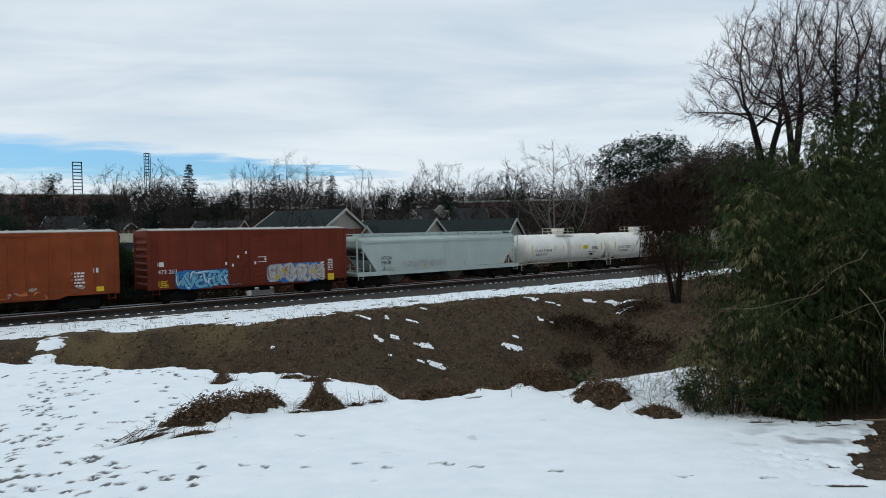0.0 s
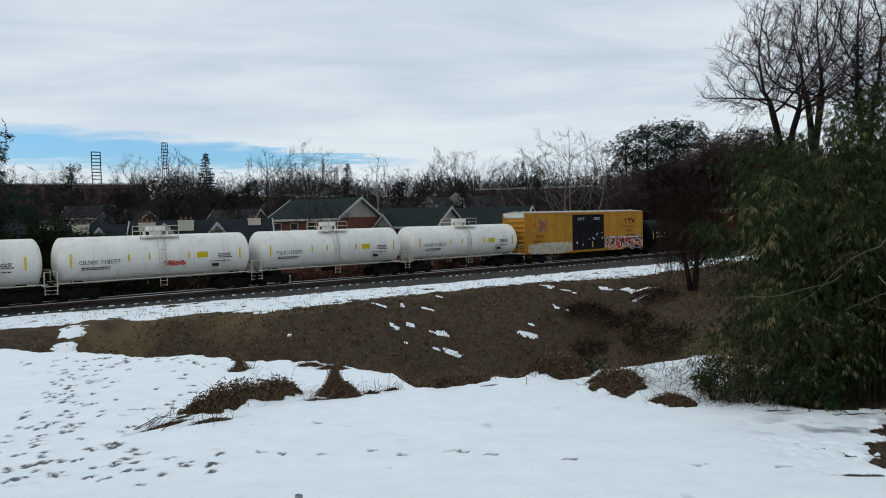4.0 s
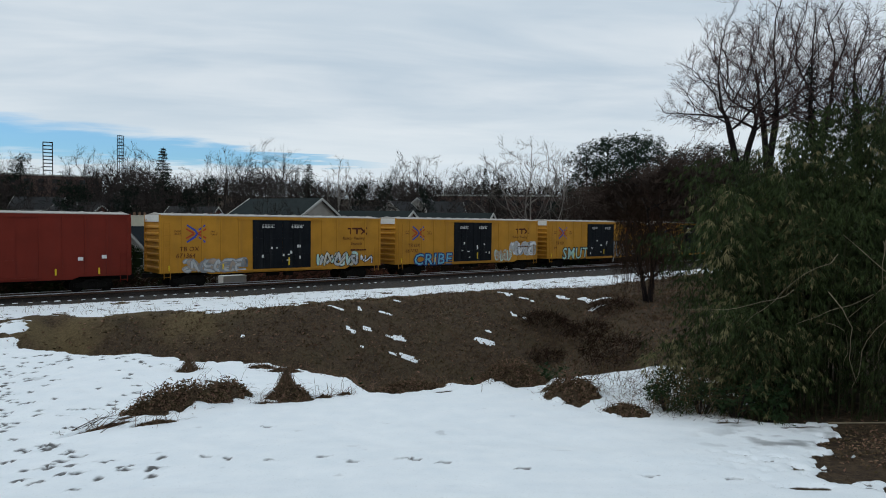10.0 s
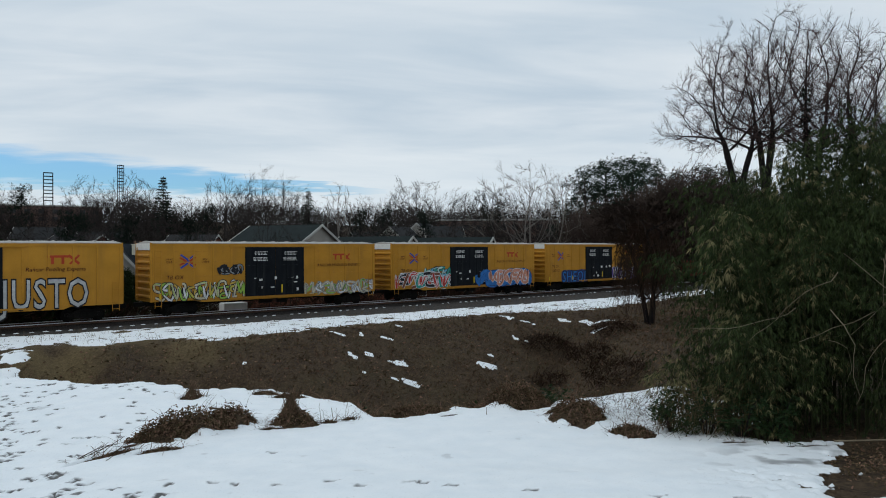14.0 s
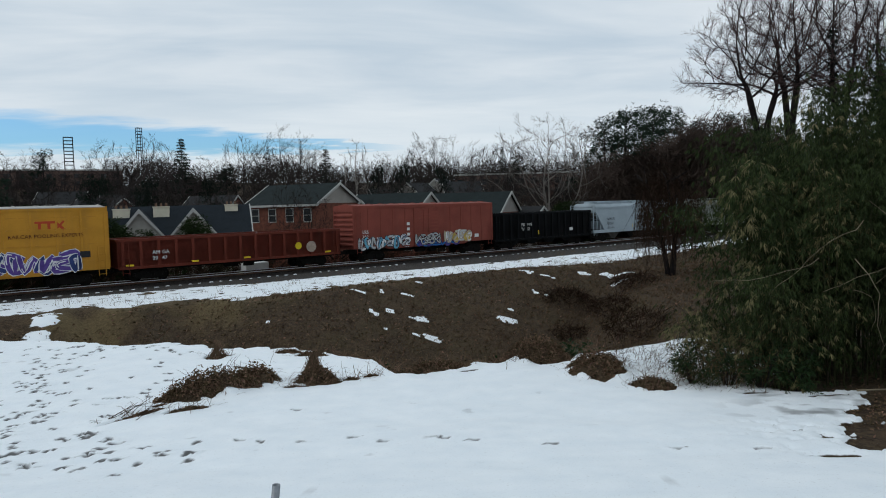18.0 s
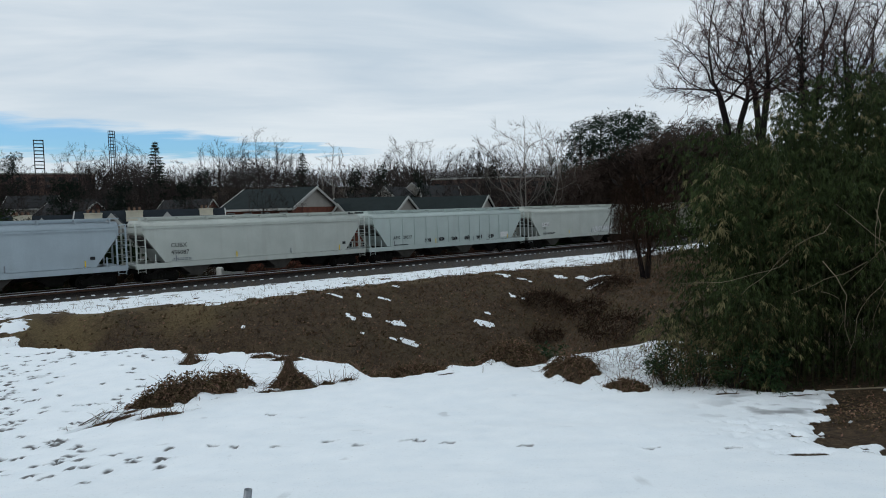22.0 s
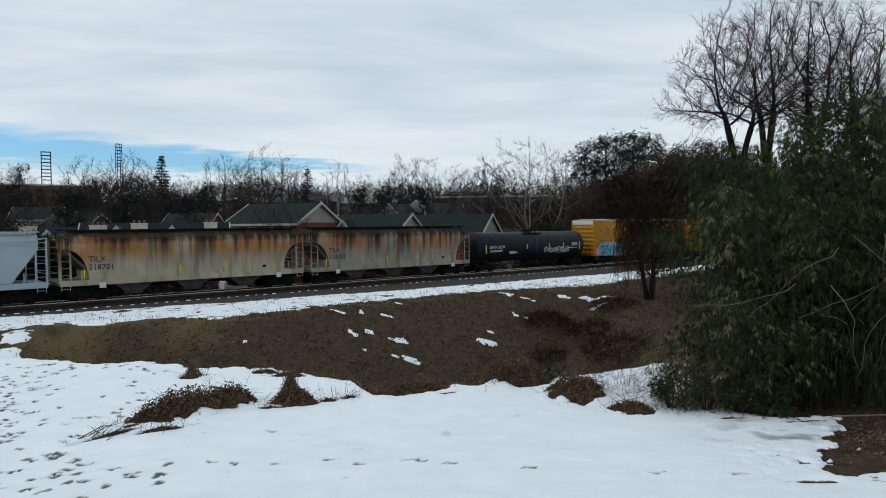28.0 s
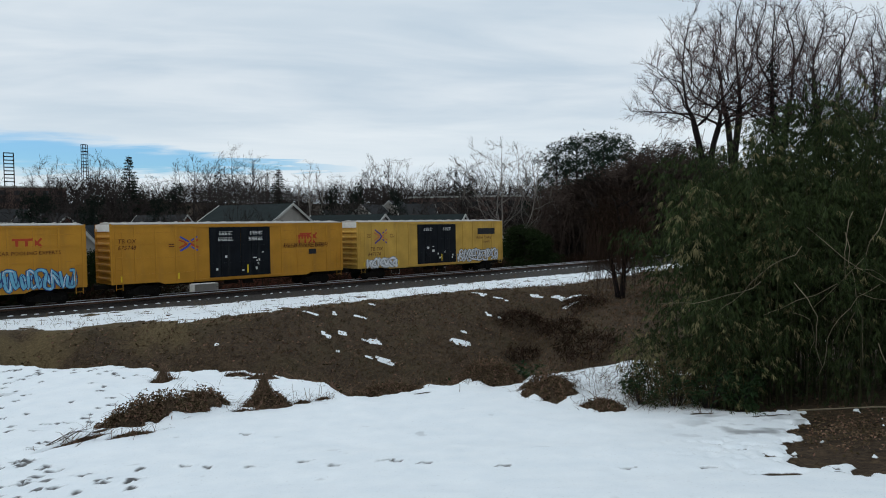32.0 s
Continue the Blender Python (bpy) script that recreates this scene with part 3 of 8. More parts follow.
def build_ground():
    def geo(a, b, first, n):
        k = np.linspace(0, 1, n) ** 3
        return a + (b - a) * (k * (1 - first) + first * np.linspace(0, 1, n))
    xs = np.concatenate([-geo(30, 2400, 0.01, 34)[::-1], np.arange(-29.8, -13.6, 0.24), np.arange(-13.6, -2.5, 0.034), np.arange(-2.5, 11.3, 0.062), np.arange(11.3, 36, 0.3), geo(36.2, 2400, 0.01, 34)])
    ys = np.concatenate([-geo(1, 900, 0.01, 20)[::-1], np.arange(-0.5, 8.0, 0.5), np.arange(8.0, 9.2, 0.1), np.arange(9.2, 23.0, 0.075), np.arange(23.0, 62, 0.26), np.arange(62, 112, 0.7), geo(113, 3000, 0.01, 38)])
    gx, gy = np.meshgrid(xs, ys)
    x, y = gx.ravel(), gy.ravel()
    z = land(x, y)
    cover = snow_cover(x, y)
    yard = (y < lip(x) + 0.5) & (np.abs(x) < 40)
    thick = np.where(yard, 0.10, 0.05)
    z = z + cover * (thick + 0.05 * rough(x, y, 0.9, 31))
    for hx, hy, a, b, turn, h in HEAPS:
        z = z + h * 0.55 * smooth(1.15, 0.1, blob(x, y, hx, hy, a, b, turn) + 0.5 * rough(x, y, 0.4, 47)) * (1 + 0.7 * rough(x, y, 0.5, 46))
    slush_shade = smooth(0.24, 0.40, rough(x, y, 0.5, 41) + 0.25 * rough(x, y, 3.0, 42)) * 0.35
    slush_shade = slush_shade + 0.75 * smooth(1.3, 0.2, blob(x, y, 7.2, 11.6, 2.6, 1.8, 0)) * smooth(-0.08, 0.22, rough(x, y, 0.5, 43) + 0.4 * rough(x, y, 1.6, 44))
    # prints are painted dark for their shaded walls and the grass at the bottom
    for fx, fy, turn, depth in footprints():
        near = (np.abs(x - fx) < 0.5) & (np.abs(y - fy) < 0.5)
        d = blob(x[near], y[near], fx, fy, 0.12, 0.062, turn)
        slush_shade[near] = np.maximum(slush_shade[near], smooth(1.2, 0.95, d) * min(1.0, 0.62 + depth / 0.08))
        z[near] += -depth * smooth(1.15, 0.55, d) + 0.02 * smooth(0.9, 1.15, d) * smooth(1.6, 1.2, d)
    px, py = x - TRACK.x, y - TRACK.y
    s = px * AX + py * AY
    u = px * AY - py * AX
    gravel = np.where(u > 0, smooth(0.7, -0.5, u - snow_start(s) + 1.2 * rough(x, y, 0.8, 33)), smooth(5.2, 3.6, np.abs(u)))
    straw = np.clip(0.8 * smooth(1.5, 0.4, blob(x, y, -17.6, 34.6, 2.2, 1.6, 30) + 1.2 * rough(x, y, 1.0, 35)) + 0.7 * smooth(1.5, 0.3, blob(x, y, -12.2, 37.5, 1.7, 1.6, 30) + 1.2 * rough(x, y, 1.0, 36))
                    + 0.5 * smooth(2.4, 0.6, u - strip_edge(s)) * smooth(-0.1, 0.2, rough(x, y, 2.0, 37)) * (u > 3.5), 0, 1)
    GRID.extend((xs.tolist(), ys.tolist(), land(x, y).reshape(len(ys), len(xs))))
    me = bpy.data.meshes.new("ground")
    nx, ny = len(xs), len(ys)
    me.vertices.add(nx * ny)
    me.vertices.foreach_set("co", np.stack([x, y, z], 1).ravel())
    i = (np.arange(ny - 1)[:, None] * nx + np.arange(nx - 1)[None]).ravel()
    quads = np.stack([i, i + 1, i + nx + 1, i + nx], 1)
    me.loops.add(quads.size)
    me.loops.foreach_set("vertex_index", quads.ravel().astype(np.int32))
    me.polygons.add(len(quads))
    me.polygons.foreach_set("loop_start", (np.arange(len(quads)) * 4).astype(np.int32))
    me.polygons.foreach_set("use_smooth", np.ones(len(quads), bool))
    for name, values in (("snow", cover), ("gravel", gravel), ("straw", straw), ("slush_shade", slush_shade), ("track_dark", smooth(2.6, 2.25, np.abs(u) + 0.3 * rough(x, y, 0.6, 45))), ("strip", smooth(-0.2, 0.8, u - snow_start(s)) * smooth(2.5, 1.0, u - strip_edge(s)))):
        me.attributes.new(name, "FLOAT", "POINT").data.foreach_set("value", values.astype(np.float32))
    me.update(calc_edges=True)
    me.materials.append(ground_material())
    return tagged(new("ground", me), "snow-covered yard, brown leaf-littered hollow and level ground beside the track", "ground", kind="structure")


def ground_material():
    m = bpy.data.materials.new("snow, leaf litter and ballast")
    m.use_nodes = True
    t = m.node_tree
    b = t.nodes["Principled BSDF"]
    b.inputs["Specular IOR Level"].default_value = 0.2
    co = t.nodes.new("ShaderNodeTexCoord")

    def attr(name):
        n = t.nodes.new("ShaderNodeAttribute")
        n.attribute_name = name
        return n.outputs["Fac"]

    def noise_(sc, detail=4.0, rough_=0.6):
        n = t.nodes.new("ShaderNodeTexNoise")
        n.inputs["Scale"].default_value, n.inputs["Detail"].default_value, n.inputs["Roughness"].default_value = sc, detail, rough_
        t.links.new(co.outputs["Object"], n.inputs["Vector"])
        return n.outputs[0]

    def ramp(v, lo, hi, a=0.0, z=1.0):
        n = t.nodes.new("ShaderNodeMapRange")
        n.inputs[1].default_value, n.inputs[2].default_value, n.inputs[3].default_value, n.inputs[4].default_value = lo, hi, a, z
        t.links.new(v, n.inputs[0])
        return n.outputs[0]

    def mix(fac, a, c):
        n = t.nodes.new("ShaderNodeMix")
        n.data_type = "RGBA"
        t.links.new(fac, n.inputs[0])
        for k, v in ((6, a), (7, c)):
            if isinstance(v, tuple):
                n.inputs[k].default_value = (*v, 1)
            else:
                t.links.new(v, n.inputs[k])
        return n.outputs[2]

    def add(a, c, op="ADD"):
        n = t.nodes.new("ShaderNodeMath")
        n.operation = op
        for k, v in enumerate((a, c)):
            if isinstance(v, (int, float)):
                n.inputs[k].default_value = v
            else:
                t.links.new(v, n.inputs[k])
        return n.outputs[0]
    big, mid, small, grit = noise_(0.35), noise_(1.7), noise_(8.0, 5.0, 0.7), noise_(30.0)
    earth = mix(ramp(mid, 0.3, 0.7), (0.036, 0.023, 0.014), (0.088, 0.058, 0.034))
    earth = mix(ramp(small, 0.50, 0.66), earth, (0.118, 0.082, 0.048))
    earth = mix(ramp(small, 0.44, 0.34), earth, (0.016, 0.011, 0.008))
    earth = mix(ramp(grit, 0.45, 0.7, 0.0, 0.6), earth, (0.034, 0.024, 0.015))
    earth = mix(ramp(big, 0.48, 0.70, 0.0, 0.45), earth, (0.074, 0.060, 0.030))
    straw = mix(ramp(small, 0.3, 0.7), (0.095, 0.070, 0.032), (0.190, 0.140, 0.070))
    earth = mix(attr("straw"), earth, straw)
    stone = mix(ramp(small, 0.35, 0.65), (0.030, 0.027, 0.024), (0.105, 0.094, 0.084))
    stone = mix(ramp(grit, 0.4, 0.65, 0.0, 0.8), stone, (0.045, 0.042, 0.04))
    # stone is much darker within about 2.5 m of the track's middle
    stone = mix(ramp(attr("track_dark"), 0, 1, 0.0, 0.9), stone, (0.016, 0.012, 0.010))
    earth = mix(attr("gravel"), earth, stone)
    snow = mix(ramp(mid, 0.3, 0.7), (0.80, 0.85, 0.88), (0.88, 0.915, 0.93))
    snow = mix(ramp(grit, 0.60, 0.74, 0.0, 0.4), snow, (0.35, 0.33, 0.31))
    # one dark grey for dirty thawing snow and the shade painted into footprints
    snow = mix(ramp(attr("slush_shade"), 0.15, 0.9, 0.0, 0.93), snow, (0.085, 0.080, 0.075))
    edge = add(attr("snow"), add(add(small, -0.5), 0.35, "MULTIPLY"))
    edge = add(edge, add(attr("strip"), ramp(noise_(1.6, 6.0, 0.75), 0.56, 0.63, 0.0, 0.75), "MULTIPLY"), "SUBTRACT")
    mask = ramp(edge, 0.44, 0.58)
    t.links.new(mix(mask, earth, snow), b.inputs["Base Color"])
    t.links.new(ramp(mask, 0, 1, 0.95, 0.6), b.inputs["Roughness"])
    bp = t.nodes.new("ShaderNodeBump")
    bp.inputs["Distance"].default_value = 0.10
    t.links.new(ramp(mask, 0, 1, 0.8, 0.10), bp.inputs["Strength"])
    t.links.new(add(small, add(grit, 0.6, "MULTIPLY")), bp.inputs["Height"])
    t.links.new(bp.outputs[0], b.inputs["Normal"])
    return m


build_ground()


# ---- railway track ----
def build_track():
    track = thing("railway_track", "single straight railway track with rusty rails and snowy tie ends", "railway track", kind="structure", at=track_pose(0))
    profile = [(-0.075, -0.165), (0.075, -0.165), (0.075, -0.145), (0.012, -0.12), (0.012, -0.045), (0.036, -0.03), (0.036, -0.004), (-0.036, -0.004), (-0.036, -0.03), (-0.012, -0.045), (-0.012, -0.12), (-0.075, -0.145)]
    for y in (-0.755, 0.755):
        bm = bmesh.new()
        sweep(bm, [(y + a, b) for a, b in profile], -130, 420)
        rail = part("rail", bm, RAIL_RUST, track)
        bm = bmesh.new()
        box(bm, -130, 420, y - 0.038, y + 0.038, -0.034, 0.003)
        part("rail_head", bm, RAIL_TOP, rail, "polished running surface")
    rng = random.Random(8)
    rest = bmesh.new()
    for k in range(-190, 560):
        s = k * 0.53
        if -44 < s < 114:
            shared("tie", 0, lambda bm: box(bm, -0.11, 0.11, -1.32, 1.32, -0.22, -0.163), TIE_WOOD, track, pose(s + rng.uniform(-0.02, 0.02), rng.uniform(-0.05, 0.05), rng.uniform(-0.006, 0.004), 0, 0, rng.uniform(-1, 1)))
        else:
            box(rest, s - 0.11, s + 0.11, -1.32, 1.32, -0.22, -0.165)
    tagged(part("ties_far_along", rest, TIE_WOOD, track), kind="stuff")
    lumps = ([], [])
    for k in range(-70, 190):
        if rng.random() < 0.12:
            continue
        c = Vector((k * 0.72 + rng.uniform(-0.05, 0.05), -2.62 + rng.uniform(-0.06, 0.06), -0.335))
        a, b, h = rng.uniform(0.13, 0.24), rng.uniform(0.07, 0.13), rng.uniform(0.05, 0.08)
        n = len(lumps[0])
        for j in range(8):
            t = j * math.pi / 4
            lumps[0].append(c + Vector((a * math.cos(t), b * math.sin(t), -0.03)))
        for j in range(8):
            t = j * math.pi / 4
            lumps[0].append(c + Vector((0.6 * a * math.cos(t), 0.6 * b * math.sin(t), h * 0.8)))
        lumps[0].append(c + Vector((0, 0, h)))
        for j in range(8):
            i = (j + 1) % 8
            lumps[1].append((n + j, n + i, n + 8 + i, n + 8 + j))
            lumps[1].append((n + 8 + j, n + 8 + i, n + 16))
    o = new("snow_lumps", mesh_of("snow_lumps", lumps[0], lumps[1], SNOW_OLD, True))
    o.parent = track
    tagged(o, "small lumps of old snow along the tie ends", kind="stuff")
    return track


build_track()

# ---- the freight train: parts that all cars share ----
SIDE = 1.58  # half the width of a car


def wheelset(parent, x):
    def make(bm):
        for y in (-0.72, 0.72):
            tube(bm, (0, y - 0.065, 0.42), (0, y + 0.065, 0.42), 0.42, sides=18)
            tube(bm, (0, y - 0.10, 0.42), (0, y + 0.10, 0.42), 0.15, sides=10)
        tube(bm, (0, -1.05, 0.42), (0, 1.05, 0.42), 0.075, sides=8)
    return shared("wheelset", 0, make, STEEL_DARK, parent, pose(x, 0, 0.004))


def truck(car, x):
    def make(bm):
        for y in (-1.0, 1.0):
            outline = [(-1.12, 0.36), (-0.78, 0.30), (-0.45, 0.24), (0.45, 0.24), (0.78, 0.30), (1.12, 0.36), (1.12, 0.56), (0.72, 0.62), (0.38, 0.80), (-0.38, 0.80), (-0.72, 0.62), (-1.12, 0.56)]
            prism(bm, outline, y - 0.08, y + 0.08)
            for k in (-0.22, 0.0, 0.22):
                tube(bm, (k, y * 1.06, 0.32), (k, y * 1.06, 0.62), 0.075, sides=8)
            for k in (-0.89, 0.89):
                tube(bm, (k, y * 1.05, 0.42), (k, y * 1.16, 0.42), 0.12, sides=10)
        box(bm, -0.24, 0.24, -1.05, 1.05, 0.55, 0.86)
    t = shared("truck", 0, make, STEEL_DARK, car, pose(x, 0, 0), "grimy cast steel truck with coil springs")
    wheelset(t, -0.89)
    wheelset(t, 0.89)
    return t


def coupler(car, x, side):
    def make(bm):
        box(bm, -0.55, 0.25, -0.11, 0.11, 0.72, 0.98)
        box(bm, 0.25, 0.52, -0.17, 0.12, 0.70, 1.0)
        tube(bm, (0.42, -0.12, 0.68), (0.42, -0.12, 1.02), 0.07, sides=8)
        tube(bm, (-0.1, 0.3, 0.7), (0.3, 0.22, 0.36), 0.035, sides=6)
    return shared("coupler", 0, make, STEEL_DARK, car, pose(x, 0, 0, 0, 0, 0 if side > 0 else 180))


def ladder(car, x, y, z0, z1, mat, wide=0.42, across="x", name="ladder"):
    def make(bm):
        for k in (-wide / 2, wide / 2):
            a = (k, 0, z0) if across == "x" else (0, k, z0)
            b = (k, 0, z1) if across == "x" else (0, k, z1)
            tube(bm, a, b, 0.02, sides=5)
        n = max(2, int((z1 - z0) / 0.38))
        for k in range(n):
            z = z0 + 0.12 + k * (z1 - z0 - 0.2) / (n - 1)
            a = (-wide / 2, 0, z) if across == "x" else (0, -wide / 2, z)
            b = (wide / 2, 0, z) if across == "x" else (0, wide / 2, z)
            tube(bm, a, b, 0.016, sides=5)
    return shared(name, (round(z0, 2), round(z1, 2), wide, across), make, mat, car, pose(x, y, 0))


def plate(car, x0, x1, z0, z1, mat, y=-SIDE - 0.008, name="plate", label="", lift=0.006):
    """A thin painted or fixed patch on the near side."""
    w, h = round(x1 - x0, 3), round(z1 - z0, 3)

    def make(bm):
        box(bm, 0, w, -lift, 0, 0, h)
    return shared(name, (w, h), make, mat, car, pose(x0, y, z0), label)


def small_print(car, x0, x1, z0, z1, rows, mat, y=-SIDE - 0.008):
    """Words too small to read: bars of their size, one mesh."""
    key = (round(x1 - x0, 2), round(z1 - z0, 2), rows)

    def make(bm):
        rng = random.Random(int(key[0] * 100) + rows * 7)
        h = key[1] / rows
        for r in range(rows):
            a, b = rng.uniform(0, 0.12) * key[0], rng.uniform(0.82, 1.0) * key[0]
            x = a
            while x < b:
                w = min(rng.uniform(0.10, 0.26), b - x)
                box(bm, x, x + w, -0.005, 0, r * h, r * h + h * 0.55)
                x += w + 0.05
    return tagged(shared("small_lettering", key, make, mat, car, pose(x0, y, z0)), kind="stuff")


def underframe(car, half, mat=None, deep=False):
    mat = mat or STEEL_DARK

    def make(bm):
        box(bm, -half, half, -0.32, 0.32, 0.70, 1.04)
        for x in (-0.62, -0.3, 0.0, 0.3, 0.62):
            box(bm, x * half - 0.09, x * half + 0.09, -1.35, 1.35, 0.86, 1.04)
        tube(bm, (-half * 0.8, -0.95, 0.82), (half * 0.8, -0.95, 0.82), 0.03, sides=6)
        tube(bm, (-0.9, -0.75, 0.72), (0.1, -0.75, 0.72), 0.2, sides=10)
        box(bm, 0.6, 1.3, -0.95, -0.55, 0.5, 0.9)
    return shared("centre_sill", round(half, 2), make, mat, car)


def running_gear(car, half, inset=2.1):
    truck(car, -half + inset)
    truck(car, half - inset)
    coupler(car, -half - 0.2, -1)
    coupler(car, half + 0.2, 1)


# ---- painted walls of lettering on the cars ----
def stroke(bm, pts, wide, y, rng):
    """A fat painted stroke through the points, with blunt round ends."""
    left, right = [], []
    n = len(pts)
    for k in range(n):
        a, b = pts[max(0, k - 1)], pts[min(n - 1, k + 1)]
        d = Vector((b[0] - a[0], b[1] - a[1]))
        d = d.normalized() if d.length > 1e-6 else Vector((1, 0))
        w = wide * (0.75 if k in (0, n - 1) else 1.0) * rng.uniform(0.9, 1.1) / 2
        left.append(bm.verts.new((pts[k][0] - d.y * w, y, pts[k][1] + d.x * w)))
        right.append(bm.verts.new((pts[k][0] + d.y * w, y, pts[k][1] - d.x * w)))
    for k in range(n - 1):
        bm.faces.new((left[k], right[k], right[k + 1], left[k + 1]))


def cloud(bm, x0, x1, z0, z1, y, rng, lobes=22):
    """A wavy-edged patch of paint."""
    cx, cz, a, b = (x0 + x1) / 2, (z0 + z1) / 2, (x1 - x0) / 2, (z1 - z0) / 2
    vs = []
    for k in range(lobes * 2):
        t = 2 * math.pi * k / (lobes * 2)
        c, s = math.cos(t), math.sin(t)
        e = 0.35
        px, pz = math.copysign(abs(c) ** e, c), math.copysign(abs(s) ** e, s)
        r = rng.uniform(0.86, 1.02) if k % 2 else rng.uniform(0.97, 1.08)
        vs.append(bm.verts.new((cx + a * px * (0.98 + 0.04 * (r - 1)), y, max(0.92, cz + b * pz * r))))
    bm.faces.new(vs)


def loop(rng, cx, cz, a, b, n=11):
    """An uneven closed curve."""
    turn = rng.uniform(-0.5, 0.5)
    out = []
    for k in range(n):
        t = 2 * math.pi * k / n
        r = rng.uniform(0.78, 1.15)
        x, z = a * r * math.cos(t), b * r * math.sin(t)
        out.append((cx + x + z * turn * 0.5, cz + z))
    return out


ZIGZAGS = (((0, 0), (0.1, 1), (0.55, 0.2), (0.9, 1), (1, 0.3)), ((1, 0.9), (0.1, 0.9), (0.2, 0.5), (0.9, 0.4), (0.8, 0.0), (0, 0.1)), ((0, 1), (0.2, 0), (0.5, 0.7), (0.7, 0), (1, 0.8), (0.6, 1)),
           ((0.9, 0.7), (0.4, 1), (0.1, 0.4), (0.5, 0), (1, 0.3), (0.5, 0.5)), ((0, 0.2), (0.4, 1), (0.5, 0.1), (0.9, 0.0), (0.9, 0.9)))


def eased(path, n=3):
    """Rounds the corners of a path."""
    out = []
    m = len(path)
    for k in range(m - 1):
        a, b, c, d = (Vector(path[min(m - 1, max(0, k + j))]) for j in (-1, 0, 1, 2))
        for i in range(n):
            t = i / n
            p = 0.5 * (2 * b + (c - a) * t + (2 * a - 5 * b + 4 * c - d) * t * t + (3 * b - a - 3 * c + d) * t ** 3)
            out.append((p.x, p.y))
    return out + [path[-1]]


def tangle(car, x0, x1, z0, z1, outline, fill, inner=None, back=None, letters=5, seed=1, fat=0.26, y=-SIDE, dab=None):
    """Spray-painted swirls that cannot be read: backing, swollen shapes with dark rims, and marks inside them."""
    rng = random.Random(seed)
    h = z1 - z0
    y -= 0.036
    if back:
        bm = bmesh.new()
        cloud(bm, x0 - 0.12, x1 + 0.12, z0 - 0.02, z1 + 0.06, y - 0.006, rng)
        part("graffiti_backing", bm, SPRAY[back], car)
    step = (x1 - x0) / letters
    swollen = fat > 0.13
    g = None
    for k, j in [(m, n) for m in range(letters) for n in (0, 1)]:
        # crossing bent bands of paint, each with its rim below and a thin highlight above
        path = []
        turns = rng.choice(ZIGZAGS)
        flip, tip = rng.choice((False, True)), rng.choice((False, True))
        for a, b in turns:
            a, b = (1 - a if flip else a) + rng.uniform(-0.14, 0.14), (1 - b if tip else b) + rng.uniform(-0.10, 0.10)
            path.append((x0 + min(letters - 0.1, max(0.1, k + (0.35 if j else -0.2) + 1.2 * a)) * step, z0 + h * (0.10 + 0.82 * min(1.0, max(0.0, b * (0.75 if j else 1.0) + (0.25 if j and tip else 0.0))))))
        path = eased(path)
        dy = 0.0007 * (2 * k + j)
        wide = min(max(0.05, fat * 0.72), step * 0.36, h * 0.30)
        if swollen:
            bm = bmesh.new()
            stroke(bm, path, wide + 0.10, y - 0.009 - dy, rng)
            g = part("graffiti_outline", bm, SPRAY[outline], car)
        bm = bmesh.new()
        stroke(bm, path, wide, y - 0.0094 - dy, rng)
        f = part("graffiti_fill", bm, SPRAY[fill if isinstance(fill, str) else fill[(2 * k + j) % len(fill)]], g if swollen else car)
        if swollen and inner:
            bm = bmesh.new()
            q = rng.randrange(max(1, len(path) - 5))
            stroke(bm, [(u - wide * 0.18, v + wide * 0.12) for u, v in path[q:q + 5]], wide * 0.3, y - 0.0097 - dy, rng)
            part("graffiti_mark", bm, SPRAY[inner], g)
    if dab:
        for k in range(max(3, letters // 2)):
            cx, cz = rng.uniform(x0 + 0.2, x1 - 0.2), rng.uniform(z0 + h * 0.2, z1 - h * 0.2)
            bm = bmesh.new()
            bm.faces.new([bm.verts.new((u, y - 0.025 - 0.0003 * k, v)) for u, v in loop(rng, cx, cz, step * 0.22, h * 0.16)])
            part("graffiti_dab", bm, SPRAY[dab], car)
    return g


def tag_word(car, word, x0, x1, z0, z1, outline, fill, y=-SIDE, slant=0.1, back=None, seed=2):
    """A sprayed word that can be read, fat letters with an outline."""
    if back:
        bm = bmesh.new()
        cloud(bm, x0 - 0.1, x1 + 0.1, z0 - 0.05, z1 + 0.08, y - 0.040, random.Random(seed))
        part("graffiti_backing", bm, SPRAY[back], car)
    size = (z1 - z0) / 0.74
    natural = {"S": 0.62, "M": 0.84, "U": 0.72, "T": 0.62, "H": 0.74, "E": 0.66, "O": 0.78, "L": 0.56, "P": 0.66, "A": 0.70, "N": 0.74, "D": 0.72, "C": 0.70, "R": 0.70, "I": 0.30, "B": 0.68, "J": 0.55}
    total = sum(natural[c] for c in word) * size
    stretch = (x1 - x0) / total
    lettering(word, size, car, x0 + 0.05, y - 0.044, z0, SPRAY[outline], fat=0.11, slant=slant, width=stretch, name="graffiti_outline", space=1.1)
    lettering(word, size, car, x0 + 0.05, y - 0.049, z0, SPRAY[fill], fat=0.012, slant=slant, width=stretch, name="graffiti_fill", space=1.1)


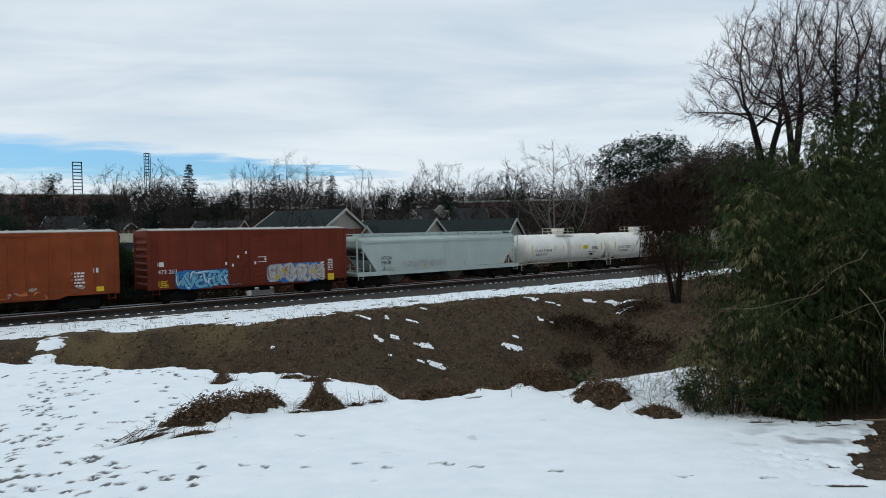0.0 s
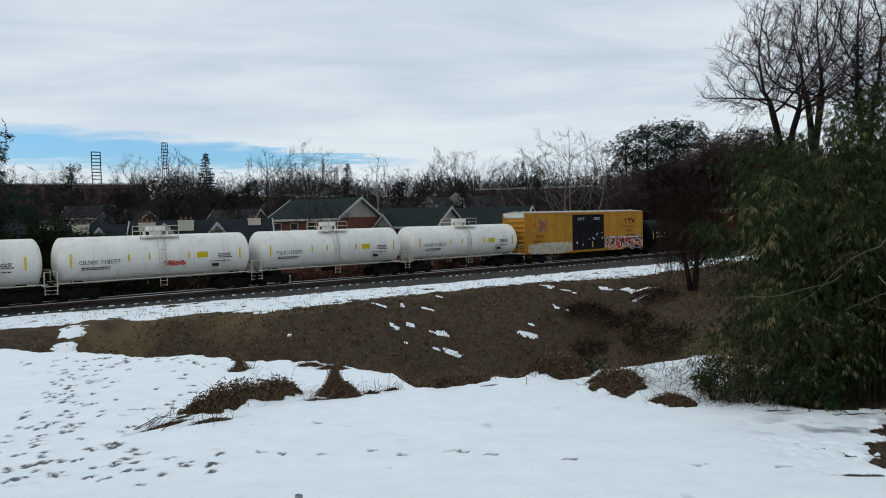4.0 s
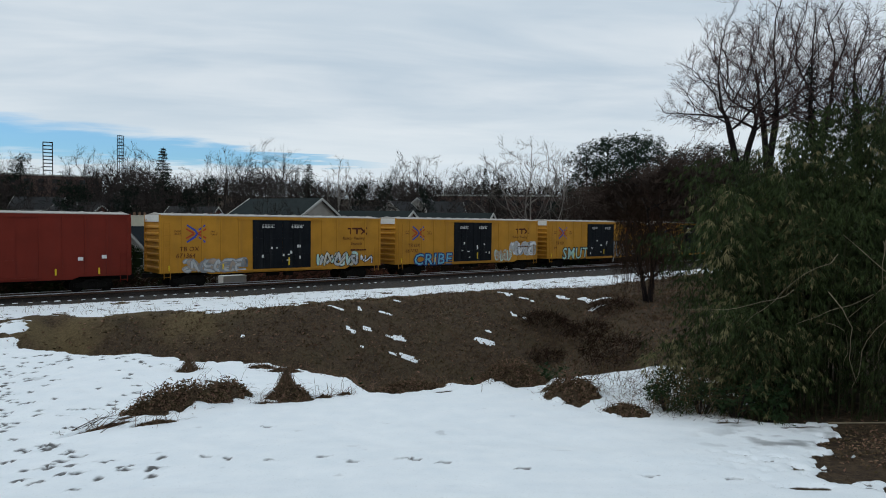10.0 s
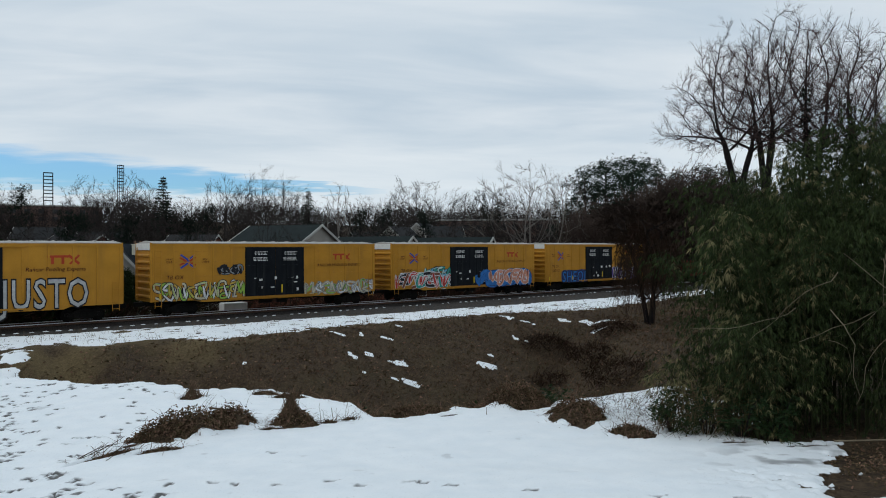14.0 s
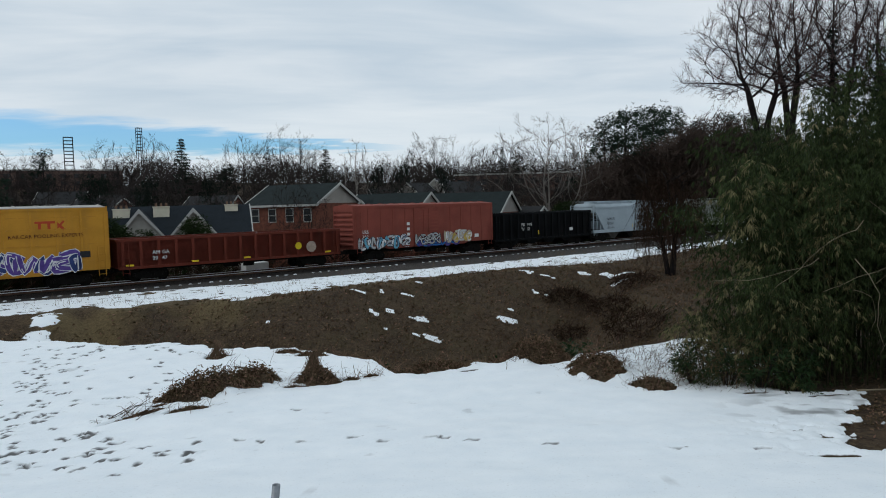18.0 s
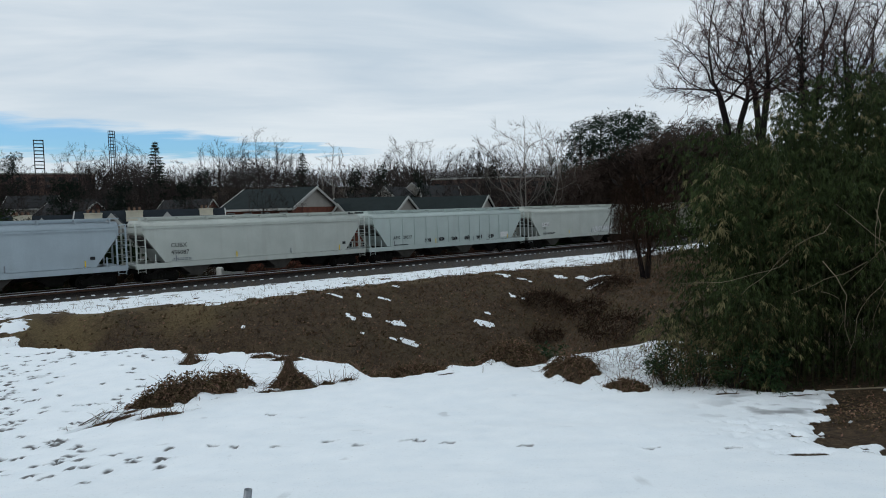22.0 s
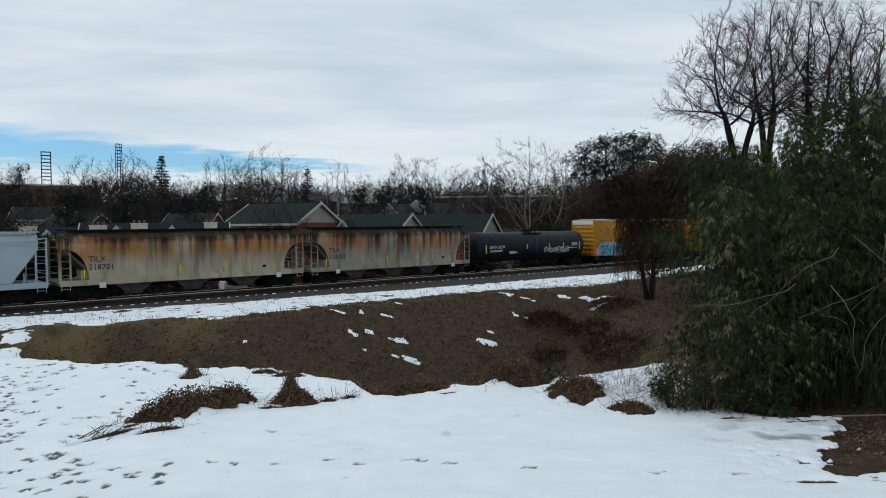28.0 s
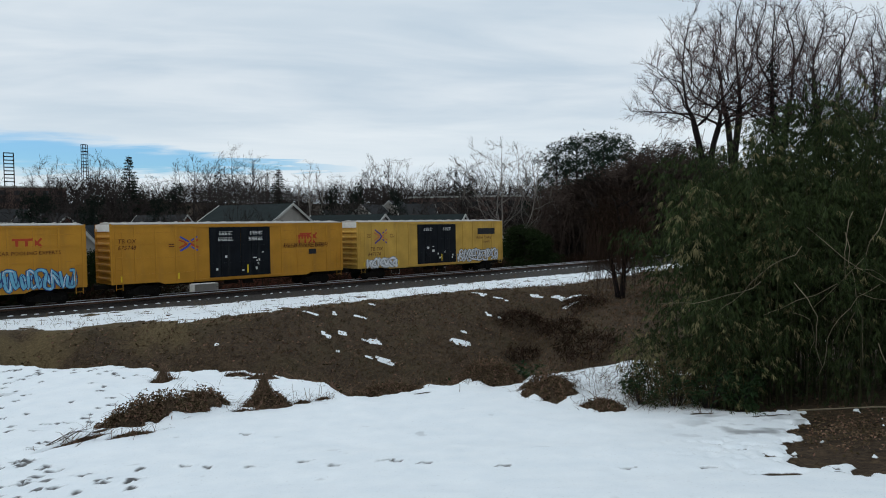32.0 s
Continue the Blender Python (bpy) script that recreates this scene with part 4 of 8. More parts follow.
# ---- box cars ----
def cross_mark(car, x, z, w, h, faded=False):
    """Two crossed chevrons, red and blue."""
    y = -SIDE - 0.012
    red, blue = (SPRAY["orange"], SPRAY["purple"]) if faded else (LOGO_RED, LOGO_BLUE)
    rng = random.Random(1)
    bm = bmesh.new()
    for sx in (-1, 1):
        stroke(bm, [(x + sx * w * 0.47, z + h * 0.27), (x + sx * w * 0.10, z + h * 0.02), (x + sx * w * 0.10, z - h * 0.02), (x + sx * w * 0.47, z - h * 0.27)], 0.13, y, rng)
    part("logo_red", bm, red, car)
    bm = bmesh.new()
    stroke(bm, [(x - w * 0.42, z + h * 0.48), (x - w * 0.05, z + h * 0.18), (x + w * 0.05, z), (x - w * 0.05, z - h * 0.18), (x - w * 0.42, z - h * 0.48)], 0.16, y - 0.004, rng)
    stroke(bm, [(x + w * 0.42, z + h * 0.48), (x + w * 0.12, z + h * 0.20)], 0.16, y - 0.004, rng)
    stroke(bm, [(x + w * 0.42, z - h * 0.48), (x + w * 0.12, z - h * 0.20)], 0.16, y - 0.004, rng)
    part("logo_blue", bm, blue, car)


def block_mark(car, x0, x1, z0, z1, mat):
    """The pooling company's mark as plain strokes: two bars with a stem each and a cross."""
    bm = bmesh.new()
    rng = random.Random(1)
    y = -SIDE - 0.012
    w = x1 - x0
    stroke(bm, [(x0, z1 - 0.07), (x0 + w * 0.66, z1 - 0.07)], 0.19, y, rng)
    for k in (0.16, 0.48):
        stroke(bm, [(x0 + w * k, z1 - 0.05), (x0 + w * k, z0)], 0.22, y - 0.001, rng)
    stroke(bm, [(x0 + w * 0.66, z1), (x1, z0)], 0.21, y - 0.002, rng)
    stroke(bm, [(x1, z1), (x0 + w * 0.70, z0)], 0.18, y - 0.003, rng)
    part("logo", bm, mat, car)


def end_wall(car, half, side, z0, z1, mat, pale=True):
    key = (round(z0, 2), round(z1, 2))

    def make(bm):
        box(bm, -0.03, 0.03, -SIDE + 0.03, SIDE - 0.03, z0, z1 - 0.52)
    e = shared("end_wall", key, make, mat, car, pose(side * (half + 0.03), 0, 0, 0, 0, 0 if side > 0 else 180), "corrugated end wall")

    def fold(bm):
        prism(bm, [(0.0, 0), (0.12, 0.07), (0.12, 0.17), (0.0, 0.26)], -SIDE + 0.12, SIDE - 0.12)
    n = 7
    for k in range(n):
        shared("corrugation", 0, fold, mat, e, pose(0.03, 0, z0 + 0.22 + k * (z1 - 0.75 - z0) / n))

    def corner(bm):
        box(bm, -0.05, 0.10, -0.06, 0.06, z0, z1)
    for y in (-SIDE + 0.06, SIDE - 0.06):
        shared("corner_post", key, corner, mat, e, pose(0, y, 0))

    def cap(bm):
        box(bm, -0.03, 0.10, -SIDE + 0.13, SIDE - 0.13, z1 - 0.50, z1 - 0.03)
    shared("end_cap", key, cap, END_WHITE if pale else mat, e, None, "pale upper end panel")
    ladder(e, 0.17, -SIDE * 0.72, z0 + 0.1, z1 - 0.3, mat, across="y")
    return e


def boxcar(label, length, paint, top=5.10, low=1.0, doors=((-2.45, 0.0), (0.0, 2.45)), door_mat=None, grid=False, roof=None, posts=14, single=False, pale=True, group="freight cars of the train"):
    car = thing("boxcar", label, "freight car", group)
    half = length / 2

    def shell(bm):
        outline = [(-half, low + 0.06), (-half + 3.0, low + 0.06), (-half + 3.4, low - 0.10), (half - 3.4, low - 0.10), (half - 3.0, low + 0.06), (half, low + 0.06), (half, top - 0.06), (-half, top - 0.06)]
        prism(bm, outline, -SIDE, SIDE)
    body = shared("body", (round(length, 2), top, low), shell, paint, car)
    dx0, dx1 = doors[0][0], doors[-1][1]

    def post(bm):
        box(bm, -0.055, 0.055, -0.035, 0, low + 0.07, top - 0.18)
    for y, turn in ((-SIDE, 0), (SIDE, 180)):
        for k in range(posts):
            x = -half + 0.05 + k * (length - 0.1) / (posts - 1)
            if dx0 - 0.15 < x < dx1 + 0.15:
                continue
            shared("side_post", (top, low), post, paint, body, pose(x, y, 0, 0, 0, turn))

    def lath(bm):
        box(bm, 0, 1.0, -0.03, 0, -0.03, 0.03)
    if grid:
        for z in (low + 0.65, low + 1.75, low + 2.75, top - 0.62):
            for a, b in ((-half + 0.5, dx0 - 0.3), (dx1 + 0.3, half - 0.5)):
                n = 4
                for k in range(n):
                    w = (b - a) / n
                    o = shared("side_rib", 0, lath, paint, body)
                    o.matrix_basis = pose(a + k * w + 0.06, -SIDE, z) @ Matrix.Diagonal((w - 0.12, 1, 1, 1))

    def top_rail(bm):
        box(bm, -half, half, -SIDE - 0.05, -SIDE + 0.05, top - 0.20, top - 0.05)
    for turn in (0, 180):
        shared("top_chord", (round(length, 2), top), top_rail, paint, body, pose(0, 0, 0, 0, 0, turn))

    def roof_sheet(bm):
        prof = [(-SIDE - 0.05, top - 0.055), (-SIDE - 0.05, top - 0.005), (0, top + 0.12), (SIDE + 0.05, top - 0.005), (SIDE + 0.05, top - 0.055)]
        sweep(bm, prof, -half - 0.02, half + 0.02)
        n = int(length / 1.15)
        for k in range(n + 1):
            x = -half + 0.08 + k * (length - 0.16) / n
            sweep(bm, [(-SIDE, top + 0.0), (0, top + 0.165), (SIDE, top + 0.0), (0, top + 0.06)], x - 0.05, x + 0.05)
    shared("roof", (round(length, 2), top), roof_sheet, roof or ROOF_METAL, car, None, "weathered metal roof with cross ribs")
    for s in (-1, 1):
        end_wall(car, half, s, low + 0.05, top, paint, pale)
    # doors that slide on rails
    for y, turn in ((-SIDE, 0), (SIDE, 180)):
        def rails(bm):
            box(bm, dx0 - 1.2, dx1 + 1.2, -0.10, -0.02, -0.05, 0.05)
        for z in (low + 0.06, top - 0.22):
            shared("door_rail", (dx0, dx1), rails, paint, car, pose(0, y, z, 0, 0, turn))
        for a, b in doors:
            w = b - a

            def leaf(bm):
                box(bm, 0.02, w - 0.02, -0.07, 0.02, low + 0.14, top - 0.30)
            d = shared("door", (round(w, 2), top, low, single), leaf, door_mat or paint, car, pose(a if turn == 0 else -a, y, 0, 0, 0, turn))

            def rib(bm):
                box(bm, 0.10, w - 0.10, -0.10, -0.06, 0, 0.12 if single else 0.05)
            heights = [low + 0.35 + k * (top - low - 0.8) / 9 for k in range(9)] if single else (low + 1.15, low + 2.4, top - 1.15)
            for z in heights if turn == 0 else ():
                shared("door_rib", (round(w, 2), single), rib, door_mat or paint, d, pose(0, 0, z))

            def gear(bm):
                for x in (w * 0.36, w * 0.56):
                    tube(bm, (x, -0.12, low + 0.2), (x, -0.12, top - 0.4), 0.022, sides=6)
                tube(bm, (w * 0.46, -0.10, low + 1.0), (w * 0.46, -0.16, low + 1.0), 0.19, sides=12)
                box(bm, w * 0.30, w * 0.62, -0.16, -0.12, low + 1.38, low + 1.43)
            shared("locking_bar", (round(w, 2), top, low), gear, door_mat or paint, d)
    for x in (-half + 0.35, half - 0.35):
        ladder(car, x, -SIDE - 0.10, low - 0.35, low + 1.6 if x > 0 else top - 0.5, paint)
    underframe(car, half)
    running_gear(car, half)
    return car


def pool_car(label, code, number, kind=0, slogan=1, pale=False, faded=False):
    """The pooled box cars: yellow, with a pair of black doors."""
    car = boxcar(label, 18.2, YELLOW_PALE if pale else YELLOW, door_mat=BLACK_DOOR, grid=kind == 1)
    left = -9.1
    y = -SIDE - 0.045
    size = 0.46 if kind == 0 else 0.40
    if kind == 2:
        lettering(code, 0.40, car, left + 0.3, y, 3.80, MAROON, slant=0.15)
        lettering(number, 0.40, car, left + 0.3, y, 3.36, MAROON, slant=0.15)
        cross_mark(car, left + 5.15, 3.66, 1.5, 1.05)
        plate(car, left + 3.7, left + 4.1, 3.62, 3.68, MAROON, y)
        plate(car, left + 3.7, left + 4.1, 3.46, 3.52, MAROON, y)
    else:
        w = 1.55 if kind == 0 else 1.2
        cross_mark(car, left + 2.40, 3.80, w, 1.25 if kind == 0 else 0.98, faded)
        lettering("next", 0.26, car, left + 0.86, y, 3.90, MAROON, slant=0.2)
        lettering("load", 0.26, car, left + 0.86, y, 3.70, MAROON, slant=0.2)
        lettering("any", 0.26, car, left + 3.42, y, 3.88, MAROON, slant=0.2)
        lettering("road", 0.26, car, left + 3.42, y, 3.68, MAROON, slant=0.2)
        lettering(code, size, car, left + 1.2 - (0.3 if kind else 0), y, 2.56, MAROON, slant=0.15)
        lettering(number, size, car, left + 0.95, y, 2.10, MAROON, slant=0.15)
    if slogan == 1:
        block_mark(car, left + 15.0 if not kind else left + 14.2, left + 16.9 if not kind else left + 15.8, 3.72, 4.26, MAROON if kind == 0 else LOGO_RED)
        if kind == 0:
            lettering("Railcar Pooling", 0.36, car, left + 14.5, y, 3.28, MAROON, slant=0.15)
            lettering("Experts", 0.36, car, left + 15.3, y, 2.84, MAROON, slant=0.15)
            small_print(car, left + 15.2, left + 17.0, 2.36, 2.6, 1, MAROON, y)
        else:
            lettering("RAILCAR POOLING EXPERTS", 0.32, car, left + 12.75, y, 3.25, MAROON)
    elif slogan == 2:
        block_mark(car, left + 13.9, left + 15.7, 3.75, 4.30, LOGO_RED)
        lettering("Railcar Pooling Experts", 0.36, car, left + 12.7, y, 3.32, MAROON, slant=0.15)
    # notices on the doors
    yd = -SIDE - 0.095
    for x in (left + 7.3, left + 9.75):
        small_print(car, x, x + 1.15, 4.22, 4.52, 3, WHITE_PAINT, yd)
        if kind:
            small_print(car, x - 0.1, x + 1.2, 3.78, 4.08, 3, WHITE_PAINT, yd)
    rng = random.Random(int(number.replace(" ", "")) if number.replace(" ", "").isdigit() else 3)
    for k in range(9):
        x, z = left + 7.0 + rng.random() * 4.2, 1.4 + rng.random() * 1.5
        w = rng.choice((0.14, 0.18, 0.3))
        plate(car, x, x + w, z, z + rng.choice((0.08, 0.16, 0.22)), WHITE_PAINT, yd, "notice")
    plate(car, left + 9.55, left + 9.66, 1.35, 1.95, SAFETY, yd - 0.03, "reflector")
    plate(car, left + 4.3, left + 4.42, 1.2, 1.62, SAFETY, y, "reflector")
    plate(car, left + 0.45, left + 0.57, 1.2, 1.62, SAFETY, y, "reflector")
    return car


# ---- covered hoppers ----
def covered_hopper(label, length, paint, top=4.38, ribs=0, arch=False, bays=3, walk_mat=None, rim=True, group="freight cars of the train"):
    car = thing("covered_hopper", label, "freight car", group)
    half = length / 2
    low = 1.10
    eave = top - 0.55

    def shell(bm):
        a = half - 0.45
        if arch:
            cut = [(a, 3.35)] + [(a - 1.25 * math.sin(t), 1.30 + 2.05 * math.cos(t)) for t in (0.35, 0.7, 1.05, 1.35, 1.57)]
        else:
            cut = [(a, 3.45), (a - 1.45, 1.42)]
        right = cut
        left = [(-x, z) for x, z in cut][::-1]
        outline = left + [(-a, eave), (a, eave)] + right
        prism(bm, outline, -SIDE + 0.02, SIDE - 0.02)
    body = shared("body", (round(length, 2), top, arch), shell, paint, car)

    def crown(bm):
        a = half - 0.45
        prof = [(-SIDE + 0.02, eave)]
        for k in range(1, 7):
            t = k / 6 * math.pi / 2
            prof.append((-SIDE + 0.02 + 0.62 * (1 - math.cos(t)), eave + 0.50 * math.sin(t)))
        prof += [(-y, z) for y, z in prof[::-1]]
        sweep(bm, prof, -a, a)
    shared("roof", (round(length, 2), top), crown, paint, car, None, "rounded roof sheets", True)

    def lips(bm):
        box(bm, -half + 0.45, half - 0.45, -SIDE - 0.05, -SIDE + 0.05, eave - 0.08, eave + 0.03)
    for turn in (0, 180) if rim else ():
        shared("eave_strip", (round(length, 2), top), lips, paint, body, pose(0, 0, 0, 0, 0, turn))

    def sill(bm):
        box(bm, -half, half, -SIDE - 0.07, -SIDE + 0.05, low - 0.05, low + 0.30)
    for turn in (0, 180):
        shared("side_sill", round(length, 2), sill, paint, car, pose(0, 0, 0, 0, 0, turn))

    def end_sill(bm):
        box(bm, half - 0.1, half, -SIDE + 0.06, SIDE - 0.06, low - 0.05, low + 0.22)
    for turn in (0, 180):
        shared("end_sill", round(length, 2), end_sill, paint, car, pose(0, 0, 0, 0, 0, turn))

    # the shadow inside the open ends is put into these sheets' dark colour
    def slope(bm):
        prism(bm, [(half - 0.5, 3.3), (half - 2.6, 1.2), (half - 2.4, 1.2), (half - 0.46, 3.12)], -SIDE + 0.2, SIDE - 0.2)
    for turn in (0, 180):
        shared("slope_sheet", round(length, 2), slope, HOP_GRIME_SHADE, body, pose(0, 0, 0, 0, 0, turn))
    if ribs:
        for k in range(ribs):
            x = -half + 2.3 + k * (length - 4.6) / (ribs - 1)

            def rib(bm):
                box(bm, -0.06, 0.06, -0.06, 0, 1.3, eave)
            shared("side_rib", top, rib, paint, body, pose(x, -SIDE + 0.02, 0))

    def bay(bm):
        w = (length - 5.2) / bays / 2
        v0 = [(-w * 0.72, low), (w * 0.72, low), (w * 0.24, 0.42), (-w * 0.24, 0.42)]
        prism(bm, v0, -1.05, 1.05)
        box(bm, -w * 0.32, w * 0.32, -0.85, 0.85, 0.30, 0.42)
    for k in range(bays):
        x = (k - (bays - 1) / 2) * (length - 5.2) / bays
        shared("hopper_bay", (round(length, 2), bays), bay, HOP_GRIME_SHADE if k % 2 == 0 or arch else STEEL_DARK, car, pose(x, 0, 0), "sloped discharge bay")

    def cage(bm):
        for y in (-SIDE, SIDE):
            for x, z in ((0.0, top - 0.25), (-0.62, 3.2), (-1.25, 2.0)):
                box(bm, x - 0.035, x + 0.035, y - 0.035, y + 0.035, low, z)
            tube(bm, (0, y, top - 0.25), (-0.45, y, eave + 0.2), 0.03, sides=5)
        for z in (1.9, 2.7, 3.5, top - 0.3):
            tube(bm, (0, -SIDE, z), (0, SIDE, z), 0.02, sides=5)
        box(bm, -0.65, 0.12, -SIDE, SIDE, low + 0.16, low + 0.22)
    for s in (-1, 1):
        c = shared("end_cage", top, cage, paint, car, pose(s * half, 0, 0, 0, 0, 0 if s > 0 else 180), "open end framing with platform")
        ladder(c, -0.32, -SIDE - 0.03, low - 0.35, top - 0.45, paint, 0.5)
        ladder(c, -0.32, SIDE + 0.03, low - 0.35, top - 0.45, paint, 0.5)

    def walkway(bm):
        for y in (-0.95, 0.95):
            box(bm, -half + 0.3, half - 0.3, y - 0.28, y + 0.28, top + 0.12, top + 0.15)
            box(bm, -half + 0.3, half - 0.3, y - 0.30, y - 0.27, top + 0.10, top + 0.17)
        box(bm, -half + 0.8, half - 0.8, -0.32, 0.32, top - 0.06, top + 0.10)
    shared("roof_walkway", (round(length, 2), top), walkway, walk_mat or paint, car, None, "grated roof walkway and trough hatches")

    def bracket(bm):
        box(bm, -0.035, 0.035, -SIDE + 0.15, -0.9, top + 0.02, top + 0.12)
        box(bm, -0.03, 0.03, -SIDE + 0.12, -SIDE + 0.2, top - 0.16, top + 0.12)
    n = int(length / 1.9)
    for k in range(n):
        shared("walkway_bracket", top, bracket, walk_mat or paint, car, pose(-half + 0.9 + k * (length - 1.8) / (n - 1), 0, 0))

    def sill2(bm):
        box(bm, -half, half, -0.3, 0.3, 0.72, 1.02)
    shared("centre_sill", ("h", round(length, 2)), sill2, STEEL_DARK, car)
    running_gear(car, half, 1.75)
    for k in range(4):
        plate(car, -half + 2.6 + k * (length - 5.2) / 3, -half + 2.68 + k * (length - 5.2) / 3, 1.45, 1.85, SAFETY if k % 2 else STEEL_GREY, -SIDE - 0.045, "reflector")
    return car


# ---- tank cars ----
def tank_car(label, length, paint, radius, centre, frame_mat, platform=True, band=True, group="freight cars of the train", low_frame=False):
    car = thing("tank_car", label, "freight car", group)
    half = length / 2

    def barrel(bm):
        rings, sides = [], 40
        prof = [(-half, 0.02)]
        for k in range(1, 8):
            t = k / 7 * math.pi / 2
            prof.append((-half + 0.55 * (1 - math.cos(t)), radius * math.sin(t)))
        prof += [(-x, r) for x, r in prof[::-1]]
        for x, r in prof:
            rings.append([bm.verts.new((x, r * math.cos(2 * math.pi * k / sides), centre + r * math.sin(2 * math.pi * k / sides))) for k in range(sides)])
        for a, b in zip(rings, rings[1:]):
            for k in range(sides):
                j = (k + 1) % sides
                bm.faces.new((a[k], a[j], b[j], b[k]))
        bm.faces.new(rings[0][::-1])
        bm.faces.new(rings[-1])
    shell = shared("tank_barrel", (round(length, 2), radius, centre), barrel, paint, car, None, "", True)

    def seam(bm):
        for k in range(40):
            a, b = 2 * math.pi * k / 40, 2 * math.pi * (k + 1) / 40
            r = radius + 0.012
            v = [bm.verts.new((x, r * math.cos(t), centre + r * math.sin(t))) for t in (a, b) for x in (-0.03, 0.03)]
            bm.faces.new((v[0], v[1], v[3], v[2]))
    for f in (-0.66, -0.33, 0.0, 0.33, 0.66):
        shared("weld_band", (radius, centre), seam, paint, shell, pose(f * half, 0, 0))

    def dome(bm):
        tube(bm, (0, 0, centre + radius - 0.1), (0, 0, centre + radius + 0.22), 0.42, sides=16)
        tube(bm, (0, 0, centre + radius + 0.22), (0, 0, centre + radius + 0.28), 0.48, sides=16)
        for k in (-0.75, 0.75):
            tube(bm, (k, 0, centre + radius - 0.1), (k, 0, centre + radius + 0.25), 0.09, sides=8)
        if platform:
            box(bm, -0.55, 0.55, -0.42, 0.42, centre + radius + 0.24, centre + radius + 0.58)
    shared("manway", (radius, centre, platform), dome, paint, shell, None, "manway and valve housing", bevel=0.01)
    top = centre + radius

    def deck(bm):
        w, d = 1.25, 1.05
        box(bm, -w, w, -d, -d + 0.35, top - 0.14, top - 0.10)
        box(bm, -w, w, d - 0.35, d, top - 0.14, top - 0.10)
        for x in (-w, -0.4, 0.4, w):
            for y in (-d, d):
                tube(bm, (x, y, top - 0.3), (x, y, top + 0.62), 0.022, sides=5)
        for z in (top + 0.28, top + 0.62):
            for y in (-d, d):
                tube(bm, (-w, y, z), (w, y, z), 0.022, sides=5)
            for x in (-w, w):
                tube(bm, (x, -d, z), (x, d, z), 0.022, sides=5)
    if platform:
        shared("top_platform", (radius, centre), deck, frame_mat, car, None, "railed platform round the manway")
        for y in (-1, 1):
            def rungs(bm):
                for k in (-0.22, 0.22):
                    last = None
                    for j in range(8):
                        t = math.pi / 2 * (1 - j / 7) * 0.95
                        p = (k, y * (radius + 0.07) * math.cos(t), centre + (radius + 0.07) * math.sin(t))
                        if last:
                            tube(bm, last, p, 0.02, sides=5)
                        last = p
                    tube(bm, last, (k, last[1], 0.62), 0.02, sides=5)
                for j in range(9):
                    z = 0.7 + j * 0.3
                    yy = y * (radius + 0.07) if z < centre else y * math.sqrt(max(0.1, (radius + 0.07) ** 2 - (z - centre) ** 2))
                    tube(bm, (-0.22, yy, z), (0.22, yy, z), 0.016, sides=5)
            shared("ladder", ("tank", radius, centre, y), rungs, frame_mat, car)
    else:
        def low_rail(bm):
            for y in (-0.75, 0.75):
                box(bm, -1.35, 1.35, y - 0.16, y + 0.16, top - 0.16, top - 0.12)
                for z in (top + 0.20, top + 0.46):
                    tube(bm, (-1.35, y, z), (1.35, y, z), 0.024, sides=5)
                for x in (-1.35, -0.45, 0.45, 1.35):
                    tube(bm, (x, y, top - 0.3), (x, y, top + 0.46), 0.024, sides=5)
            for x in (-1.35, 1.35):
                tube(bm, (x, -0.75, top + 0.46), (x, 0.75, top + 0.46), 0.024, sides=5)
        shared("top_rail", (radius, centre), low_rail, frame_mat, car)

    def side_pipes(bm):
        z = 1.22
        for y in (-1.42, 1.42):
            tube(bm, (-half - 0.1, y, z), (half + 0.1, y, z), 0.035, sides=6)
            for f in (-0.85, -0.45, 0.45, 0.85):
                tube(bm, (f * half, y, z), (f * half, y * 0.72, z + 0.15), 0.03, sides=5)
    if not low_frame:
        shared("side_rail", round(length, 2), side_pipes, frame_mat, car)

    def stub(bm):
        box(bm, -1.9, 1.0, -0.30, 0.30, 0.72, 1.10)
        for y in (-0.8, 0.8):
            prism(bm, [(-1.4, 0.98), (-0.5, 0.98), (-0.7, 1.55), (-1.2, 1.55)], y - 0.06, y + 0.06)
        box(bm, -1.3, -0.6, -1.0, 1.0, 0.95, 1.15)

    def platform_end(bm):
        box(bm, 0.15, 0.95, -1.45, 1.45, 1.08, 1.13)
        for y in (-1.42, 1.42):
            tube(bm, (0.92, y, 0.55), (0.92, y, 2.0), 0.024, sides=5)
            tube(bm, (0.2, y, 1.1), (0.2, y, 2.0), 0.024, sides=5)
            tube(bm, (0.2, y, 2.0), (0.92, y, 2.0), 0.024, sides=5)
            for z in (0.62, 0.85):
                tube(bm, (0.6, y, z), (0.95, y, z), 0.018, sides=5)
        tube(bm, (0.92, -1.42, 1.7), (0.92, 1.42, 1.7), 0.022, sides=5)
    for s in (-1, 1):
        e = shared("stub_sill", 0, stub, STEEL_DARK, car, pose(s * (half - 0.3), 0, 0, 0, 0, 0 if s > 0 else 180))
        shared("end_platform", 0, platform_end, frame_mat, e, None, "end platform with handrails")
    truck(car, -half + 1.35)
    truck(car, half - 1.35)
    coupler(car, -half - 0.65, -1)
    coupler(car, half + 0.65, 1)

    def saddle(bm):
        box(bm, -0.5, 0.5, -0.35, 0.35, centre - radius - 0.28, centre - radius + 0.08)
    shared("bottom_outlet", (radius, centre), saddle, STEEL_DARK, car)
    return car


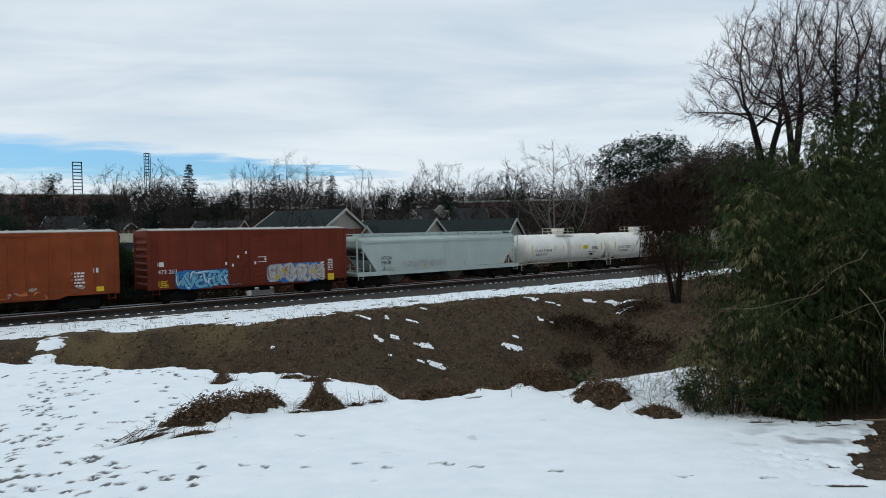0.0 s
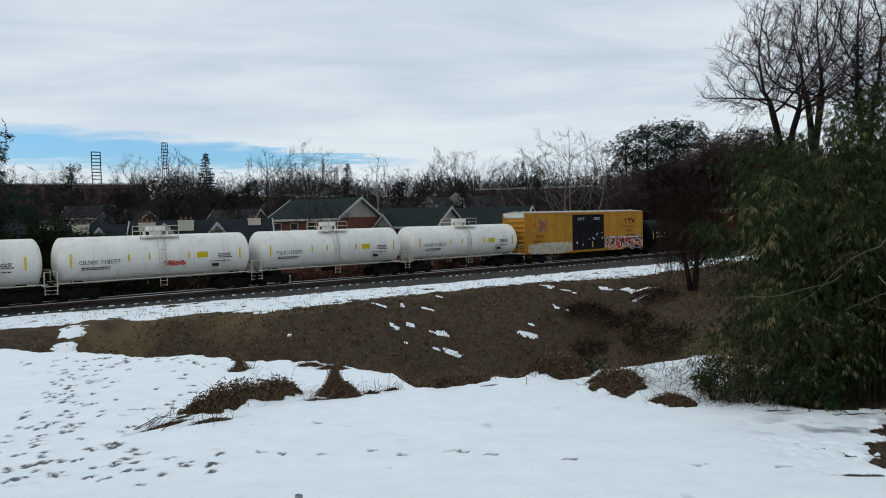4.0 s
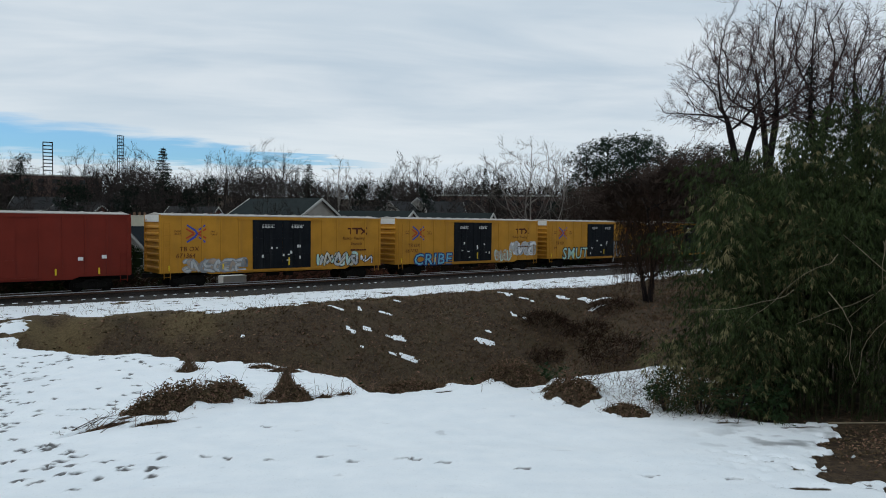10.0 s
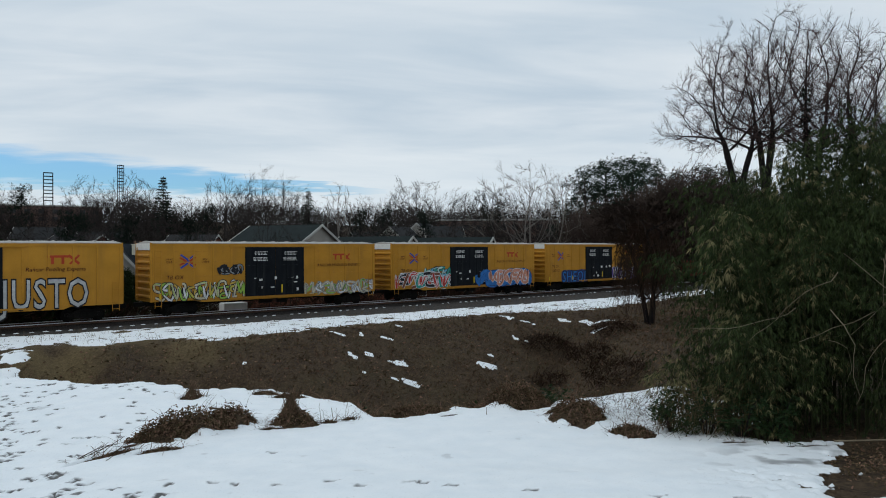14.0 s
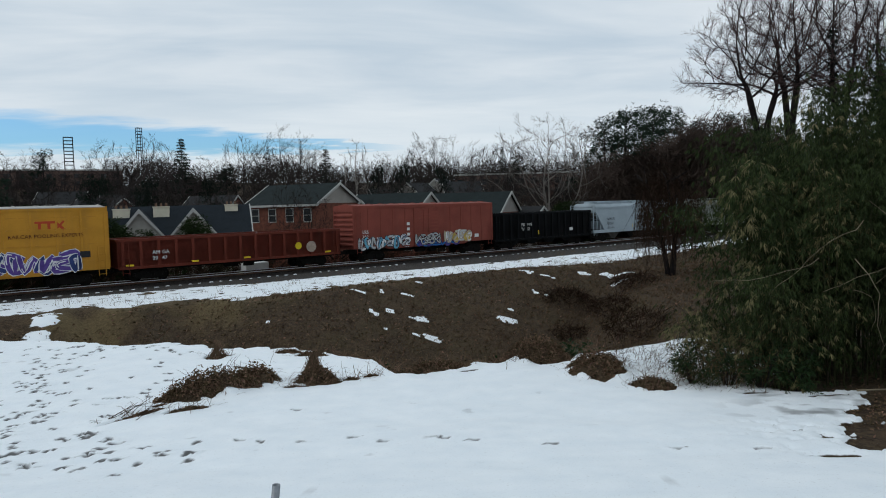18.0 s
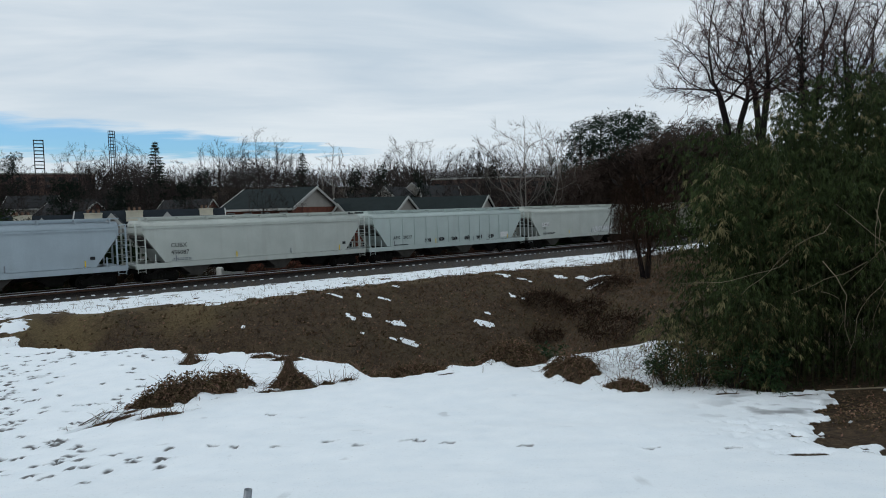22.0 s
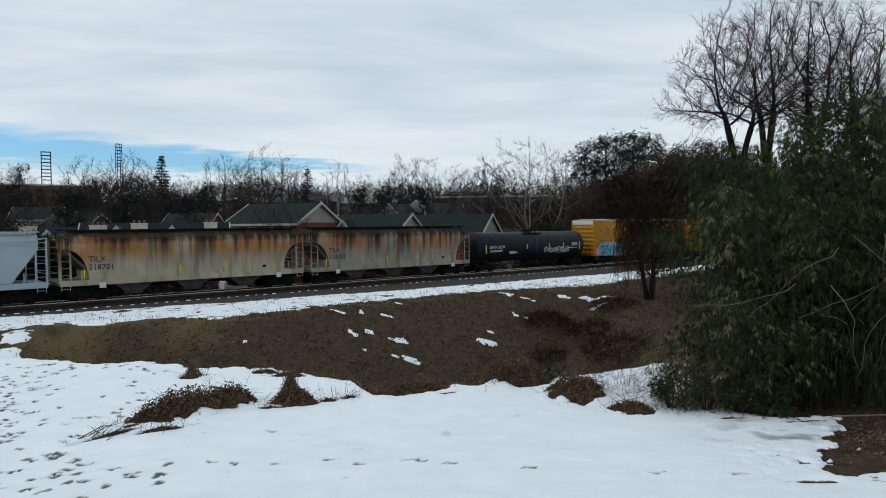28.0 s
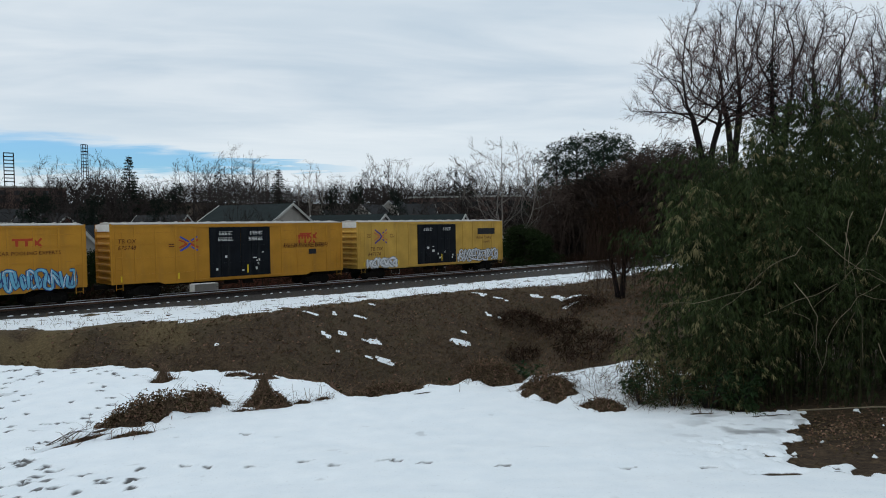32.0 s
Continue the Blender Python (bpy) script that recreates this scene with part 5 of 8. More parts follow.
def on_tank(radius, centre, z):
    """How far out the near side of the barrel is at the height z."""
    return -math.sqrt(max(0.04, radius ** 2 - (z - centre) ** 2)) - 0.03


def tank_marks(car, radius, centre, half, words, mat, strips, placard=None, print_=True):
    y = on_tank(radius, centre, 2.35)
    lettering(words, 0.40, car, -half + 1.3, y - 0.02, 2.32, mat)
    if print_:
        small_print(car, -half + 1.35, -half + 3.4, 1.98, 2.2, 2, DARK_PAINT if mat is DARK_PAINT else WHITE_PAINT, y)
        small_print(car, half - 2.7, half - 1.6, 2.35, 2.72, 3, DARK_PAINT if mat is DARK_PAINT else WHITE_PAINT, y)
        small_print(car, half - 3.4, half - 1.5, 2.10, 2.20, 1, DARK_PAINT if mat is DARK_PAINT else WHITE_PAINT, y)
    for x, z0, z1 in strips:
        plate(car, x, x + 0.11, z0, z1, SAFETY, y - 0.01, "reflector")
    if placard:
        plate(car, placard, placard + 0.75, 2.42, 2.82, PLAQUE, y - 0.01, "placard", "yellow placard")
        plate(car, placard + 1.0, placard + 1.5, 1.75, 1.97, DARK_PAINT, y, "notice")


# ---- open cars ----
def gondola(label, length, paint, top, group="freight cars of the train", steep=False):
    car = thing("gondola", label, "freight car", group)
    half = length / 2

    def tub(bm):
        box(bm, -half - 0.06, half + 0.06, -SIDE - 0.06, SIDE + 0.06, 1.0, top)
        lid = [f for f in bm.faces if f.calc_center_median().z > top - 0.01]
        bmesh.ops.inset_region(bm, faces=lid, thickness=0.12)
        bmesh.ops.translate(bm, verts=lid[0].verts, vec=(0, 0, 1.12 - top))
    body = shared("body", (round(length, 2), top), tub, paint, car)

    def chord(bm):
        for y in (-1, 1):
            box(bm, -half - 0.02, half + 0.02, y * SIDE - 0.13, y * SIDE + 0.13, top - 0.1, top + 0.08)
        for x in (-half, half):
            box(bm, x - 0.12, x + 0.12, -SIDE, SIDE, top - 0.1, top + 0.08)
    shared("top_chord", (round(length, 2), top), chord, paint, body)
    n = 15

    def rib(bm):
        v = [(-0.10, 1.05), (0.10, 1.05), (0.10, top - 0.1), (-0.10, top - 0.1)]
        prism(bm, v, -0.10, 0.0)
    for k in range(n):
        x = -half + 0.25 + k * (length - 0.5) / (n - 1)
        for y, turn in ((-SIDE - 0.06, 0), (SIDE + 0.06, 180)):
            shared("side_rib", top, rib, paint, body, pose(x, y, 0, 0, 0, turn))

    def sill(bm):
        for y in (-1, 1):
            box(bm, -half, half, y * SIDE - 0.15, y * SIDE + 0.1, 0.92, 1.08)
    shared("side_sill", round(length, 2), sill, paint, body)
    if steep:
        def chute(bm):
            for x in (-0.55, -0.18, 0.18, 0.55):
                w = half * 0.16
                prism(bm, [(x * half - w, 1.0), (x * half + w, 1.0), (x * half + w * 0.3, 0.45), (x * half - w * 0.3, 0.45)], -1.0, 1.0)
        shared("hopper_bays", round(length, 2), chute, paint, car)
    for x in (-half + 0.4, half - 0.4):
        ladder(car, x, -SIDE - 0.2, 0.55, top - 0.1, paint)
    underframe(car, half)
    running_gear(car, half)
    return car


# ---- the train, car by car: each with its middle's place along the track at the start ----
TRAIN = []


def couple(car, s):
    car.matrix_basis = track_pose(s)
    TRAIN.append((car, s))
    return car


def front_of_train():
    c = couple(boxcar("orange-brown steel boxcar with rust and faded scrawls", 15.2, RUST_CAR, doors=((-1.5, 1.5),), single=True, posts=13, pale=False), -35.3)
    rng = random.Random(44)
    for k in range(26):
        x, z = rng.uniform(-6.8, 6.2), rng.uniform(1.0, 1.75)
        bm = bmesh.new()
        stroke(bm, eased([(x + rng.uniform(-0.3, 0.3), z + rng.uniform(-0.18, 0.2)) for j in range(4)], 2), rng.uniform(0.05, 0.16), -SIDE - 0.045 - 0.0005 * k, rng)
        part("paint_scrape", bm, SPRAY[rng.choice(("tan", "brown", "brown", "cream", "orange"))], c)
    small_print(c, 4.9, 5.7, 1.6, 2.6, 5, WHITE_PAINT)
    plate(c, 6.2, 6.5, 2.45, 2.75, WHITE_PAINT, name="notice")
    plate(c, 6.3, 6.8, 1.25, 1.55, SAFETY, name="notice")

    c = couple(boxcar("oxide-red boxcar with blue and silver graffiti along its sill", 15.1, BROWN_CAR, doors=((-2.2, 0.75),), single=True, posts=13, pale=False), -18.1)
    y = -SIDE - 0.045
    plate(c, -7.05, -6.65, 2.62, 2.92, WHITE_PAINT, y, "company_initials")
    lettering("473 203", 0.40, c, -7.05, y, 2.12, WHITE_PAINT)
    small_print(c, -7.05, -6.3, 1.2, 1.7, 4, SAFETY, y)
    tangle(c, -5.85, -1.2, 1.0, 2.25, "navy", "sky", inner="white", back="blue", letters=6, seed=11, fat=0.30)
    tangle(c, 0.85, 5.55, 1.0, 2.4, "tan", "silver", inner="brown", back="blue", letters=6, seed=12, fat=0.30, dab="gold")
    lettering("E", 0.75, c, 5.25, y, 1.92, WHITE_PAINT, fat=0.02)
    small_print(c, 5.9, 6.4, 1.75, 2.7, 7, WHITE_PAINT, y)
    plate(c, 5.9, 6.45, 0.98, 1.5, SAFETY, y, "notice")
    for x, z in ((-2.4, 2.55), (-1.9, 2.4), (-1.5, 3.0), (-0.9, 3.3), (-0.2, 2.5), (0.6, 2.75)):
        plate(c, x, x + 0.13, z, z + 0.2, WHITE_PAINT, y - 0.07, "notice")
    for z in (2.65, 3.0):
        plate(c, 0.05, 0.75, z, z + 0.05, WHITE_PAINT, y - 0.07, "notice")

    c = couple(covered_hopper("pale grey-green covered hopper with plain clean sides", 18.4, HOP_GREEN, top=4.40, bays=4), -0.25)
    lettering("UTCX", 0.40, c, -6.85, -SIDE - 0.02, 2.36, DARK_PAINT)
    lettering("59638", 0.40, c, -6.85, -SIDE - 0.02, 1.96, DARK_PAINT)
    small_print(c, -6.85, -5.3, 1.5, 1.75, 2, HOP_TAN, -SIDE - 0.02)
    tangle(c, -4.6, -0.2, 1.5, 2.2, "silver", "silver", letters=6, seed=15, fat=0.05, y=-SIDE + 0.02)

    for s, words, stain in ((16.6, "OLNX 718144", False), (29.95, "OLNX 718077", True), (43.2, "TILX 115570", True), (56.8, "OLNX 718275", False)):
        c = couple(tank_car("white tank car with a railed platform and rust-stained ends", 12.8, WHITE_TANK, 1.52, 2.56, TANK_FRAME), s)
        tank_marks(c, 1.52, 2.56, 6.4, words, DARK_PAINT, ((-5.6, 2.2, 3.05), (-2.2, 2.45, 2.88), (-0.9, 2.45, 2.88), (1.7, 2.45, 2.88), (5.3, 2.2, 3.0)), 2.3)
        if words.endswith("077"):
            tangle(c, 0.1, 1.5, 1.95, 2.35, "red", "red", letters=4, seed=21, fat=0.05, y=on_tank(1.52, 2.56, 2.1))


def middle_of_train():
    c = couple(pool_car("yellow boxcar with black doors and bold red, green and black graffiti", "TBOX", "666356"), 73.0)
    tangle(c, 2.4, 5.4, 1.3, 2.4, "green", ("green", "orange"), letters=3, seed=33, fat=0.30)
    tangle(c, 2.3, 9.0, 0.98, 2.3, "white", ("red", "black", "orange", "black", "red", "gold", "black"), inner="white", letters=6, seed=31, fat=0.42, y=-SIDE - 0.012, dab="red")
    tangle(c, -8.8, -2.6, 0.98, 2.0, "tan", ("cream", "tan", "silver"), back="cream", letters=8, seed=32, fat=0.12)

    c = couple(tank_car("low black tank car with white lettering and yellow reflectors", 15.7, BLACK_CAR, 1.50, 2.48, STEEL_DARK, platform=False, low_frame=True), 91.3)
    tank_marks(c, 1.50, 2.48, 7.85, "MULX 700661", WHITE_PAINT, ((-7.1, 1.85, 2.7), (-3.95, 2.24, 2.67), (-1.75, 2.2, 2.67), (1.5, 2.2, 2.69), (4.0, 2.2, 2.69), (6.9, 1.9, 2.7)))

    c = couple(boxcar("plain deep-red boxcar with small white lettering", 18.2, RED_CAR, doors=((-0.2, 2.6),), posts=15), 109.35)
    y = -SIDE - 0.045
    lettering("TI  MX", 0.42, c, -7.7, y, 2.30, WHITE_PAINT)
    lettering("65  757", 0.42, c, -7.7, y, 1.86, WHITE_PAINT)
    small_print(c, -8.2, -7.2, 1.15, 1.35, 1, WHITE_PAINT, y)
    small_print(c, 0.3, 1.7, 4.0, 4.15, 2, WHITE_PAINT, y - 0.06)
    for x, z in ((0.7, 2.5), (1.2, 2.0), (6.0, 2.1), (7.4, 2.2), (-4.2, 1.7), (0.4, 1.5)):
        plate(c, x, x + 0.3, z, z + 0.22, WHITE_PAINT, y - 0.05, "notice")
    plate(c, -4.3, -3.7, 1.55, 1.95, SPRAY["tan"], y, "paint_patch")
    for x in (-5.0, 4.7, 7.2):
        plate(c, x, x + 0.1, 1.2, 1.6, SAFETY, y, "reflector")

    c = couple(pool_car("yellow boxcar with black doors and faint silver scrawls", "TB OX", "671364"), 129.65)
    tangle(c, -7.7, -2.9, 1.0, 2.0, "grey", ("silver", "tan", "silver", "grey"), inner="tan", letters=6, seed=41, fat=0.24)
    tangle(c, 3.0, 6.9, 1.15, 2.3, "black", ("mint", "silver", "cream"), inner="white", letters=4, seed=42, fat=0.30)
    tangle(c, 7.1, 8.4, 1.2, 2.05, "black", "white", letters=1, seed=43, fat=0.15)

    c = couple(pool_car("yellow boxcar with light blue lettered graffiti", "TB OX", "667732"), 149.7)
    tag_word(c, "CRIBE", -7.3, -2.45, 0.98, 2.0, "navy", "sky")
    tangle(c, 2.9, 5.4, 1.0, 2.2, "tan", ("mint", "cream", "tan"), letters=4, seed=44, fat=0.16)
    tangle(c, 5.0, 8.9, 1.5, 2.9, "silver", ("white", "silver", "silver", "grey"), inner="tan", letters=5, seed=45, fat=0.34)

    c = couple(pool_car("yellow boxcar with pale mint and grey lettered graffiti", "TB OX", "66", slogan=2), 169.7)
    tag_word(c, "SMUT", -6.85, -2.3, 0.98, 2.25, "black", "mint")
    tag_word(c, "JUSTO", 2.3, 7.5, 1.05, 2.95, "black", "silver", slant=0.0)

    c = couple(pool_car("yellow boxcar covered low down with cream and black scrawl", "TB OX", "64", kind=1), 189.9)
    tangle(c, -9.0, -2.5, 0.98, 2.4, "black", ("cream", "lime", "white", "gold"), inner="lime", letters=9, seed=51, fat=0.2)
    tangle(c, -4.6, -2.6, 2.8, 3.5, "black", ("black", "grey"), letters=3, seed=53, fat=0.14)
    tangle(c, 2.5, 9.0, 0.98, 2.1, "grey", ("cream", "lime", "cream", "white"), inner="black", letters=8, seed=52, fat=0.17)

    c = couple(pool_car("yellow boxcar with teal, red and blue graffiti over its doors", "TB OX", "64", kind=1), 210.1)
    tangle(c, -5.6, -1.7, 1.9, 3.0, "black", ("teal", "mint", "sky"), inner="white", letters=4, seed=58, fat=0.26)
    tangle(c, -8.8, -1.9, 1.0, 2.5, "white", ("red", "black", "brown", "red", "teal"), inner="white", letters=6, seed=55, fat=0.34, y=-SIDE - 0.012)
    tangle(c, 0.6, 8.6, 0.98, 2.5, "navy", "blue", letters=4, seed=56, fat=0.8, y=-SIDE - 0.09)
    tangle(c, 2.5, 8.2, 0.98, 2.55, "white", "salmon", inner="brown", letters=4, seed=57, fat=0.40, y=-SIDE - 0.11)

    c = couple(pool_car("yellow boxcar with bright blue lettered graffiti", "TB OX", "643183", kind=1), 230.3)
    tag_word(c, "SHEOL", -6.6, -2.0, 0.98, 2.2, "black", "blue", back="navy")
    tangle(c, 2.5, 7.5, 0.98, 2.45, "white", ("purple", "navy", "purple", "purple"), inner="white", letters=5, seed=61, fat=0.36)
    plate(c, 7.5, 8.1, 1.9, 2.3, DARK_PAINT, -SIDE - 0.045, "notice")

    c = couple(gondola("rust-red ribbed gondola with a small yellow round mark", 16.6, GONDOLA_RED, 2.85), 248.35)
    y = -SIDE - 0.17
    for k, w in enumerate(("AM", "GA")):
        lettering(w, 0.36, c, -6.2 + k * 0.62, y, 1.85, WHITE_PAINT)
    for k, w in enumerate(("29", "47")):
        lettering(w, 0.36, c, -6.2 + k * 0.62, y, 1.45, WHITE_PAINT)
    bm = bmesh.new()
    tube(bm, (4.6, y - 0.01, 1.78), (4.6, y, 1.78), 0.27, sides=18)
    part("round_mark", bm, PLAQUE, c)
    bm = bmesh.new()
    tube(bm, (5.7, y - 0.01, 1.66), (5.7, y, 1.66), 0.42, sides=18)
    part("round_patch", bm, SPRAY["tan"], c)
    for x in (-7.9, -3.6, 0.2, 6.9):
        plate(c, x, x + 0.5, 1.12, 1.24, SAFETY, y, "reflector")

    c = couple(boxcar("faded red boxcar with a ribbed door and blue-white graffiti", 15.3, FADED_RED, top=4.72, low=1.12, doors=((-1.65, 1.2),), single=True, posts=13, pale=False, roof=FADED_RED), 265.8)
    y = -SIDE - 0.045
    lettering("LRS", 0.40, c, -6.95, y, 2.40, WHITE_PAINT)
    lettering("352", 0.40, c, -6.95, y, 1.98, WHITE_PAINT)
    tangle(c, -7.4, -2.1, 1.05, 2.15, "black", ("silver", "white", "sky", "white"), inner="navy", letters=7, seed=71, fat=0.26)
    tangle(c, -1.6, 1.2, 1.15, 2.2, "black", "silver", letters=4, seed=72, fat=0.16, y=-SIDE - 0.11)
    tangle(c, -1.6, 3.4, 1.0, 1.5, "navy", ("blue", "purple"), letters=5, seed=74, fat=0.16, y=-SIDE - 0.10)
    tangle(c, 1.7, 4.9, 1.2, 2.3, "tan", ("cream", "white", "silver", "gold"), inner="gold", letters=5, seed=73, fat=0.24, dab="gold", y=-SIDE - 0.115)
    for z in (2.05, 2.5, 2.95):
        plate(c, -2.4, -2.1, z, z + 0.24, WHITE_PAINT, y, "notice")
    plate(c, 5.4, 5.9, 1.55, 1.85, WHITE_PAINT, y, "notice")

    c = couple(gondola("black open-topped hopper with white lettering", 14.4, BLACK_CAR, 3.55, steep=True), 280.9)
    y = -SIDE - 0.17
    for k, w in enumerate(("RB", "MN")):
        lettering(w, 0.42, c, -3.6 + k * 0.85, y, 2.3, WHITE_PAINT)
    for k, w in enumerate(("70", "51")):
        lettering(w, 0.42, c, -3.6 + k * 0.85, y, 1.85, WHITE_PAINT)
    plate(c, -1.2, -1.08, 1.4, 1.8, SAFETY, y, "reflector")
    plate(c, 3.6, 4.1, 1.6, 1.9, WHITE_PAINT, y, "notice")


def rear_of_train():
    for s, length, paint, label, code, number, dark in (
            (297.9, 18.5, HOP_BLUE, "blue-grey covered hopper with rounded eaves", "WWUX", "381561", DARK_PAINT),
            (317.0, 18.5, HOP_GREY, "light grey covered hopper with dusty sides", "CUBX", "456087", DARK_PAINT)):
        c = couple(covered_hopper(label, length, paint, bays=4), s)
        lettering(code, 0.42, c, -6.95, -SIDE - 0.02, 2.42, dark)
        lettering(number, 0.42, c, -6.95, -SIDE - 0.02, 1.92, dark)
        small_print(c, -6.95, -5.4, 1.5, 1.72, 2, STEEL_GREY, -SIDE - 0.02)
        plate(c, 7.0, 7.3, 1.9, 2.1, DARK_PAINT, -SIDE - 0.02, "notice")
    c = couple(covered_hopper("pale grey ribbed covered hopper with small black scrawls", 19.4, HOP_GREEN, ribs=12, rim=False, bays=4), 336.4)
    lettering("AEX", 0.40, c, -7.2, -SIDE - 0.06, 2.0, DARK_PAINT)
    lettering("20537", 0.40, c, -6.1, -SIDE - 0.06, 2.0, DARK_PAINT)
    small_print(c, -7.2, -5.4, 1.45, 1.6, 1, DARK_PAINT, -SIDE - 0.06)
    for k in range(6):
        x = -3.6 + k * 1.62
        tangle(c, x, x + 0.7, 1.55, 1.95, "black", "black", letters=3, seed=80 + k, fat=0.05, y=-SIDE + 0.01)
    plate(c, 6.2, 7.3, 1.6, 2.1, WHITE_PAINT, -SIDE - 0.0, "notice")

    c = couple(covered_hopper("grey covered hopper with black and white scrawl by its sill", 17.2, HOP_GREY, bays=3), 355.3)
    plate(c, -6.35, -5.3, 2.38, 2.78, WHITE_PAINT, -SIDE - 0.01, "paint_patch")
    lettering("DAKX", 0.36, c, -6.3, -SIDE - 0.025, 2.44, DARK_PAINT)
    lettering("915", 0.34, c, -6.3, -SIDE - 0.025, 2.08, DARK_PAINT)
    tangle(c, 2.3, 6.4, 1.45, 2.1, "black", "white", letters=6, seed=91, fat=0.10, y=-SIDE)
    small_print(c, -6.3, -4.2, 1.55, 1.75, 2, DARK_PAINT, -SIDE - 0.02)

    c = couple(covered_hopper("warm grey covered hopper with arched bays", 18.9, HOP_TAN, bays=4), 373.7)
    small_print(c, -7.0, -5.8, 2.45, 2.85, 1, DARK_PAINT, -SIDE - 0.02)
    small_print(c, -7.0, -5.4, 2.0, 2.4, 1, DARK_PAINT, -SIDE - 0.02)

    c = couple(covered_hopper("blue-grey covered hopper with blue and red graffiti", 19.1, HOP_BLUE, bays=4), 393.2)
    lettering("NAHX", 0.38, c, -7.4, -SIDE - 0.02, 2.4, STEEL_GREY)
    tangle(c, -7.0, -1.0, 1.40, 2.0, "red", "gold", inner="white", letters=6, seed=95, fat=0.22, dab="white", y=-SIDE)
    tangle(c, 0.6, 6.0, 1.40, 2.3, "navy", "blue", letters=7, seed=96, fat=0.26, y=-SIDE)

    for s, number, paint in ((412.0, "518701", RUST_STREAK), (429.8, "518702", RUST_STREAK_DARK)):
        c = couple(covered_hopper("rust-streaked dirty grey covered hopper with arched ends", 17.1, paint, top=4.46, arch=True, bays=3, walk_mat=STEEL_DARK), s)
        lettering("TILX", 0.52, c, -6.9, -SIDE - 0.02, 2.55, DARK_PAINT)
        lettering(number, 0.52, c, -6.9, -SIDE - 0.02, 2.03, DARK_PAINT)
        plate(c, 5.1, 5.4, 1.65, 1.85, DARK_PAINT, -SIDE - 0.01, "notice")
        for x in (-7.2, -1.1, 2.2):
            plate(c, x, x + 0.09, 1.5, 2.1, SAFETY, -SIDE - 0.01, "reflector")
        for x in (-6.3, 6.2):
            plate(c, x, x + 0.4, 0.85, 1.2, END_WHITE, -SIDE - 0.08, "jacking_pad")

    c = couple(tank_car("long blue-black tank car with chalk-white scrawls", 16.6, BLUEBLACK, 1.50, 2.43, STEEL_DARK, platform=False, low_frame=True), 448.1)
    tank_marks(c, 1.50, 2.43, 8.3, "GATX 35139", WHITE_PAINT, ((-7.5, 1.85, 2.7), (-1.6, 2.2, 2.67), (6.95, 1.9, 2.75), (1.9, 2.2, 2.67), (4.2, 2.2, 2.67)))
    tangle(c, 1.1, 5.2, 1.6, 2.3, "silver", "silver", letters=7, seed=101, fat=0.05, y=on_tank(1.5, 2.43, 2.0) + 0.01)
    tangle(c, -4.2, -3.0, 1.7, 2.0, "silver", "silver", letters=3, seed=102, fat=0.05, y=on_tank(1.5, 2.43, 2.0) + 0.01)

    c = couple(pool_car("yellow boxcar with pink and blue graffiti across side and doors", "TB OX", "672523", kind=1, faded=True), 466.85)
    cloud_bm = bmesh.new()
    cloud(cloud_bm, -9.0, -2.5, 1.0, 2.0, -SIDE - 0.046, random.Random(4))
    part("graffiti_backing", cloud_bm, SPRAY["pink"], c)
    tangle(c, -8.2, -2.6, 1.0, 2.45, "navy", "sky", inner="blue", letters=6, seed=111, fat=0.36, dab="green", y=-SIDE - 0.04)
    for k, w in enumerate(("67", "25", "23")):
        plate(c, -7.5 + k * 0.85, -6.85 + k * 0.85, 2.12, 2.55, WHITE_PAINT, -SIDE - 0.062, "number_panel")
        lettering(w, 0.40, c, -7.42 + k * 0.85, -SIDE - 0.075, 2.18, DARK_PAINT)
    tag_word(c, "PANDA", -1.9, 2.15, 1.05, 2.35, "silver", "silver", y=-SIDE - 0.085, slant=0.0)
    tangle(c, 2.6, 8.6, 0.98, 2.35, "navy", "sky", inner="white", letters=7, seed=112, fat=0.24)

    c = couple(pool_car("clean bright yellow boxcar with black doors", "TB OX", "675748", kind=2), 486.8)
    for z in (1.65, 2.75, 3.75, 4.48):
        for a, b in ((-8.6, -2.8), (2.8, 8.6)):
            for k in range(4):
                w = (b - a) / 4

                def lath(bm):
                    box(bm, 0, 1.0, -0.03, 0, -0.03, 0.03)
                o = shared("side_rib", 0, lath, YELLOW, c)
                o.matrix_basis = pose(a + k * w + 0.06, -SIDE, z) @ Matrix.Diagonal((w - 0.12, 1, 1, 1))
    block_mark(c, 4.8, 6.5, 3.45, 4.1, LOGO_RED)
    lettering("RAILCAR POOLING EXPERTS", 0.32, c, 3.6, -SIDE - 0.045, 3.1, MAROON)
    plate(c, 5.9, 6.6, 2.55, 2.95, DARK_PAINT, -SIDE - 0.045, "notice")

    c = couple(pool_car("pale weathered yellow boxcar at the tail with white graffiti", "TB OX", "647174", pale=True, slogan=0, faded=True), 506.8)
    plate(c, 5.5, 8.0, 3.75, 4.35, DARK_PAINT, -SIDE - 0.04, "logo_panel")
    block_mark(c, 5.9, 7.6, 3.85, 4.25, WHITE_PAINT)
    lettering("Railcar Pooling", 0.36, c, 5.3, -SIDE - 0.045, 3.32, MAROON, slant=0.15)
    lettering("Experts", 0.36, c, 6.2, -SIDE - 0.045, 2.9, MAROON, slant=0.15)
    tangle(c, -8.3, -4.9, 1.0, 1.95, "grey", "white", letters=4, seed=121, fat=0.26)
    tangle(c, 2.6, 8.4, 1.0, 2.35, "black", "white", inner="grey", letters=8, seed=122, fat=0.22)


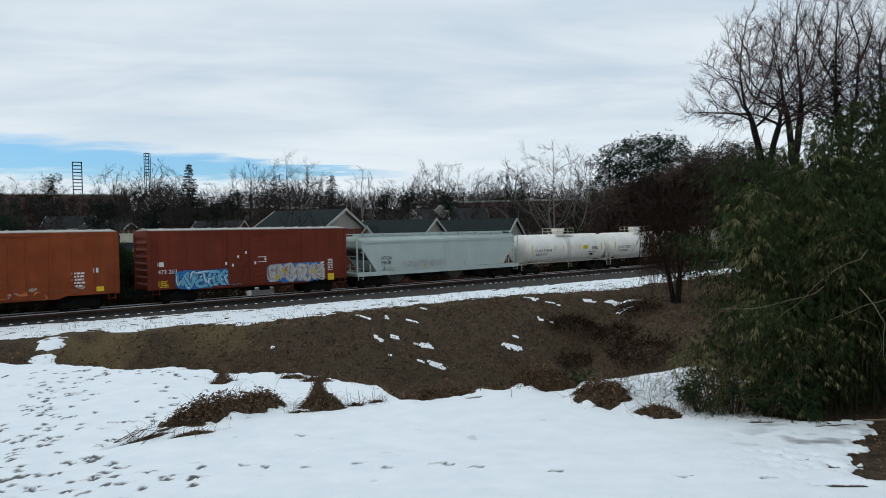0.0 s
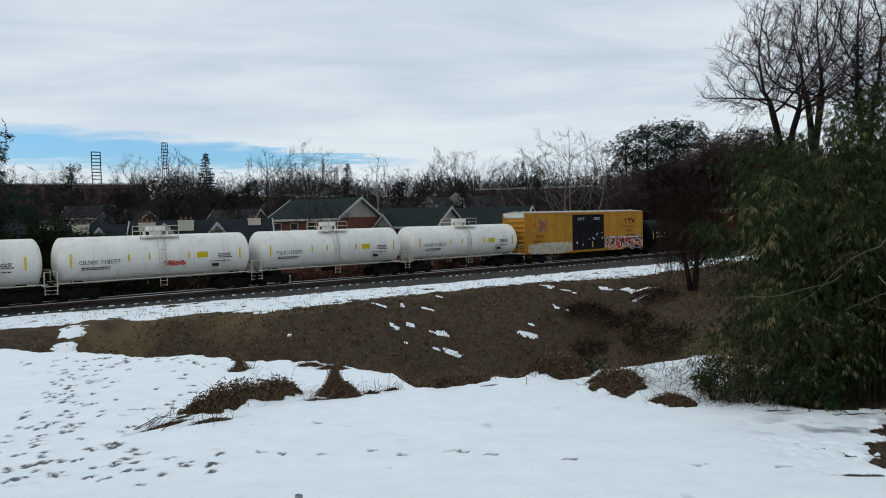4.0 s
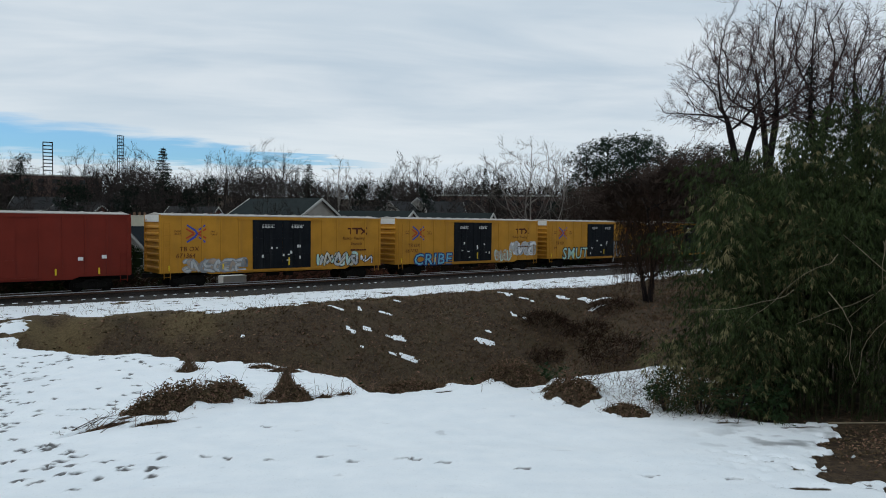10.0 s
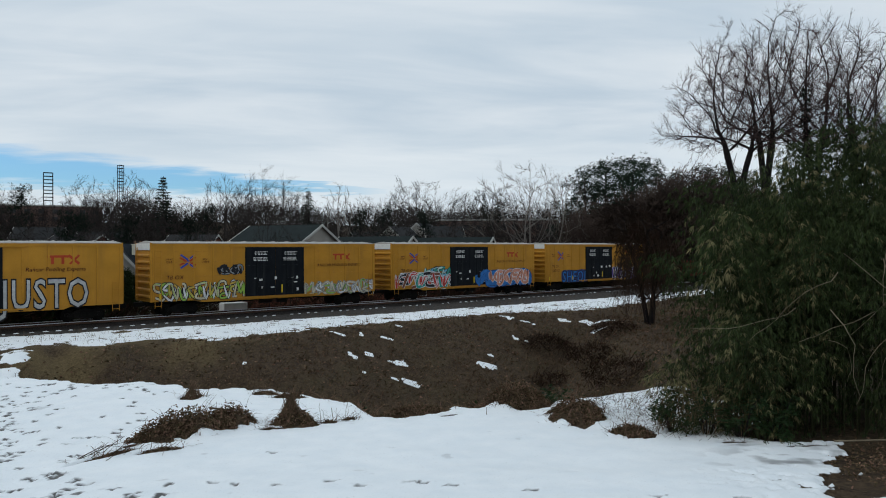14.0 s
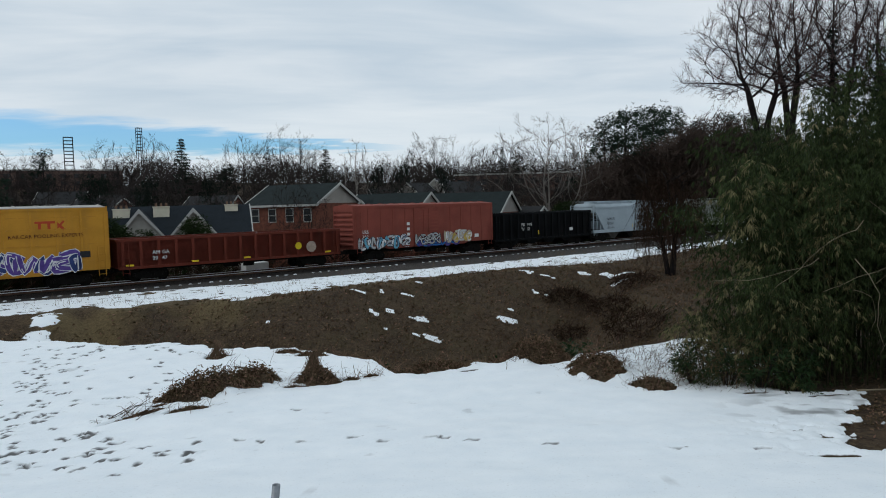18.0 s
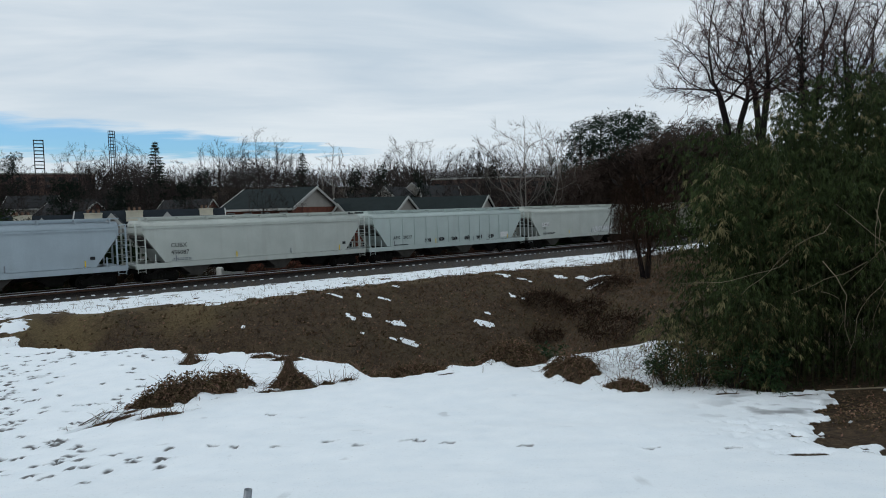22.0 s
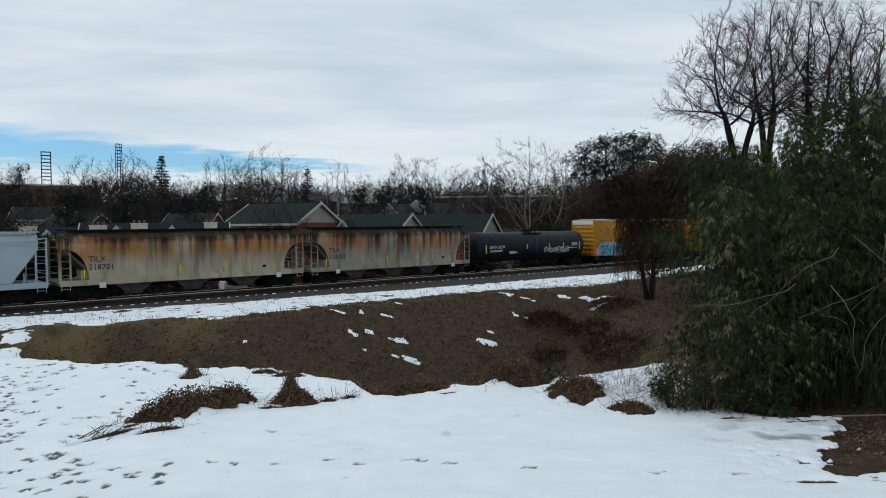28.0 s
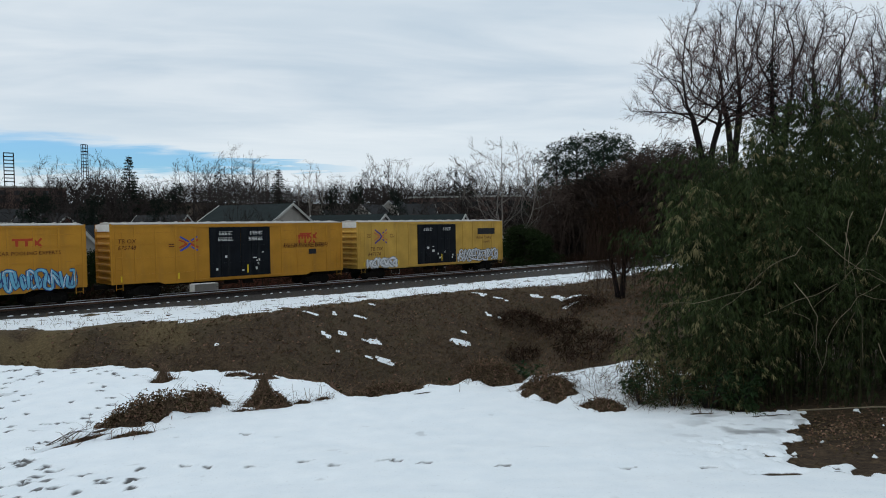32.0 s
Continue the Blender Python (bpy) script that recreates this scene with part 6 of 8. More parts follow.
TANK_FRAME = material("cream painted tank frame", (0.62, 0.56, 0.46), 0.65, spread=0.2, scale=3.0, streak=0.4, streak_rgb=(0.2, 0.12, 0.07))
RUST_STREAK = material("rust-streaked grey paint", (0.42, 0.37, 0.27), 0.75, streak=0.45, streak_rgb=(0.05, 0.035, 0.025), spread=0.3, scale=0.45, bump=0.08)
RUST_STREAK_DARK = material("dark rust-streaked grey paint", (0.33, 0.30, 0.235), 0.75, streak=0.55, streak_rgb=(0.03, 0.024, 0.018), spread=0.35, scale=0.45, bump=0.08)


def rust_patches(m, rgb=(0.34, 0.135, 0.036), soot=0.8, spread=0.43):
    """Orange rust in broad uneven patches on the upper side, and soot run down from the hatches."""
    t = m.node_tree
    b = t.nodes["Principled BSDF"]
    co = t.nodes.new("ShaderNodeTexCoord")
    sep = t.nodes.new("ShaderNodeSeparateXYZ")
    t.links.new(co.outputs["Object"], sep.inputs[0])

    def noise_(scale, detail):
        mp = t.nodes.new("ShaderNodeMapping")
        mp.inputs["Scale"].default_value = scale
        t.links.new(co.outputs["Object"], mp.inputs["Vector"])
        n = t.nodes.new("ShaderNodeTexNoise")
        n.inputs["Scale"].default_value, n.inputs["Detail"].default_value = 1.0, detail
        t.links.new(mp.outputs[0], n.inputs["Vector"])
        return n.outputs[0]

    def ramp(v, lo, hi, top=1.0):
        r = t.nodes.new("ShaderNodeMapRange")
        r.inputs[1].default_value, r.inputs[2].default_value, r.inputs[4].default_value = lo, hi, top
        t.links.new(v, r.inputs[0])
        return r.outputs[0]

    def join(a, c, op):
        n = t.nodes.new("ShaderNodeMath")
        n.operation = op
        for k, v in enumerate((a, c)):
            if isinstance(v, float):
                n.inputs[k].default_value = v
            else:
                t.links.new(v, n.inputs[k])
        return n.outputs[0]

    def lay(fac, colour):
        x = t.nodes.new("ShaderNodeMix")
        x.data_type = "RGBA"
        t.links.new(fac, x.inputs[0])
        t.links.new(b.inputs["Base Color"].links[0].from_socket, x.inputs[6])
        x.inputs[7].default_value = (*colour, 1)
        t.links.new(x.outputs[2], b.inputs["Base Color"])
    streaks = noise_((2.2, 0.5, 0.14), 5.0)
    high = ramp(join(sep.outputs[2], join(streaks, 2.6, "MULTIPLY"), "SUBTRACT"), 0.9, 1.9)
    patch = ramp(join(noise_((0.42, 0.5, 0.30), 5.0), join(streaks, 0.3, "MULTIPLY"), "ADD"), spread + 0.13, spread + 0.26, 0.85)
    lay(join(patch, high, "MULTIPLY"), rgb)
    lay(join(ramp(streaks, 0.46, 0.64, soot), ramp(sep.outputs[2], 1.6, 3.4), "MULTIPLY"), (0.030, 0.024, 0.018))
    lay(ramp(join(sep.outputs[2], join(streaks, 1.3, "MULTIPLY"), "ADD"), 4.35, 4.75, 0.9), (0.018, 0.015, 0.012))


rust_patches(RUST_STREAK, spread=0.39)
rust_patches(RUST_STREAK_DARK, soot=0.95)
front_of_train()
middle_of_train()
rear_of_train()

# ---- bare trees ----
def ring(acc, p, d, r, sides):
    a = d.orthogonal().normalized()
    b = d.cross(a)
    n = len(acc[0])
    for k in range(sides):
        t = 2 * math.pi * k / sides
        acc[0].append(p + (a * math.cos(t) + b * math.sin(t)) * r)
    return n


def limb(acc, pts, r0, r1, sides):
    """A bent, tapering branch through the points."""
    last = None
    n = len(pts)
    for k, p in enumerate(pts):
        d = (pts[min(n - 1, k + 1)] - pts[max(0, k - 1)]).normalized()
        if sides == 2:
            # far twigs: a narrow blade
            a = d.cross(Vector((0.31, 0.55, 0.77))).normalized() * (1.25 * (r0 + (r1 - r0) * k / (n - 1)))
            here = len(acc[0])
            acc[0].extend((p - a, p + a))
        else:
            here = ring(acc, p, d, r0 + (r1 - r0) * k / (n - 1), sides)
        if last is not None:
            for j in range(sides if sides > 2 else 1):
                i = (j + 1) % sides
                acc[1].append((last + j, last + i, here + i, here + j))
        last = here


def wander(rng, p, d, length, steps, wob, lift):
    pts = [p.copy()]
    d = d.copy()
    for k in range(steps):
        d = (d + Vector((rng.gauss(0, wob), rng.gauss(0, wob), rng.gauss(0, wob) + lift))).normalized()
        p = p + d * (length / steps)
        pts.append(p)
    return pts, d


def blades(acc, p, d, n, length, wide, rng, fan=0.9, droop=0.15):
    """A tuft of flat leaves or needle sprays."""
    for k in range(n):
        v = (d + Vector((rng.gauss(0, fan), rng.gauss(0, fan), rng.gauss(-droop, fan * 0.7)))).normalized()
        side = v.cross(Vector((rng.gauss(0, 1), rng.gauss(0, 1), rng.gauss(0, 1)))).normalized() * (wide / 2)
        ln = length * rng.uniform(0.6, 1.3)
        b = len(acc[0])
        m = p + v * (ln * 0.5) - Vector((0, 0, ln * 0.06))
        acc[0].extend((p, m + side, p + v * ln - Vector((0, 0, ln * 0.2)), m - side))
        acc[1].append((b, b + 1, b + 2, b + 3))


def colonise(rng, aims, start, step, kill, reach, inertia=0.5, lift=0.05, rounds=160, wob=0.05):
    """Grows a branching skeleton from the start points towards the aims; gives points and parents."""
    nodes = [np.array(p) for p in start]
    parent = [-1] + list(range(len(start) - 1))
    run = [np.array((0.0, 0.0, 1.0))] * len(start)
    kids = [0] * len(start)
    aims = np.array(aims)
    near = np.zeros(len(aims), int)
    far = np.full(len(aims), 1e9)

    def meet(first):
        fresh = np.array(nodes[first:])
        d = np.linalg.norm(aims[:, None] - fresh[None], axis=2)
        j = d.argmin(1)
        best = d[np.arange(len(aims)), j]
        closer = best < far
        near[closer], far[closer] = j[closer] + first, best[closer]
    meet(0)
    for k in range(rounds):
        live = far > kill
        aims, near, far = aims[live], near[live], far[live]
        ask = far < reach
        if not ask.any():
            break
        first = len(nodes)
        for n in np.unique(near[ask]):
            if kids[n] > 2:
                continue
            pull = aims[ask & (near == n)] - nodes[n]
            v = (pull / (np.linalg.norm(pull, axis=1)[:, None] + 1e-6)).mean(0)
            v = v / (np.linalg.norm(v) + 1e-6) + inertia * run[n] + np.array((rng.gauss(0, wob), rng.gauss(0, wob), lift + rng.gauss(0, wob)))
            v /= np.linalg.norm(v) + 1e-6
            nodes.append(nodes[n] + v * step)
            parent.append(int(n))
            run.append(v)
            kids.append(0)
            kids[n] += 1
        if len(nodes) == first:
            break
        meet(first)
    return nodes, parent


def dome(rng, n, mid, wide, up, down, shell=0.45):
    """Points in a rounded crown, thicker towards its outside."""
    out = []
    while len(out) < n:
        v = Vector((rng.gauss(0, 1), rng.gauss(0, 1), rng.gauss(0, 1))).normalized() * rng.random() ** shell
        lump = 1.0 + 0.22 * math.sin(3.1 * v.x + 5 * v.y + mid) * math.cos(4.3 * v.z + 2.2 * v.x)
        out.append((v.x * wide * lump, v.y * wide * lump, mid + v.z * (up if v.z > 0 else down) * lump))
    return out


def bough(acc, pts, radii, sides):
    last = None
    n = len(pts)
    for k, p in enumerate(pts):
        d = (pts[min(n - 1, k + 1)] - pts[max(0, k - 1)]).normalized()
        if sides == 2:
            a = d.cross(Vector((0.31, 0.55, 0.77))).normalized() * (1.25 * radii[k])
            here = len(acc[0])
            acc[0].extend((p - a, p + a))
        else:
            here = ring(acc, p, d, radii[k], sides)
        if last is not None:
            for j in range(sides if sides > 2 else 1):
                i = (j + 1) % sides
                acc[1].append((last + j, last + i, here + i, here + j))
        last = here


def bare_tree_meshes(key, seed, crown, trunk, stems=((0.0, 0.0),), aims=600, step=0.5, kill=0.7, reach=4.0, tip=0.008, core=0.016, power=2.0, spray=3, sub=2, spray_long=0.7, inertia=0.5, lift=0.05, shell=0.45, wood_mat=None, twig_mat=None, thick=0.04, ivy=0.0):
    """crown: middle height, half width, rise above it, depth below it; trunk: height at which it parts; stems: lean of each in x, y."""
    if ("tree", key) in MESHES:
        return MESHES[("tree", key)]
    rng = random.Random(seed)
    mid, wide, up, down = crown
    wood, twigs, leaf = ([], []), ([], []), ([], [])
    cloud_ = dome(rng, aims, mid, wide, up, down, shell)
    for n, (lx, ly) in enumerate(stems):
        mine = [p for p in cloud_ if min(range(len(stems)), key=lambda j: (p[0] - stems[j][0] * mid) ** 2 + (p[1] - stems[j][1] * mid) ** 2) == n]
        count = max(3, int(trunk / step))
        start = [(lx * trunk * k / count + 0.06 * math.sin(k * 0.9), ly * trunk * k / count + 0.06 * math.cos(k * 0.7), -0.6 + (trunk + 0.6) * k / count) for k in range(count + 1)]
        nodes, parent = colonise(rng, mine, start, step, kill, reach, inertia, lift)
        kids = [[] for p in nodes]
        for k, p in enumerate(parent):
            if p >= 0:
                kids[p].append(k)
        load = [0.0] * len(nodes)
        for k in range(len(nodes) - 1, -1, -1):
            load[k] = max(1.0, load[k])
            if parent[k] >= 0:
                load[parent[k]] += load[k]
        size = [core * v ** (1 / power) for v in load]
        size[0] *= 1.25
        at = [Vector(p) for p in nodes]
        heads = [(0, None)]
        while heads:
            k, before = heads.pop()
            pts, radii = ([at[before]] if before is not None else []), ([min(size[before], size[k] * 1.15)] if before is not None else [])
            while True:
                pts.append(at[k])
                radii.append(size[k])
                if not kids[k]:
                    break
                main = max(kids[k], key=lambda j: load[j])
                heads.extend((j, k) for j in kids[k] if j != main)
                k = main
            if len(pts) < 2:
                continue
            r = max(radii)
            bough(wood if r > thick else twigs, pts, radii, 8 if r > 0.12 else 5 if r > 0.05 else 3 if r > 0.018 else 2)
        for k, p in enumerate(parent):
            if p < 0 or load[k] > 12:
                continue
            d = (at[k] - at[p]).normalized()
            for j in range(spray if load[k] < 2 else max(1, spray // 2)):
                v = (d + Vector((rng.gauss(0, 0.42), rng.gauss(0, 0.42), rng.gauss(0.10, 0.36)))).normalized()
                ln = spray_long * rng.uniform(0.6, 1.25)
                end = at[k] + v * ln
                bough(twigs, [at[k], end], [tip, tip * 0.6], 2)
                for q in range(sub):
                    u = (v + Vector((rng.gauss(0, 0.45), rng.gauss(0, 0.45), rng.gauss(0.1, 0.4)))).normalized()
                    fork = at[k].lerp(end, rng.uniform(0.2, 0.95))
                    bough(twigs, [fork, fork + u * ln * rng.uniform(0.35, 0.65)], [tip * 0.7, tip * 0.45], 2)
        if ivy:
            for k, p in enumerate(at):
                if size[k] > 0.06 and p.z < mid + 3:
                    for j in range(int(14 * ivy)):
                        a = rng.uniform(0, 6.28)
                        d = Vector((math.cos(a), math.sin(a), rng.uniform(-0.6, 0.3)))
                        blades(leaf, p + d * size[k] + Vector((0, 0, rng.uniform(-step, step))), d, 2, 0.30, 0.13, rng, 0.6, 0.2)
    top = max(v.z for v in twigs[0])
    MESHES[("tree", key)] = (mesh_of("trunk", wood[0], wood[1], wood_mat or BARK, True), mesh_of("crown", twigs[0], twigs[1], twig_mat or TWIGS), top) + ((mesh_of("ivy", leaf[0], leaf[1], SPRUCE),) if ivy else ())
    return MESHES[("tree", key)]


def plant(name, label, category, meshes, x, y, z, scale=1.0, turn=0.0, group="", parts=("trunk", "crown"), wide=1.0):
    t = thing(name, label, category, group, at=pose(x, y, z, 0, 0, turn) @ Matrix.Diagonal((scale * wide, scale * wide, scale, 1)))
    for n, me in zip(parts, meshes):
        o = new(n, me)
        o.parent = t
    return t


def spot(az, dist):
    a = radians(az)
    return dist * math.sin(a), dist * math.cos(a)


def bisect_left(values, v):
    lo, hi = 1, len(values) - 1
    while lo < hi:
        mid = (lo + hi) // 2
        if values[mid] < v:
            lo = mid + 1
        else:
            hi = mid
    return lo


def ground_at(x, y):
    """Height of the bare ground, read off the grid of the ground sheet."""
    xs, ys, h = GRID
    i, j = bisect_left(xs, x), bisect_left(ys, y)
    fx, fy = (x - xs[i - 1]) / (xs[i] - xs[i - 1]), (y - ys[j - 1]) / (ys[j] - ys[j - 1])
    return float((h[j - 1, i - 1] * (1 - fx) + h[j - 1, i] * fx) * (1 - fy) + (h[j, i - 1] * (1 - fx) + h[j, i] * fx) * fy)


EYE_Z = 4.66


def stand(az, dist, top_elev, meshes, label, name="tree", category="tree", group="bare trees on the far hill", wide=1.0, turn=None, rng=random.Random(77)):
    """Plants a tree so that its top reaches that many degrees above the eye."""
    x, y = spot(az, dist)
    z = ground_at(x, y) - 0.1
    high = EYE_Z + dist * math.tan(radians(top_elev)) - z
    return plant(name, label, category, meshes[:2], x, y, z, high / meshes[2], rng.uniform(0, 360) if turn is None else turn, group, wide=wide)


FAR_KINDS = [bare_tree_meshes("far%d" % k, 100 + k, (8.8 + 0.4 * (k % 3), 3.6 + 0.35 * k, 5.2, 4.0), 3.6 + 0.3 * (k % 4), aims=330, step=0.6, kill=1.05, reach=5.0, tip=0.011, core=0.016, spray=3, sub=4, spray_long=1.0, power=1.75, inertia=0.5, lift=0.10, thick=0.07) for k in range(6)]
DENSE_KINDS = [bare_tree_meshes("dense%d" % k, 140 + k, (5.6, 4.2, 5.4, 4.6), 1.2, stems=((0.06, 0.02), (-0.05, 0.05)), aims=330, step=0.65, kill=1.1, reach=4.0, tip=0.018, core=0.024, spray=4, sub=3, spray_long=1.15, power=2.0, inertia=0.5, lift=0.12, shell=0.36, wood_mat=BARK_DARK, thick=0.07) for k in range(4)]
PALE_KIND = bare_tree_meshes("pale", 171, (10.2, 3.4, 5.6, 4.4), 4.6, aims=330, step=0.5, kill=0.85, reach=4.5, tip=0.010, core=0.022, spray=3, spray_long=0.8, power=1.95, inertia=0.5, lift=0.1, wood_mat=BARK_PALE, twig_mat=TWIGS_PALE, thick=0.03)
SYCAMORE = bare_tree_meshes("sycamore", 176, (9.0, 7.2, 6.6, 6.2), 3.0, stems=((0.14, 0.05), (-0.20, -0.05)), aims=620, step=0.5, kill=0.8, reach=5.5, tip=0.009, core=0.013, spray=4, spray_long=0.8, power=1.95, inertia=0.5, lift=0.05, wood_mat=BARK_PALE, twig_mat=TWIGS_PALE, thick=0.03)


def far_trees():
    rng = random.Random(9)
    grey = "bare grey-brown deciduous tree on the far hillside"
    for az, dist, elev, kind in ((-31.4, 210, 4.6, 0), (-33.5, 200, 4.7, 3), (-29.7, 215, 4.9, 1), (-25.0, 190, 5.6, 2), (-22.2, 185, 6.0, 0), (-21.0, 190, 5.7, 4), (-17.8, 210, 4.4, 5), (-15.3, 165, 6.0, 1),
                                 (-13.9, 175, 5.3, 3), (-12.2, 160, 6.9, 2), (-10.7, 170, 6.0, 0), (-9.6, 180, 5.3, 4), (-4.0, 190, 4.6, 5), (-2.0, 200, 4.7, 1), (-1.2, 165, 5.4, 0), (0.0, 160, 6.1, 3),
                                 (3.2, 175, 5.3, 2), (3.9, 180, 4.9, 4), (6.1, 150, 5.6, 5), (4.9, 200, 4.3, 1)):
        stand(az, dist, elev, FAR_KINDS[kind], grey, wide=rng.uniform(0.9, 1.15), rng=rng)
    stand(-6.4, 125, 5.6, PALE_KIND, "slender pale-barked bare tree behind the houses", group="pale bare trees", turn=40, wide=0.85)
    stand(9.3, 98, 7.5, SYCAMORE, "pale twin-stemmed bare sycamore beside the houses", group="pale bare trees", turn=70, wide=0.95)
    stand(11.8, 104, 6.4, PALE_KIND, "pale bare tree with fine upright branches", group="pale bare trees", turn=160, wide=0.8)
    for az, dist, elev, kind in ((-11.9, 78, 2.6, 1), (-10.3, 80, 2.2, 4), (-2.2, 100, 3.0, 3), (-24.5, 100, 2.4, 2)):
        stand(az, dist, elev, FAR_KINDS[kind], "bare dark tree standing beside the houses", group="bare trees by the houses", wide=0.8, rng=rng)
    profile = ((-40, 4.4), (-31, 4.2), (-27, 3.7), (-22, 4.6), (-17, 4.0), (-12, 4.8), (-8, 4.1), (-3, 4.2), (3, 4.1), (8, 3.9), (13, 4.4), (26, 5.0))
    az = -40.0
    while az < 25:
        cap = np.interp(az, [a for a, b in profile], [b for a, b in profile])
        for dist, less in ((rng.uniform(210, 260), rng.uniform(-0.2, 0.5)), (rng.uniform(150, 200), rng.uniform(0.4, 1.4)), (rng.uniform(114, 140), rng.uniform(1.5, 2.7))):
            a = az + rng.uniform(-0.5, 0.5)
            stand(a, dist, max(1.0, cap - less), rng.choice(DENSE_KINDS if rng.random() < 0.7 else FAR_KINDS), "dense bare tree in the dark belt of woods", group="bare trees in the wood belt", wide=rng.uniform(1.0, 1.5), rng=rng)
        az += rng.uniform(1.0, 1.35)
    # the last row, along the ridge
    az = -40.0
    while az < 14:
        cap = np.interp(az, [a for a, b in profile], [b for a, b in profile])
        stand(az, rng.uniform(290, 390), cap - rng.uniform(0.2, 1.5), rng.choice(DENSE_KINDS), "dense bare tree on the ridge of the wooded hill", group="bare trees in the wood belt", wide=rng.uniform(1.6, 2.4), rng=rng)
        az += rng.uniform(0.55, 0.85)


far_trees()


# ---- woods behind: joined undergrowth ----
def thicket(rng, acc, cx, cy, cz, rx, ry, rz, n, length, r, droop=0.0, sides=3, steps=2):
    for k in range(n):
        t, f = rng.uniform(0, 2 * math.pi), rng.uniform(-0.6, 1)
        q = math.sqrt(max(0, 1 - f * f)) * rng.uniform(0.3, 1.0) ** 0.5
        p = Vector((cx + rx * q * math.cos(t), cy + ry * q * math.sin(t), cz + rz * f * rng.uniform(0.5, 1.0)))
        d = Vector((rng.gauss(0, 1), rng.gauss(0, 1), rng.gauss(0.2 - droop, 0.7))).normalized()
        pts, e = wander(rng, p, d, length * rng.uniform(0.5, 1.4), steps, 0.3, -droop * 0.4)
        limb(acc, pts, r, r * 0.5, sides)


def undergrowth():
    rng = random.Random(12)
    acc = ([], [])
    for k in range(520):
        az, dist = rng.uniform(-40, 24), rng.choice((rng.uniform(106, 130), rng.uniform(140, 240), rng.uniform(200, 330)))
        x, y = spot(az, dist)
        if -16.0 < az < 9.5 and dist < 104:
            continue
        z = ground_at(x, y)
        thicket(rng, acc, x, y, z + 1.6, 3.4, 3.0, rng.uniform(1.8, 3.6) * (1.0 if dist < 140 else 1.6), 190, 1.5, 0.034 if dist < 140 else 0.05, sides=2, steps=1)
    tagged(new("undergrowth", mesh_of("undergrowth", acc[0], acc[1], TWIGS)), "dark leafless undergrowth filling the wooded hillside", "undergrowth", kind="stuff")


undergrowth()


def trackside_brush():
    """Low leafless brush along the far shoulder of the track."""
    rng = random.Random(14)
    acc = ([], [])
    for k in range(420):
        s, u = -62 + k * 0.5 + rng.uniform(-0.4, 0.4), rng.uniform(-8.5, -4.6)
        p = along(s, u)
        thicket(rng, acc, p.x, p.y, ground_at(p.x, p.y) + 0.35, 0.8, 0.8, rng.uniform(0.5, 1.2), 60, 0.7, 0.022, sides=2, steps=1)
    tagged(new("brush", mesh_of("brush", acc[0], acc[1], VINE_DARK)), "dark leafless brush along the far side of the track", "brush", kind="stuff")


trackside_brush()


# ---- evergreens ----
def spruce_meshes(key, seed, height, base, tiers, mat, tuft=0.42, gap=0.0):
    if ("tree", key) not in MESHES:
        rng = random.Random(seed)
        wood, leaf = ([], []), ([], [])
        limb(wood, [Vector((0, 0, -0.5)), Vector((0, 0, height * 0.5)), Vector((0, 0, height))], 0.018 * height, 0.02, 6)
        for k in range(tiers):
            f = k / (tiers - 1)
            z = height * (0.06 + 0.92 * f)
            reach = base * (1 - f) ** 0.85 + 0.12
            for j in range(max(4, int(9 - 4 * f))):
                a = rng.uniform(0, 2 * math.pi)
                ln = reach * rng.uniform(0.7, 1.12)
                d = Vector((math.cos(a), math.sin(a), 0.15 - 0.4 * (1 - f)))
                end = Vector((0, 0, z)) + d * ln
                limb(wood, [Vector((0, 0, z)), end], 0.03, 0.012, 3)
                for i in range(max(2, int(ln / 0.32))):
                    q = Vector((0, 0, z)).lerp(end, (i + 1) / max(2, int(ln / 0.32)))
                    blades(leaf, q, d.normalized(), 8, tuft, tuft * 0.2, rng, 0.7, 0.35)
        MESHES[("tree", key)] = (mesh_of("trunk", wood[0], wood[1], BARK_DARK), mesh_of("crown", leaf[0], leaf[1], mat), height)
    return MESHES[("tree", key)]


